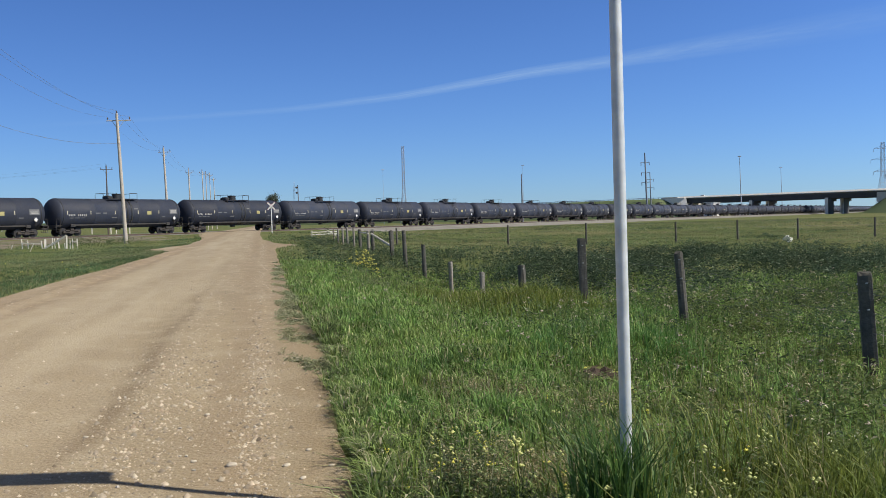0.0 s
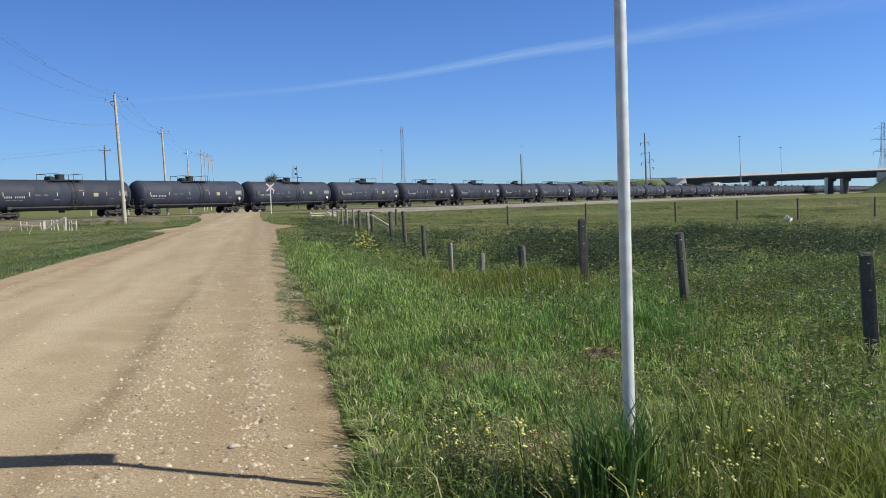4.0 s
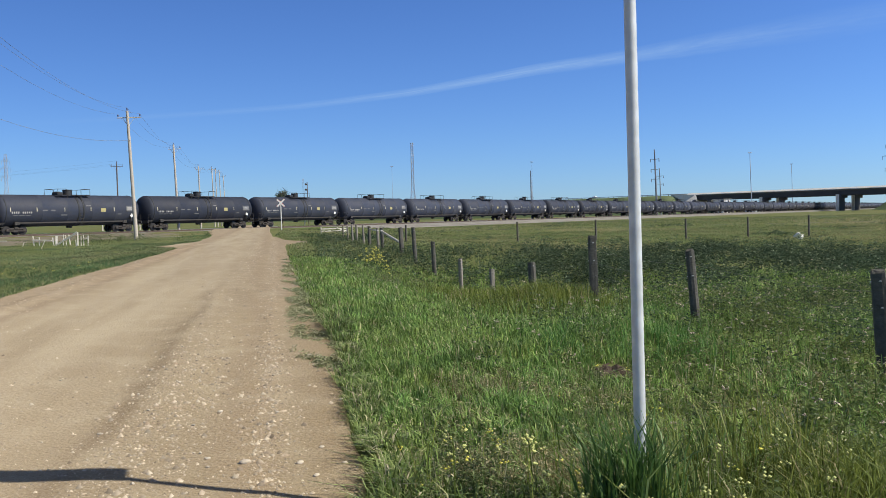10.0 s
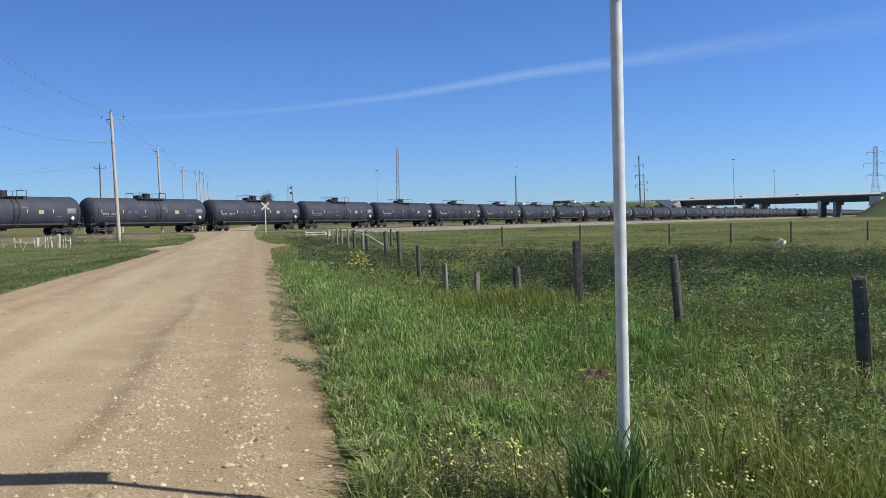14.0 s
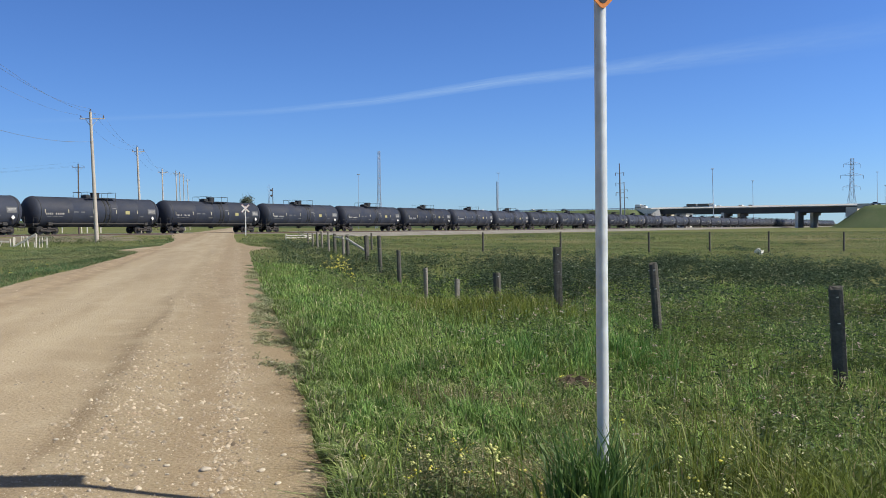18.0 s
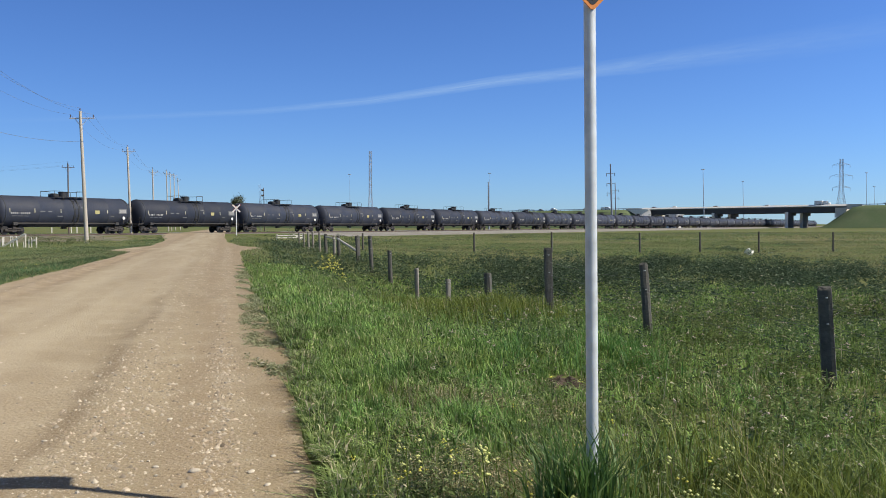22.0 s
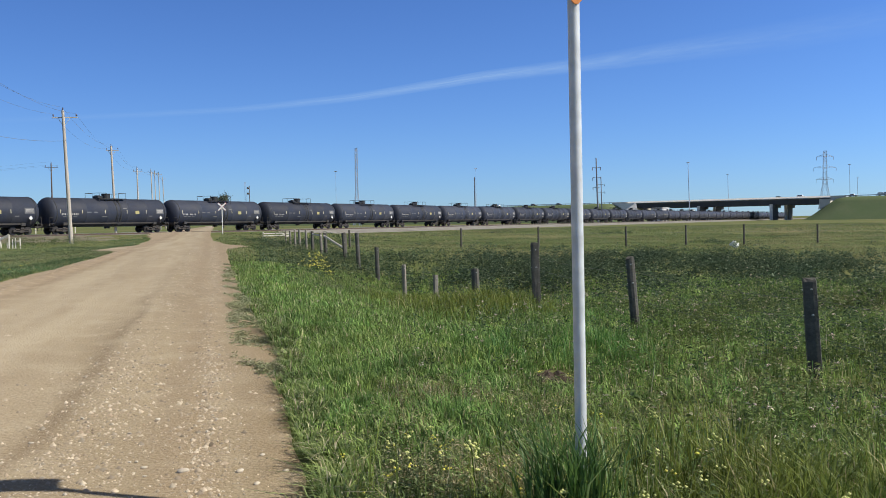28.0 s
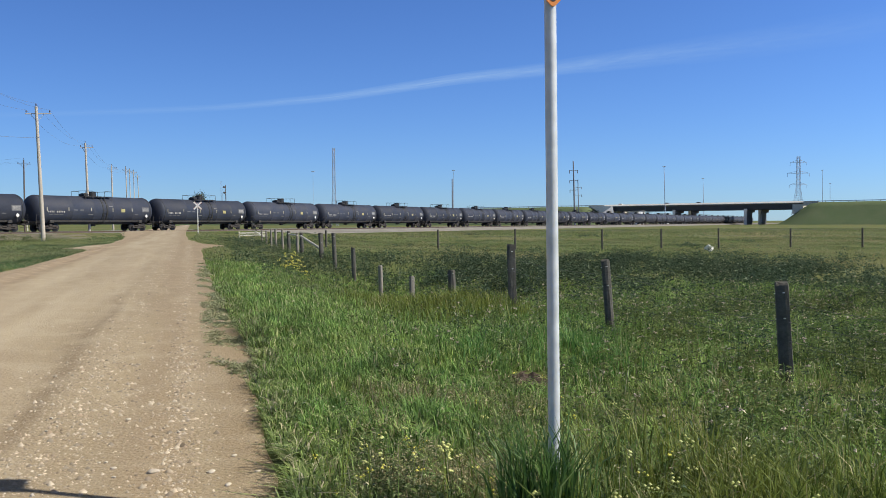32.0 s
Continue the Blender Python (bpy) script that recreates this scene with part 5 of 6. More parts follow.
def build_corral():
    """White broken fence pieces in the grass on the far verge."""
    def stick(p, a, b, w, d=0.05, name="board"):
        a, b = Vector(a), Vector(b)
        z = (b - a).normalized()
        y = Vector((-0.55, 0.83, 0))
        y = (y - z * z.dot(y)).normalized()
        x = y.cross(z)
        bm = bmesh.new()
        box(bm, 0, 0, 0, w * 0.85, d, (b - a).length, 0.006)
        m = Matrix((x, y, z)).transposed().to_4x4()
        part(name, bm, M_BOARD, p).matrix_basis = Matrix.Translation((a + b) / 2) @ m
    label = "broken whitewashed wooden fence standing in weeds"
    y = 58.0
    groups = (
        [(-32.85, 0.92, -32.75, -0.2, 0.09), (-32.40, 0.83, -32.36, -0.2, 0.08), (-32.86, 0.64, -31.46, 0.57, 0.09)],
        [(-31.41, 0.78, -31.30, -0.2, 0.10), (-31.13, 0.87, -31.16, -0.1, 0.17), (-31.26, 0.18, -29.58, 1.11, 0.14), (-30.60, 0.97, -30.67, -0.1, 0.08), (-30.47, 0.94, -30.42, 0.0, 0.06),
         (-30.23, 0.96, -30.10, -0.1, 0.10), (-29.58, 1.11, -29.61, -0.1, 0.11), (-29.74, 0.58, -29.70, -0.1, 0.07)],
        [(-29.35, 0.81, -29.36, -0.1, 0.07), (-29.17, 0.88, -29.16, -0.1, 0.08), (-28.84, 0.86, -28.84, -0.1, 0.09), (-29.19, 0.68, -28.82, 0.67, 0.08)],
        [(-35.52, 1.05, -35.54, -0.2, 0.11), (-35.53, 0.62, -34.73, 0.60, 0.06)],
        [(-33.49, 0.52, -33.82, -0.25, 0.05)])
    for k, bits in enumerate(groups):
        x0 = bits[0][0]
        z0 = gz(x0, y)
        p = thing("broken_fence", pose(x0, y, z0), label, "fence", "broken fence pieces")
        for i, (xa, za, xb, zb, w) in enumerate(bits):
            d = -0.06 if abs(za - zb) < 0.2 or w == 0.14 else 0.0
            stick(p, (xa - x0, d, za - z0), (xb - x0, d, zb - z0), w)
    x0, y0 = -28.9, 52.0
    p = thing("leaning_stick", pose(x0, y0, gz(x0, y0)), "thin pale stick leaning in the grass", "stick")
    stick(p, (-0.15, 0, -0.1), (0.22, 0, 0.65), 0.045)
    # a like fragment beyond the track
    x0, y0 = -45.0, 140.0
    p = thing("broken_fence", pose(x0 - 22, y0, gz(x0, y0)), label, "fence", "broken fence pieces")
    for a, b, w in [((0, 0, -0.2), (0, 0, 1.6), 0.2), ((0, -0.1, 1.3), (3.2, -0.1, 1.55), 0.16), ((3.3, 0, -0.2), (3.2, 0, 1.5), 0.2), ((4.2, 0, -0.2), (4.2, 0, 1.5), 0.2), ((6.5, 0, -0.2), (6.5, 0, 1.4), 0.2)]:
        stick(p, a, b, w)


def build_field_fence():
    """Thin steel posts of the far wire fence."""
    xs = [(-6.6, 60), (1.27, 60), (6.72, 60), (12.9, 60), (17.12, 60), (21.22, 60), (26.4, 60), (31.6, 60), (36.8, 60), (42.0, 60)]
    pts = []
    for i, (x, y) in enumerate(xs):
        p = thing("thin_fence_post", pose(x, y, gz(x, y), 0, -0.6, 0), "thin dark wooden post of the far wire fence", "fence post", "far fence posts")
        bm = bmesh.new()
        bar(bm, (0, 0, -0.3), (0, 0, 1.08 + 0.03 * (i % 3) - gz(x, y)), 0.075, 0.065, seg=8)
        part("post_shaft", bm, M_POST, p)
        pts.append((x, y, 1.0))
    for z in (0.0, -0.4):
        for a, b in zip(pts, pts[1:]):
            tagged(wire("fence_wire", [(a[0], a[1], a[2] + z), (b[0], b[1], b[2] + z)], 0.004, M_WIRE), "thin strand of the far field fence", "fence wire", "fence wires")


SIGN = (0.668, 4.15)


def build_sign():
    x, y = SIGN
    z = gz(x, y)
    p = thing("warning_sign", pose(x, y, z, 0, -0.55, 15), "orange diamond warning sign on a galvanised steel post", "road sign")
    bm = bmesh.new()
    bar(bm, (0, 0, -0.3), (0, 0, 3.25 - z), 0.0295, 0.0290, seg=24)
    part("sign_post", bm, M_STEEL, p, "round galvanised steel post")
    cz = 2.565 - z + 0.441
    half = 0.43

    def diamond(r, yy, t, rad):
        b = bmesh.new()
        pts = []
        for k in range(4):
            a = math.pi / 2 * k - math.pi / 2
            c = Vector((math.cos(a), math.sin(a))) * (r - rad * 1.4142)
            for q in range(-3, 4):
                g = a + q * math.pi / 12
                pts.append((c.x + rad * math.cos(g), c.y + rad * math.sin(g)))
        f = [b.verts.new((px, yy, cz + pz)) for px, pz in pts]
        g = [b.verts.new((px, yy + t, cz + pz)) for px, pz in pts]
        b.faces.new(f)
        b.faces.new(g[::-1])
        for i in range(len(f)):
            j = (i + 1) % len(f)
            b.faces.new((f[i], g[i], g[j], f[j]))
        bmesh.ops.recalc_face_normals(b, faces=b.faces)
        return b
    plate = part("sign_plate", diamond(half, -0.038, 0.006, 0.022), M_ORANGE, p, "orange diamond plate with rounded corners")
    part("black_border", diamond(half - 0.024, -0.0395, 0.0012, 0.018), M_BLACK, plate)
    part("inner_face", diamond(half - 0.046, -0.0407, 0.0010, 0.014), M_ORANGE, plate)
    for dz in (-0.28, 0.22):
        b = bmesh.new()
        bar(b, (0, -0.046, cz + dz), (0, 0.034, cz + dz), 0.008, seg=8)
        part("bolt", b, M_STEEL, p)


# Grass, weeds and stones
def keep_off(x, y):
    """True where plants may stand."""
    v = x * ROAD_R.x + y * ROAD_R.y
    s = x * ROAD.x + y * ROAD.y
    d = (x - TRACK0.x) * TRACK_N.x + (y - TRACK0.y) * TRACK_N.y
    cell = (np.floor(s / 0.23).astype(int) * 7919 + np.floor(v / 0.4).astype(int) * 104729) % 997 / 997.0
    right = v > right_edge(s) - 0.06 + 0.14 * cell
    left = v < left_edge(s) - 0.05 + 0.25 * cell ** 2
    path_l = (np.abs(s - (53 + 0.12 * (-5 - v))) < 2.2) & (v < -5) & (v > -8.5)
    soil = ((x - 1.08) / 0.26) ** 2 + ((y - 8.3) / 0.48) ** 2 < 0.45 + 0.75 * cell
    return (right | left) & ~path_l & (np.abs(d - 4) > 8.3) & ~soil


def blades(name, n, area, h, w, mat, label, seed, lean=0.5, clump=0.0, density=None, soft=0.0, per_clump=14):
    """Bent blades, three triangles each."""
    rng = np.random.default_rng(seed)
    s = rng.uniform(area[0], area[1], n)
    v = rng.uniform(area[2], area[3], n)
    if clump:
        c = rng.integers(0, max(n // per_clump, 1), n)
        s = s[c] + rng.normal(0, clump, n)
        v = v[c] + rng.normal(0, clump, n)
    x = s * ROAD.x + v * ROAD_R.x
    y = s * ROAD.y + v * ROAD_R.y
    ok = keep_off(x, y) & (np.abs(x + 0.5) < 0.8 * np.abs(y) + 7) & (y > -6)
    seen = (np.abs(x + 0.5) < 0.75 * y + 1.2) & (y > 1.2)
    ok &= seen | (rng.random(n) < 0.30)
    if density is not None:
        ok &= rng.random(n) < density(x, y, s, v)
    x, y = x[ok], y[ok]
    n = len(x)
    z = ground_z(x, y) - 0.01
    tuft = rng.uniform(0.75, 1.3, 4096)[(np.floor(x / 0.17 + 0.4 * np.sin(y * 9)).astype(int) * 73 + np.floor(y / 0.17 + 0.4 * np.sin(x * 8)).astype(int) * 151) % 4096]
    patch = 0.70 + 0.5 * (0.5 + 0.5 * np.sin(x * 1.7 + np.sin(y * 1.1)) * np.sin(y * 1.3 + 0.7 * np.sin(x * 0.9)))
    patch *= 1 + 0.38 * np.sin(x * 5.3 + 1.6 * np.sin(y * 3.1)) * np.sin(y * 4.1 + 1.4 * np.sin(x * 2.7))
    hh = h * rng.uniform(0.5, 1.2, n) * (patch * tuft * (1 - soft) + soft)
    ww = w * rng.uniform(0.6, 1.3, n)
    a = rng.uniform(0, 2 * np.pi, n)
    b = a + rng.normal(np.pi / 2, 0.5, n)
    ln = lean * rng.uniform(0.15, 1.0, n) * hh
    dx, dy = np.cos(a) * ww / 2, np.sin(a) * ww / 2
    bx, by = np.cos(b) * ln - 0.06 * hh, np.sin(b) * ln      # a light wind from the right
    V = np.empty((n, 5, 3), np.float32)
    V[:, 0] = np.stack([x - dx, y - dy, z], -1)
    V[:, 1] = np.stack([x + dx, y + dy, z], -1)
    V[:, 2] = np.stack([x + bx * 0.35 - dx * 0.8, y + by * 0.35 - dy * 0.8, z + hh * 0.6], -1)
    V[:, 3] = np.stack([x + bx * 0.35 + dx * 0.8, y + by * 0.35 + dy * 0.8, z + hh * 0.6], -1)
    V[:, 4] = np.stack([x + bx, y + by, z + hh * (1 - 0.25 * lean)], -1)
    i = np.arange(n)[:, None] * 5
    T = np.concatenate([i + [0, 1, 3], i + [0, 3, 2], i + [2, 3, 4]], 0)
    return tagged(tri_mesh(name, V.reshape(-1, 3), T, mat), label, "grass", kind="stuff")


def weeds(name, n, area, h, leaf, per, mat, label, seed, density=None, spread=0.12, head=None, head_name="", head_label="", head_size=0.02, head_share=0.5, head_n=5, free=False, clump=0.0, per_clump=16):
    """Upright leafy stems: each a spindle with many small pointed leaves, some with flower heads."""
    rng = np.random.default_rng(seed)
    s = rng.uniform(area[0], area[1], n)
    v = rng.uniform(area[2], area[3], n)
    x = s * ROAD.x + v * ROAD_R.x
    y = s * ROAD.y + v * ROAD_R.y
    dome = np.ones(n)
    if clump:
        c = rng.integers(0, max(n // per_clump, 1), n)
        big = rng.uniform(0.6, 1.5, n)[c] * clump
        off = rng.normal(0, 1, (n, 2))
        x, y = x[c] + off[:, 0] * big, y[c] + off[:, 1] * big
        s, v = x * ROAD.x + y * ROAD.y, x * ROAD_R.x + y * ROAD_R.y
        dome = (0.4 + 0.8 * np.exp(-0.5 * (off ** 2).sum(1))) * rng.uniform(0.7, 1.2, n)[c]
    ok = np.ones(n, bool) if free else keep_off(x, y)
    if density is not None:
        ok &= rng.random(n) < density(x, y, s, v)
    x, y = x[ok], y[ok]
    n = len(x)
    z = ground_z(x, y)
    lump = 0.5 + 0.5 * np.sin(x * 1.9 + 1.7 * np.sin(y * 0.9)) * np.sin(y * 1.3 + 1.5 * np.sin(x * 0.8))
    hh = h * rng.uniform(0.7, 1.15, n) * (0.6 + 0.6 * lump) * dome[ok]
    tilt = rng.uniform(-0.25, 0.25, (n, 2)) * hh[:, None]
    m = n * per
    f = rng.uniform(0.12, 1.0, (n, per))
    ang = rng.uniform(0, 2 * np.pi, (n, per))
    out = spread * (1.15 - f * 0.7) * rng.uniform(0.3, 1.0, (n, per))
    cx = (x[:, None] + tilt[:, :1] * f + np.cos(ang) * out).ravel()
    cy = (y[:, None] + tilt[:, 1:] * f + np.sin(ang) * out).ravel()
    cz = (z[:, None] + hh[:, None] * f).ravel()
    ang = ang.ravel()
    L = leaf * rng.uniform(0.6, 1.3, m)
    W = L * rng.uniform(0.28, 0.45, m)
    up = rng.uniform(-0.35, 0.75, m)
    ux, uy, uz = np.cos(ang) * np.sqrt(1 - up ** 2 * 0.8), np.sin(ang) * np.sqrt(1 - up ** 2 * 0.8), up
    roll = rng.uniform(-0.6, 0.6, m)
    px, py, pz = -np.sin(ang), np.cos(ang), roll
    V = np.empty((m, 4, 3), np.float32)
    V[:, 0] = np.stack([cx - ux * L / 2, cy - uy * L / 2, cz - uz * L / 2], -1)
    V[:, 1] = np.stack([cx + px * W / 2, cy + py * W / 2, cz + pz * W / 2 + 0.1 * L], -1)
    V[:, 2] = np.stack([cx + ux * L / 2, cy + uy * L / 2, cz + uz * L / 2 - 0.15 * L], -1)
    V[:, 3] = np.stack([cx - px * W / 2, cy - py * W / 2, cz - pz * W / 2 + 0.1 * L], -1)
    i = np.arange(m)[:, None] * 4
    T = np.concatenate([i + [0, 1, 2], i + [0, 2, 3]], 0)
    # stems
    S = np.empty((n, 3, 3), np.float32)
    S[:, 0] = np.stack([x - 0.004, y, z], -1)
    S[:, 1] = np.stack([x + 0.004, y, z], -1)
    S[:, 2] = np.stack([x + tilt[:, 0], y + tilt[:, 1], z + hh], -1)
    j = m * 4 + np.arange(n)[:, None] * 3
    ob = tri_mesh(name, np.concatenate([V.reshape(-1, 3), S.reshape(-1, 3)]), np.concatenate([T, j + [0, 1, 2]]), mat)
    tagged(ob, label, "weeds", kind="stuff")
    if head is not None:
        pick = rng.random(n) < head_share
        x, y, zz = x[pick] + tilt[pick, 0], y[pick] + tilt[pick, 1], (z + hh)[pick]
        flower_heads(head_name, x, y, zz, head_size, head, head_label, rng, head_n)
    return ob


def flower_heads(name, x, y, z, size, mat, label, rng, per=5):
    """Small clusters of florets at stem tips."""
    n = len(x)
    if n == 0:
        return
    O = np.array([(1, 0, 0), (0, 1, 0), (-1, 0, 0), (0, -1, 0), (0, 0, 0.8), (0, 0, -0.8)], np.float32)
    F = np.array([(0, 1, 4), (1, 2, 4), (2, 3, 4), (3, 0, 4), (1, 0, 5), (2, 1, 5), (3, 2, 5), (0, 3, 5)])
    c = np.stack([x, y, z], -1)[:, None] + rng.normal(0, size * 0.9, (n, per, 3)) * (1, 1, 0.6)
    r = size * rng.uniform(0.35, 0.75, (n, per, 1, 1))
    V = c[:, :, None] + O * r
    k = n * per
    T = (np.arange(k)[:, None, None] * 6 + F).reshape(-1, 3)
    tagged(tri_mesh(name, V.reshape(-1, 3), T, mat), label, "flowers", kind="stuff")


def patch_at(items):
    def f(x, y, s, v):
        d = np.zeros_like(x)
        for cx, cy, rx, ry, k in items:
            d = np.maximum(d, k * np.exp(-((x - cx) / rx) ** 2 - ((y - cy) / ry) ** 2))
        return d
    return f


def build_plants():
    # verge and ditch beside the camera, then ever coarser towards the track
    leafy = patch_at([(0.08, 4.95, 0.55, 0.60, 1.25), (0.7, 6.3, 0.5, 0.6, 0.5), (1.6, 7.0, 0.8, 0.8, 0.5), (3.2, 6.6, 1.6, 1.6, 0.7), (5.5, 9.5, 3.0, 3.0, 0.7)])
    fresh = lambda x, y, s, v: (1 - 0.75 * np.minimum(leafy(x, y, s, v), 1)) * np.clip(1.35 - 0.09 * s, 0.35, 1) * np.clip(1.25 - 0.13 * v, 0.28, 1)
    dark = patch_at([(8.0, 35.5, 6.4, 6.4, 1.0), (12.0, 31.0, 2.6, 4.5, 0.6), (4.0, 31.0, 4.5, 7.0, 0.9), (8.0, 29.0, 4.0, 4.0, 1.0), (-3.0, 36.0, 4.0, 7.0, 0.35), (9.5, 24.0, 5.0, 4.2, 0.6), (-11.5, 66.0, 2.5, 5.0, 0.7), (17.0, 26.0, 3.0, 2.5, 0.2)])
    thin = lambda x, y, s, v: 1 - np.clip(1.2 * dark(x, y, s, v), 0, 0.95)
    blades("verge_grass", 310000, (-4.0, 12.5, 0.2, 9.0), 0.18, 0.0105, M_GRASS, "fresh green roadside grass", 11, 1.0, 0.045, fresh, 0.15)
    blades("ditch_grass", 190000, (10.0, 32.0, 0.3, 17.0), 0.18, 0.0135, M_GRASS, "green grass in the shallow ditch", 12, 0.85, 0.09, thin, 0.25)
    fence_line = lambda x, y, s, v: np.exp(-((v - 4.7) / 0.9) ** 2) * np.exp(-((s - 16.8) / 3.8) ** 4)
    blades("fence_line_grass", 60000, (12.0, 28.0, 2.0, 7.5), 0.42, 0.0095, M_GRASS_TALL, "taller grass along the fence posts in the ditch", 34, 0.8, 0.12, fence_line, 0.6)
    blades("field_grass", 180000, (28.0, 85.0, 0.3, 56.0), 0.15, 0.022, M_GRASS_FAR, "rough field grass with dry stems", 13, 0.8, 0.0, thin, 0.6)
    blades("far_field_grass", 110000, (80.0, 175.0, 0.5, 150.0), 0.15, 0.065, M_GRASS_FAR, "rough prairie grass reaching to the railway", 14, 0.9, 0.0, None, 0.7)
    blades("side_field_grass", 110000, (20.0, 85.0, 54.0, 130.0), 0.15, 0.045, M_GRASS_FAR, "rough field grass towards the overpass", 37, 0.8, 0.0, None, 0.6)
    blades("road_verge_grass", 90000, (8.0, 62.0, -10.0, -4.8), 0.12, 0.009, M_GRASS_VERGE, "green grass along the far road edge", 31, 0.9, 0.05, None, 0.5)
    blades("far_verge_grass", 110000, (8.0, 60.0, -32.0, -9.8), 0.11, 0.014, M_GRASS_VERGE, "green grass on the far verge of the road", 15, 0.8, 0.0, None, 0.6)
    bare = lambda x, y, s, v: 1 - 0.93 * bare_left(x, y)
    blades("corner_grass", 110000, (55.0, 135.0, -75.0, -4.8), 0.13, 0.024, M_GRASS_VERGE, "rough grass between the road and the railway", 16, 0.8, 0.0, bare, 0.6)
    # leaning tufts that shade the gravel edge
    lip = lambda x, y, s, v: np.exp(-((v - right_edge(s) - 0.12) / 0.13) ** 2)
    blades("edge_tufts", 42000, (2.0, 17.0, 0.30, 1.15), 0.19, 0.0105, M_GRASS_DUSTY, "tufts of grass leaning over the road edge", 32, 1.35, 0.065, lip, 0.0, 60)
    mats = lambda x, y, s, v: np.clip(2.2 * np.sin(x * 2.3 + 1.4 * np.sin(y * 1.7)) * np.sin(y * 1.9 + 1.1 * np.sin(x * 1.3)) - 0.2, 0, 1) * np.where(s > 8, 0.6, 1)
    weeds("leafy_mats", 17000, (1.5, 14.0, 0.7, 9.0), 0.19, 0.040, 9, M_SAGE, "low leafy weeds mixed into the verge grass", 33, mats, 0.06, M_CREAM, "pale_specks", "tiny pale flower heads in the grass", 0.008, 0.02, 4, clump=0.10)
    tall = patch_at([(2.3, 4.2, 1.4, 0.85, 1.0), (1.2, 3.85, 0.5, 0.35, 0.7)])
    blades("tall_seed_grass", 70000, (1.0, 7.0, 0.6, 6.0), 0.40, 0.0085, M_GRASS_TALL, "tall dark green grass at the edge of the verge", 17, 0.8, 0.05, tall)
    foot = patch_at([(0.65, 3.96, 0.07, 0.07, 1.0), (0.57, 3.98, 0.09, 0.10, 1.0), (0.48, 4.00, 0.07, 0.10, 0.5), (0.74, 3.96, 0.08, 0.08, 0.25)])
    blades("post_grass", 48000, (2.8, 5.2, 0.9, 2.8), 0.66, 0.0100, M_GRASS_POST, "tall rank grass hiding the foot of the sign post", 19, 0.65, 0.05, foot, 0.85)
    blue = patch_at([(1.75, 9.4, 0.55, 0.9, 1.0), (2.3, 12.4, 0.5, 1.0, 0.6), (0.7, 9.6, 0.4, 0.8, 0.6)])
    blades("rank_patch", 40000, (6.0, 15.0, 1.5, 7.0), 0.30, 0.0085, M_GRASS_RANK, "rank blue-green grass round the bare soil", 39, 0.8, 0.06, blue, 0.3)
    arch = lambda x, y, s, v: np.where(v < 0.9, 0.1, 0.35) * (1 - 0.9 * np.minimum(leafy(x, y, s, v), 1))
    blades("arching_grass", 30000, (1.5, 11.0, 0.5, 7.0), 0.26, 0.0066, M_GRASS, "long arching grass blades among the verge grass", 18, 1.4, 0.06, arch)
    # dark broad-leaved stand in the field
    weeds("dark_weed_patch", 25000, (7.0, 75.0, 1.5, 29.0), 0.62, 0.100, 24, M_WEED, "dense dark green broad-leaved weeds in the field", 21, lambda x, y, s, v: np.clip(1.2 * dark(x, y, s, v), 0, 1), 0.26, clump=0.62, per_clump=26)
    low_dark = patch_at([(9.0, 16.5, 4.0, 3.2, 0.85), (14.0, 19.0, 4.0, 4.0, 0.55), (6.0, 9.5, 2.5, 3.0, 0.4), (3.4, 7.0, 1.3, 1.4, 0.3), (3.2, 16.5, 2.0, 2.0, 0.4), (4.6, 12.2, 3.0, 2.6, 0.3)])
    weeds("low_dark_weeds", 17000, (5.0, 24.0, 1.5, 20.0), 0.38, 0.052, 16, M_WEED, "dark leafy weeds among the ditch grass", 36, low_dark, 0.14, clump=0.32, per_clump=22)
    mixed = patch_at([(5.5, 9.0, 3.4, 3.4, 0.8), (8.0, 14.0, 5.0, 4.0, 0.9), (3.2, 6.2, 1.6, 1.6, 0.7), (3.60, 8.05, 0.45, 0.35, 1.0), (3.6, 13.5, 3.0, 3.0, 0.4)])
    weeds("thistle_weeds", 17000, (3.0, 20.0, 1.2, 15.0), 0.40, 0.052, 14, M_SAGE, "grey-green thistle weeds with faded pink heads", 22, mixed, 0.09, M_PINK, "thistle_heads",
          "faded pink and straw thistle heads", 0.015, 0.16, 6, clump=0.16, per_clump=10)
    verge = patch_at([(0.10, 4.75, 0.5, 0.6, 1.0), (0.5, 5.2, 0.9, 1.0, 0.55), (1.4, 6.9, 0.9, 0.9, 0.4)])
    weeds("clover_weeds", 7000, (2.0, 8.5, 0.45, 3.0), 0.24, 0.03, 16, M_CLOVER, "low leafy roadside weeds with small yellow flowers", 23, verge, 0.08, M_YELLOW, "small_yellow_flowers",
          "small yellow roadside flowers", 0.016, 0.06, 4, clump=0.09)
    dry = patch_at([(0.20, 4.80, 0.40, 0.34, 0.8), (-0.25, 6.15, 0.2, 0.3, 0.5), (-0.1, 7.3, 0.4, 0.5, 0.35), (0.9, 7.0, 0.5, 0.5, 0.25), (1.9, 6.6, 0.6, 0.7, 0.12), (3.0, 7.6, 0.7, 0.8, 0.10)])
    weeds("dry_seed_stalks", 45000, (2.0, 10.0, 0.6, 6.0), 0.25, 0.018, 18, M_STRAW, "dry straw-coloured seed stalks among the grass", 38, dry, 0.05, clump=0.06, per_clump=8)
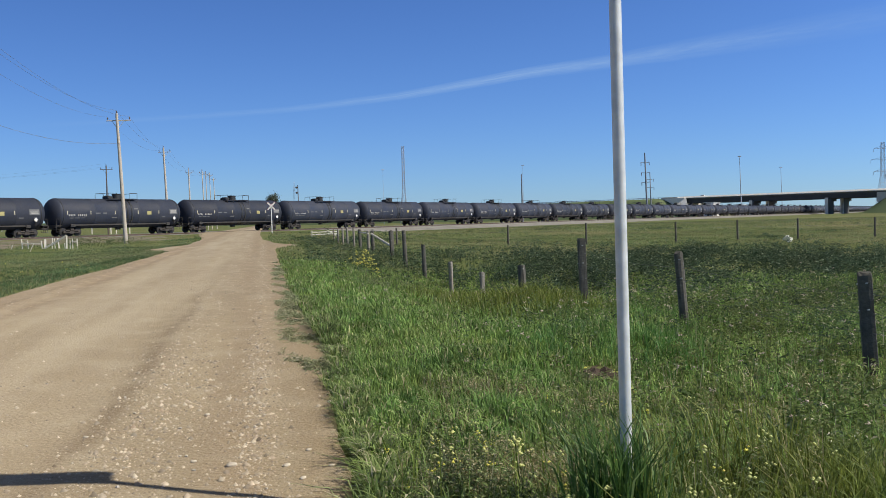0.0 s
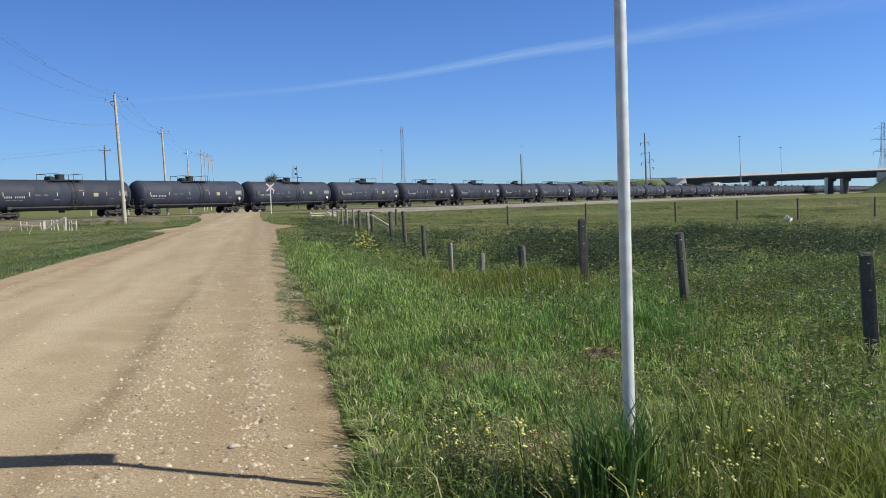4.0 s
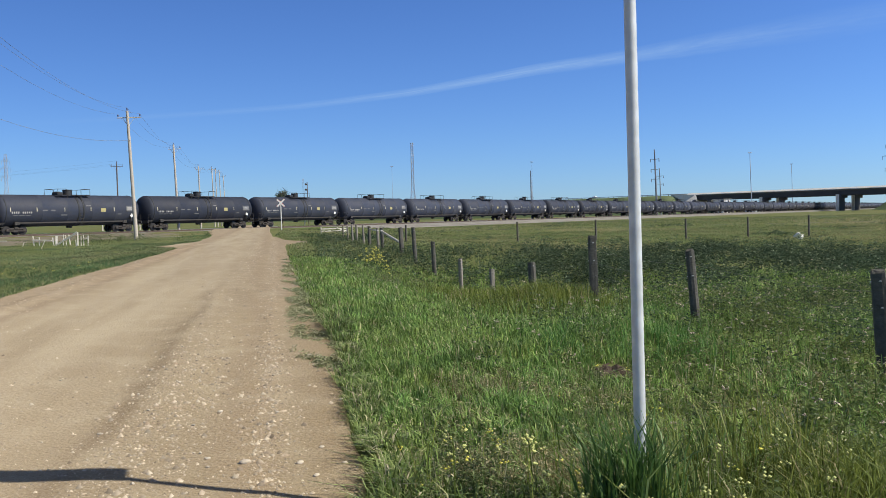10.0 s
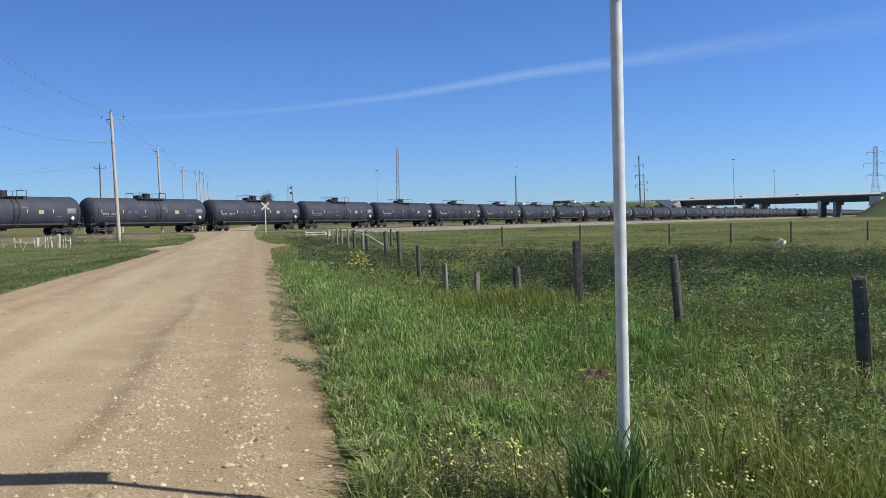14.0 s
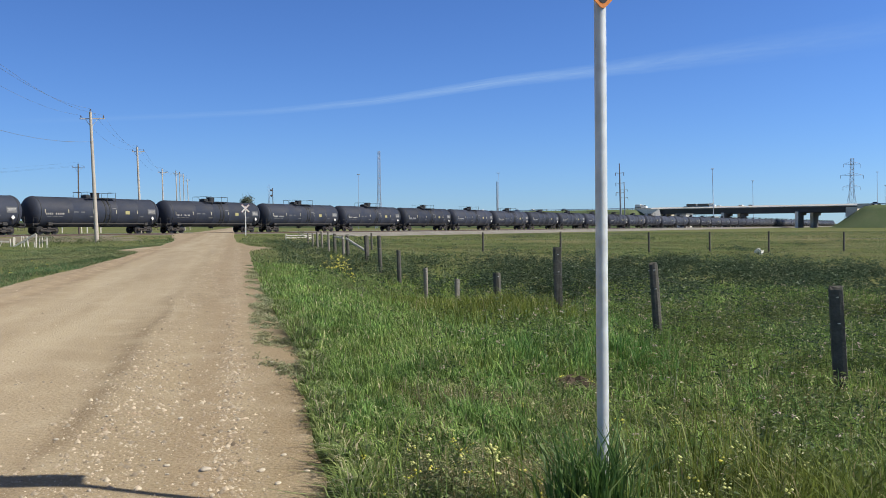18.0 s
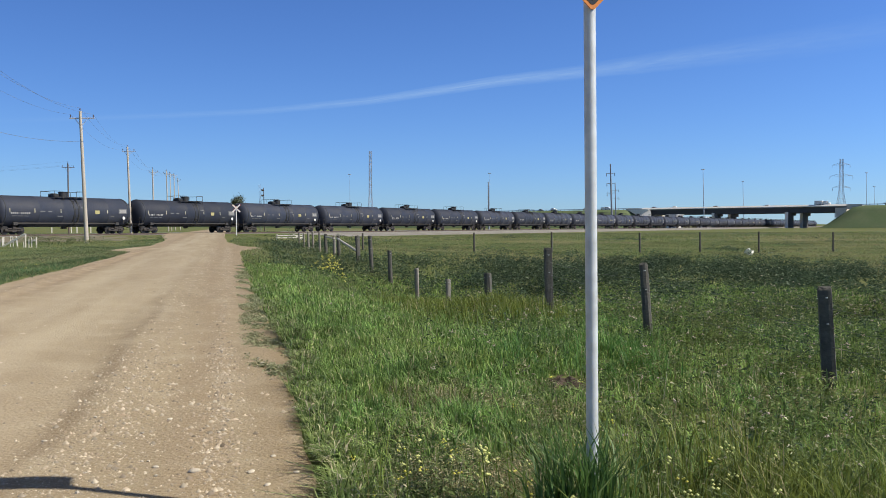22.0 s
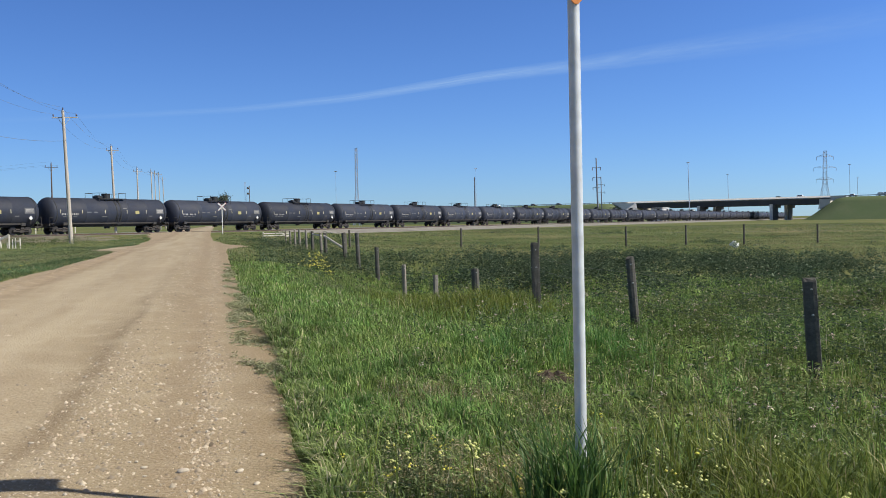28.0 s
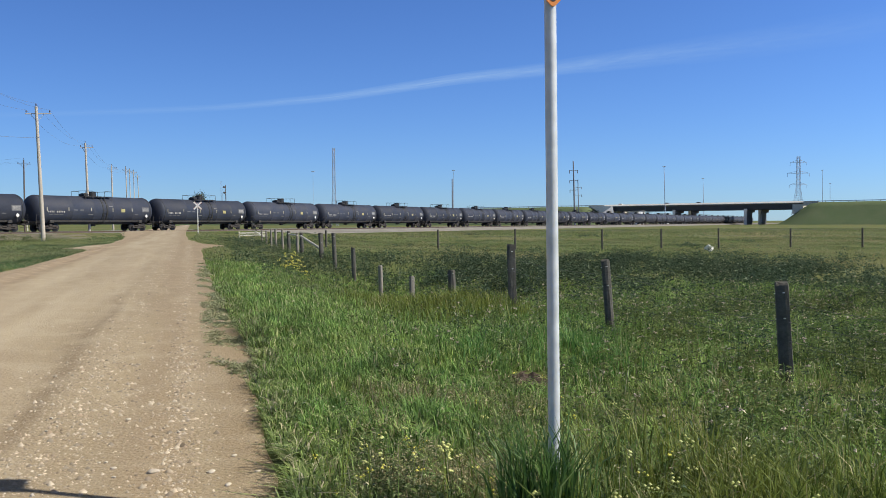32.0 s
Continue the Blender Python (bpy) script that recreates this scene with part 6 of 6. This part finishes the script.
    cream = patch_at([(1.1, 4.6, 0.5, 0.5, 0.8), (1.3, 4.0, 0.5, 0.3, 1.0), (0.7, 3.75, 0.35, 0.25, 0.8), (0.15, 4.75, 0.55, 0.40, 1.0), (0.9, 6.6, 0.8, 0.8, 0.3)])
    weeds("mustard_stems", 2800, (1.0, 6.0, 0.7, 6.0), 0.30, 0.026, 8, M_CLOVER, "thin flowering stems in the tall grass", 24, cream, 0.06, M_CREAM, "cream_flowers", "pale yellow flower clusters", 0.019, 0.22, 5)
    clump = patch_at([(-3.72, 25.4, 0.42, 0.45, 1.0)])
    weeds("yellow_clump_stems", 2200, (21.0, 30.0, 0.9, 5.0), 0.75, 0.05, 10, M_DITCH, "tall leafy stems of a yellow flowering clump", 25, clump, 0.12)
    rng = np.random.default_rng(43)
    hx, hy = rng.normal(-3.70, 0.24, 64), rng.normal(25.4, 0.25, 64)
    rise = rng.uniform(0.45, 1.0, 64) * np.exp(-0.8 * ((hx + 3.80) / 0.5) ** 2)
    flower_heads("yellow_flower_clump", hx, hy, ground_z(hx, hy) + 0.18 + 0.88 * rise, 0.030, M_YELLOW, "bright yellow flower clump beside the road", rng, 3)
    dock = patch_at([(-3.15, 24.0, 0.22, 0.35, 1.0)])
    weeds("rusty_dock", 260, (22.0, 26.0, 0.6, 6.0), 0.6, 0.05, 14, M_RUST, "rust-brown seeding dock plant beside the flower clump", 28, dock, 0.08)
    few = lambda x, y, s, v: np.full_like(x, 0.5)
    weeds("far_verge_flowers", 260, (13.0, 40.0, -22.0, -5.3), 0.26, 0.03, 8, M_SAGE, "scattered flowering stems on the far verge", 29, few, 0.07, M_YELLOW, "far_yellow_flowers", "scattered small yellow flowers on the far verge", 0.024, 0.4, 4)
    low = lambda x, y, s, v: np.where((v < 1.2) & (v > 0), 1.0, 0.25)
    weeds("road_edge_weeds", 2600, (6.5, 40.0, 0.20, 1.6), 0.09, 0.03, 12, M_GRASS_DUSTY, "low dusty weeds creeping over the road edge", 26, low, 0.10)
    creep = lambda x, y, s, v: np.clip(1.5 * np.sin(s * 1.7) * np.sin(v * 7 + s * 1.1) + 0.40 + 0.5 * np.exp(-((s - 12.5) / 3.0) ** 2), 0, 1) * smooth(0.08, 0.5, v) * np.where(s < 8.8, 0.15, 1)
    weeds("creeping_weeds", 18000, (7.5, 32.0, 0.0, 0.85), 0.070, 0.034, 12, M_DUSTY, "dusty low weeds creeping over the gravel edge", 35, creep, 0.07, free=True, clump=0.07)
    grown = lambda x, y, s, v: np.clip(0.55 + 0.6 * np.sin(x * 0.9 + np.sin(y * 0.4)) * np.sin(y * 0.35 + x), 0, 1) * smooth(1.6, 2.8, v) * smooth(18, 24, s)
    weeds("ditch_weeds", 9000, (18.0, 58.0, 1.5, 7.5), 0.30, 0.055, 12, M_DITCH, "grey-green leafy weeds along the ditch and the fence", 42, grown, 0.14, clump=0.22, per_clump=12)
    spots = lambda x, y, s, v: np.clip(np.sin(x * 0.31 + 2 * np.sin(y * 0.11)) * np.sin(y * 0.23 + 1.3 * np.sin(x * 0.17)) - 0.35, 0, 1)
    weeds("field_clumps", 5200, (36.0, 120.0, 3.0, 75.0), 0.42, 0.11, 20, M_WEED, "scattered dark leafy clumps in the field grass", 41, spots, 0.35, clump=0.7, per_clump=12)
    bush = patch_at([(-10.6, 53.0, 1.0, 1.3, 1.0), (-8.9, 48.5, 0.9, 1.2, 0.6), (-5.2, 41.5, 0.6, 1.2, 0.4)])
    weeds("fence_bushes", 900, (40.0, 60.0, 0.5, 6.0), 1.05, 0.10, 40, M_WEED_GREY, "grey-green bushes beside the fence and the gate", 40, bush, 0.32, clump=0.35)
    low_bush = patch_at([(-31.0, 57.2, 3.0, 0.8, 0.5), (-24.0, 59.0, 2.0, 1.0, 0.4), (-31.5, 66.0, 2.0, 2.0, 0.8), (-24.0, 70.0, 3.0, 2.5, 0.7), (-20.5, 62.0, 1.5, 1.5, 0.5), (-36.0, 74.0, 4.0, 2.0, 0.5)])
    weeds("verge_bushes", 2400, (50.0, 85.0, -25.0, -5.0), 0.55, 0.09, 34, M_GRASS_VERGE, "low leafy bushes by the utility pole", 27, low_bush, 0.30, clump=0.45)


def build_stones():
    rng = np.random.default_rng(5)
    # loose gravel, thickest along the right wheel track
    n = 76000
    s = np.where(rng.random(n) < 0.5, rng.uniform(-14, 10, n), -1.0 + 58.0 * rng.random(n) ** 2.0) + rng.normal(0, 1.5, n)
    mode = rng.random(n)
    v = np.where(mode < 0.40, rng.normal(-0.88, 0.26, n), np.where(mode < 0.68, rng.normal(-0.08, 0.11, n), np.where(mode < 0.76, rng.normal(-4.7, 0.14, n), rng.uniform(-5.0, 0.5, n))))
    x = s * ROAD.x + v * ROAD_R.x
    y = s * ROAD.y + v * ROAD_R.y
    ok = (v > -5.0) & (v < 0.55)
    x, y = x[ok], y[ok]
    n = len(x)
    r = np.clip(0.0049 * np.exp(rng.normal(0, 0.66, n)), 0.002, 0.027)
    O = np.array([(1, 0, 0), (0.3, 0.9, 0), (-0.8, 0.6, 0.1), (-0.7, -0.7, 0), (0.4, -0.9, 0.1), (0.1, 0, 0.75)], np.float32)
    F = np.array([(0, 1, 5), (1, 2, 5), (2, 3, 5), (3, 4, 5), (4, 0, 5)])
    a = rng.uniform(0, 2 * np.pi, n)
    sx, sy, sz = r * rng.uniform(0.8, 1.4, n), r * rng.uniform(0.7, 1.0, n), r * rng.uniform(0.8, 1.5, n)
    Vx = O[None, :, 0] * sx[:, None]
    Vy = O[None, :, 1] * sy[:, None]
    ca, sa = np.cos(a)[:, None], np.sin(a)[:, None]
    V = np.stack([x[:, None] + Vx * ca - Vy * sa, y[:, None] + Vx * sa + Vy * ca, road_z(x, y)[:, None] - 0.001 + O[None, :, 2] * sz[:, None]], -1)
    T = (np.arange(n)[:, None, None] * 6 + F).reshape(-1, 3)
    tagged(tri_mesh("loose_gravel", V.reshape(-1, 3), T, M_PEBBLE), "loose pale gravel scattered over the road", "gravel", kind="stuff")
    for x, y, r in ((-1.63, 5.22, 0.026), (-1.28, 5.23, 0.020), (-1.12, 4.98, 0.017), (-1.22, 5.6, 0.016), (-1.9, 5.3, 0.015), (-1.36, 7.1, 0.018), (-2.9, 5.9, 0.014), (-1.0, 5.25, 0.014), (-2.25, 6.6, 0.017)):
        bm = bmesh.new()
        bmesh.ops.create_icosphere(bm, subdivisions=2, radius=1.0)
        for v in bm.verts:
            k = 1 + 0.18 * noise.noise(v.co * 1.6 + Vector((x * 9, y * 7, 0)))
            v.co = Vector((v.co.x * 1.5 * r * k, v.co.y * 0.95 * r * k, v.co.z * 0.6 * r * k))
        for f in bm.faces:
            f.smooth = True
        ob = part("stone", bm, M_STONE)
        ob.matrix_basis = pose(x, y, float(road_z(x, y)) + r * 0.3, 0, 0, 15 + 60 * (x % 1))
        tagged(ob, "pale rounded stone lying on the gravel road", "stone", "larger stones on the road")
    rnd = random.Random(12)
    protos = []
    for k in range(46):
        s, r = rnd.uniform(4.9, 11.0), rnd.uniform(0.009, 0.015)
        v = rnd.choice((rnd.gauss(-0.9, 0.22), rnd.gauss(-0.08, 0.1), rnd.uniform(-3.6, 0.4)))
        x, y = sv(s, v)
        if k < 5:
            bm = bmesh.new()
            bmesh.ops.create_icosphere(bm, subdivisions=1, radius=1.0)
            for q in bm.verts:
                q.co = Vector((q.co.x * rnd.uniform(1.0, 1.6), q.co.y * rnd.uniform(0.75, 1.1), q.co.z * rnd.uniform(0.6, 0.85)))
            ob = part("stone", bm, M_STONE)
            protos.append(ob)
        else:
            ob = new("stone", rnd.choice(protos).data)
        ob.matrix_basis = pose(x, y, float(road_z(x, y)) + r * 0.35, 0, 0, rnd.uniform(0, 360)) @ Matrix.Diagonal((r, r, r, 1))
        tagged(ob, "small angular pale stone on the gravel road", "stone", "larger stones on the road")
    # worn hollow of bare soil in the grass
    m = 16
    verts, faces = [], []
    for i in range(m + 1):
        for j in range(m + 1):
            px, py = 1.08 + 0.42 * (i / m * 2 - 1), 8.3 + 0.70 * (j / m * 2 - 1)
            q = ((px - 1.08) / 0.42) ** 2 + ((py - 8.3) / 0.70) ** 2
            verts.append((px, py, gz(px, py) + 0.020 - 0.09 * q + 0.05 * noise.noise(Vector((px * 9, py * 9, 0))) + 0.03 * noise.noise(Vector((px * 25, py * 25, 3)))))
    for i in range(m):
        for j in range(m):
            k = i * (m + 1) + j
            faces.append((k, k + m + 1, k + m + 2, k + 1))
    tagged(stuff("bare_patch", verts, faces, M_SOIL), "patch of bare brown soil in the grass", "soil", kind="structure")
    # pale litter in the field, and a lump standing in for a pale flower near the sign
    bm = bmesh.new()
    for k in range(5):
        m = pose(0.09 * math.cos(k * 2.1), 0.08 * math.sin(k * 2.1), 0.14 + 0.06 * (k % 3), 20 * k, 31 * k, 50 * k) @ Matrix.Diagonal((0.17 - 0.012 * k, 0.14, 0.12, 1))
        bmesh.ops.create_icosphere(bm, subdivisions=2, radius=1.0, matrix=m)
    for v in bm.verts:
        v.co += Vector((noise.noise(v.co * 6), noise.noise(v.co * 6 + Vector((5, 0, 0))), noise.noise(v.co * 6 + Vector((0, 5, 0))))) * 0.09
    ob = part("crumpled_bag", bm, material("white_plastic", (0.90, 0.88, 0.80), 0.5, second=(0.84, 0.82, 0.75)))
    ob.matrix_basis = pose(15.4, 45.0, gz(15.4, 45.0) + 0.22)
    tagged(ob, "crumpled white plastic bag lying in the field", "litter")
    bm = bmesh.new()
    bmesh.ops.create_icosphere(bm, subdivisions=2, radius=0.10)
    for v in bm.verts:
        v.co = v.co * (1 + 0.6 * noise.noise(v.co * 14))
        v.co.z *= 0.7
    ob = part("pale_rock", bm, M_STONE)
    ob.matrix_basis = pose(3.66, 22.0, gz(3.66, 22.0) + 0.14)
    tagged(ob, "pale lump standing in for a flower in the grass", "rock")


def build_tree(x, y, h, w):
    z = gz(x, y)
    rnd = random.Random(3)
    t = thing("tree", pose(x, y, z), "small dark green tree with a loose crown beyond the train", "tree")
    bm = bmesh.new()
    bar(bm, (0, 0, -0.2), (0.1, 0, h * 0.45), 0.28, 0.18, seg=8)
    tips = []
    for i in range(9):
        a = i * 2.4
        b = Vector((w * 0.33 * math.cos(a) * rnd.uniform(0.5, 1.1), w * 0.33 * math.sin(a), h * rnd.uniform(0.55, 0.86)))
        bar(bm, (0.1, 0, h * rnd.uniform(0.25, 0.45)), b, 0.10, 0.04, seg=6)
        tips.append(b)
    part("trunk", bm, M_BARK, t)
    rng = np.random.default_rng(8)
    n = 5200
    c = np.array([tips[k] for k in rng.integers(0, len(tips), n)]) + rng.normal(0, 1, (n, 3)) * (w * 0.14, w * 0.14, h * 0.065)
    d = rng.normal(0, 1, (n, 2, 3))
    d /= np.linalg.norm(d, axis=2, keepdims=True)
    L = 0.22
    V = np.stack([c - d[:, 0] * L, c + d[:, 1] * L * 0.6, c + d[:, 0] * L, c - d[:, 1] * L * 0.6], 1)
    i = np.arange(n)[:, None] * 4
    crown = tri_mesh("crown", V.reshape(-1, 3), np.concatenate([i + [0, 1, 2], i + [0, 2, 3]]), M_LEAF)
    crown.parent = t


def build_cloud():
    """A long thin streak of ice cloud high in the sky."""
    pts = [(-30.0, 6.2, 0.2), (-22.7, 6.8, 0.22), (-13.1, 7.55, 0.25), (-6.1, 8.33, 0.32), (2.6, 9.6, 0.42), (8.3, 10.1, 0.52), (15.5, 10.75, 0.8), (22.2, 11.2, 1.0), (34.0, 12.0, 1.2)]
    az = [p[0] for p in pts]
    verts, uv, faces = [], [], []
    n, R = 80, 4300
    for i in range(n + 1):
        a = az[0] + (az[-1] - az[0]) * i / n
        e = float(np.interp(a, az, [p[1] for p in pts]))
        w = float(np.interp(a, az, [p[2] for p in pts]))
        for k in (-1, 0, 1):
            h, q = radians(a), radians(e + k * w * 0.95)
            verts.append((R * math.sin(h) * math.cos(q), R * math.cos(h) * math.cos(q), R * math.sin(q)))
            uv.append((i / n, k))
    for i in range(n):
        for k in range(2):
            b = i * 3 + k
            faces.append((b, b + 1, b + 4, b + 3))
    ob = stuff("cirrus_cloud", verts, faces, M_CLOUD, uv)
    tagged(ob, "long thin white streak of cirrus cloud", "cloud", kind="structure")


# Vehicles
def build_car(name, body, label, category="car", size=(4.7, 1.85, 1.5), tall=False):
    L, W, H = size
    mb = material(name + "_paint", body, 0.3, second=tuple(c * 0.8 for c in body))
    v = thing(name, Matrix(), label, category, "highway vehicles")
    bm = bmesh.new()
    box(bm, 0, 0, H * 0.42, L, W, H * 0.46, 0.12)
    part("car_body", bm, mb, v)
    bm = bmesh.new()
    x0, x1 = (-0.46, 0.18) if tall else (-0.36, 0.20)
    r = bmesh.ops.create_cube(bm, size=1)
    for q in r["verts"]:
        f = 1.0 if q.co.z < 0 else 0.78
        q.co = Vector(((x0 + x1) / 2 * L + q.co.x * (x1 - x0) * L * f, q.co.y * W * (0.94 if q.co.z < 0 else 0.8), H * 0.82 + q.co.z * H * 0.36))
    part("cabin", bm, mb, v)
    for side in (-1, 1):
        for k in (0.28, 0.72):
            bm = bmesh.new()
            box(bm, 0, 0, 0, (x1 - x0) * L * 0.34, 0.03, H * 0.20, 0.01)
            part("side_window", bm, M_GLASS, v).matrix_basis = pose((x0 + (x1 - x0) * k) * L, side * W * 0.44, H * 0.80, side * 10)
    bm = bmesh.new()
    box(bm, (x0 + x1) / 2 * L, 0, H * 0.97, (x1 - x0) * L * 0.80, W * 0.82, 0.24, 0.05)
    part("roof", bm, mb, v)
    wheels(v, [(-0.3 * L, W), (0.31 * L, W)], 0.33)
    return v


def wheels(v, axles, r):
    proto = None
    for x, W in axles:
        for s in (-1, 1):
            m = pose(x, s * (W / 2 - 0.12), r)
            if proto is None:
                bm = bmesh.new()
                bar(bm, (0, -0.12, 0), (0, 0.12, 0), r, seg=14)
                proto = part("wheel", bm, M_TYRE, v)
                proto.matrix_basis = m
            else:
                share("wheel", proto, m, v)


def build_truck(name, cab, box_colour, label, flat=False, length=16.0, tall=2.4):
    v = thing(name, Matrix(), label, "truck", "highway vehicles")
    mc = material(name + "_paint", cab, 0.35)
    mb = material(name + "_body", box_colour, 0.5)
    bm = bmesh.new()
    box(bm, length / 2 - 1.3, 0, 1.75, 2.4, 2.4, 2.4, 0.15)
    box(bm, length / 2 + 0.5, 0, 1.3, 1.8, 2.1, 1.4, 0.2)
    part("cab", bm, mc, v)
    bm = bmesh.new()
    box(bm, length / 2 - 0.25, 0, 2.35, 0.5, 2.1, 0.8, 0.05)
    part("windscreen", bm, M_GLASS, v)
    bm = bmesh.new()
    box(bm, -1.6, 0, 1.15, length - 2.2, 2.3, 0.25, 0.03)
    part("chassis", bm, M_UNDER, v)
    if flat:
        for x0, x1 in ((-length / 2 + 1.0, -1.8), (-0.8, length / 2 - 3.2)):
            bm = bmesh.new()
            box(bm, (x0 + x1) / 2, 0, 1.28 + 0.75, x1 - x0, 2.3, 1.5, 0.2)
            part("load", bm, mb, v)
    else:
        bm = bmesh.new()
        box(bm, -1.6, 0, 1.28 + tall / 2, length - 2.4, 2.5, tall, 0.06)
        part("cargo_box", bm, mb, v)
    wheels(v, [(length / 2 + 0.4, 2.4), (length / 2 - 2.6, 2.4), (-length / 2 + 1.2, 2.4), (-length / 2 + 2.4, 2.4)], 0.5)
    return v


MOVERS = []


def build_traffic():
    white, dark, silver, red = (0.88, 0.88, 0.87), (0.12, 0.12, 0.14), (0.62, 0.63, 0.65), (0.30, 0.05, 0.04)
    protos = {
        "white_car": build_car("white_car", white, "white car driving over the overpass"),
        "dark_car": build_car("dark_car", dark, "dark car driving over the overpass"),
        "silver_van": build_car("silver_van", silver, "silver van driving over the overpass", "van", (5.4, 2.0, 2.0), True),
        "white_van": build_car("white_van", white, "white sport utility car driving over the overpass", "car", (5.0, 1.95, 1.9), True),
        "box_truck": build_truck("box_truck", white, (0.80, 0.80, 0.78), "white box truck driving over the overpass", length=6.6, tall=1.9),
        "flatbed_truck": build_truck("flatbed_truck", white, (0.16, 0.15, 0.14), "long flatbed truck with dark loads on the overpass", flat=True, length=19.0),
    }
    used = set()
    # kind, a time, the place along the overpass then, lane
    rows = [("white_car", 3.0, 104.0, 0), ("dark_car", 14.0, 7.8, 0), ("white_car", 14.0, 41.8, 0), ("white_car", 14.0, 75.1, 1), ("box_truck", 19.5, 31.0, 0),
            ("flatbed_truck", 19.5, 73.5, 0), ("dark_car", 19.0, 90.7, 1), ("white_car", 20.0, 101.0, 1), ("white_car", 20.0, 117.0, 0), ("dark_car", 22.0, 43.0, 1), ("white_car", 21.0, 44.9, 1),
            ("dark_car", 23.0, 32.7, 0), ("white_car", 23.0, 47.8, 0), ("silver_van", 23.0, -2.8, 0), ("dark_car", 28.0, 91.7, 1), ("white_van", 28.0, 106.0, 0), ("white_car", 28.0, 134.0, 0),
            ("white_van", 28.0, 149.0, 0), ("dark_car", 32.0, 38.0, 0), ("dark_car", 32.0, 58.0, 1), ("white_car", 32.0, 5.0, 0)]
    for i, (kind, t0, a0, lane) in enumerate(rows):
        ob = protos[kind] if kind not in used else copy_thing(protos[kind], Matrix())
        used.add(kind)
        keys = []
        for t in range(0, 33, 2):
            a = a0 + 31.0 * (t - t0)
            a = max(min(a, 520.0 - 8 * i), -1150.0 - 6 * i)
            x, y = br(a, -2.6 - 3.4 * lane)
            keys.append((float(t), pose(x, y, 12.5, 0, 0, math.degrees(math.atan2(BR.y, BR.x)))))
        MOVERS.append((ob, keys))


def build_sheds():
    """Pale buildings beyond the railway, their roofs just above the train."""
    for x, y, L, top, yaw in ((98.5, 385.0, 4.2, 7.0, 32), (141.5, 490.0, 3.4, 7.0, 32), (192.0, 610.0, 4.5, 7.6, 32)):
        z = gz(x, y)
        t = thing("white_shed", pose(x, y, z, 0, 0, yaw), "low white metal shed beyond the railway", "shed", "white sheds")
        h = top - z
        bm = bmesh.new()
        box(bm, 0, 0, h / 2 - 0.3, L, 6.0, h - 0.6, 0.03)
        part("wall", bm, M_WHITE, t)
        bm = bmesh.new()
        box(bm, 0, 0, h - 0.3, L + 0.5, 6.5, 0.18, 0.03)
        part("roof", bm, M_WHITE, t)
        bm = bmesh.new()
        box(bm, L * 0.25, -3.0, h - 1.3, 0.9, 0.08, 0.8)
        part("window", bm, M_GLASS, t)


# Everything, the largest first
build_ground()
build_road()
build_side_path("side_path", [(53 + 0.12 * q, -5 - q) for q in range(-1, 5, 2)], 4.4, "dirt approach leading off the gravel road")
build_track()
build_bank("embankment_left", -15.0, -1300.0, "grassy highway embankment beyond the railway")
build_bank("embankment_right", BR_L + 9, BR_L + 480.0, "grassy highway embankment beyond the railway")
build_overpass()
build_guard_rail(-18, -300)
build_guard_rail(BR_L + 14, BR_L + 90)
build_train()
build_poles()
build_masts()
build_crossbuck(-25.9, 100.0, 4.35)
build_signal(-41.1, 182.0, 9.9)
build_tree(-85.0, 330.0, 13.4, 5.2)
build_cloud()
build_sheds()
build_traffic()
build_sign()
build_near_fence()
build_gate(-18.6, 88.0, 38, 3.0, 0.62, "pale wooden gate with sagging boards near the railway")
build_bare_ground()
build_corral()
build_field_fence()
build_stones()
build_plants()


def motions():
    for j, car in TRAIN:
        walk(car, [(t, car_pose(j, t)) for t in range(0, 33, 2)])
    for ob, rows in MOVERS:
        walk(ob, rows)


motions()
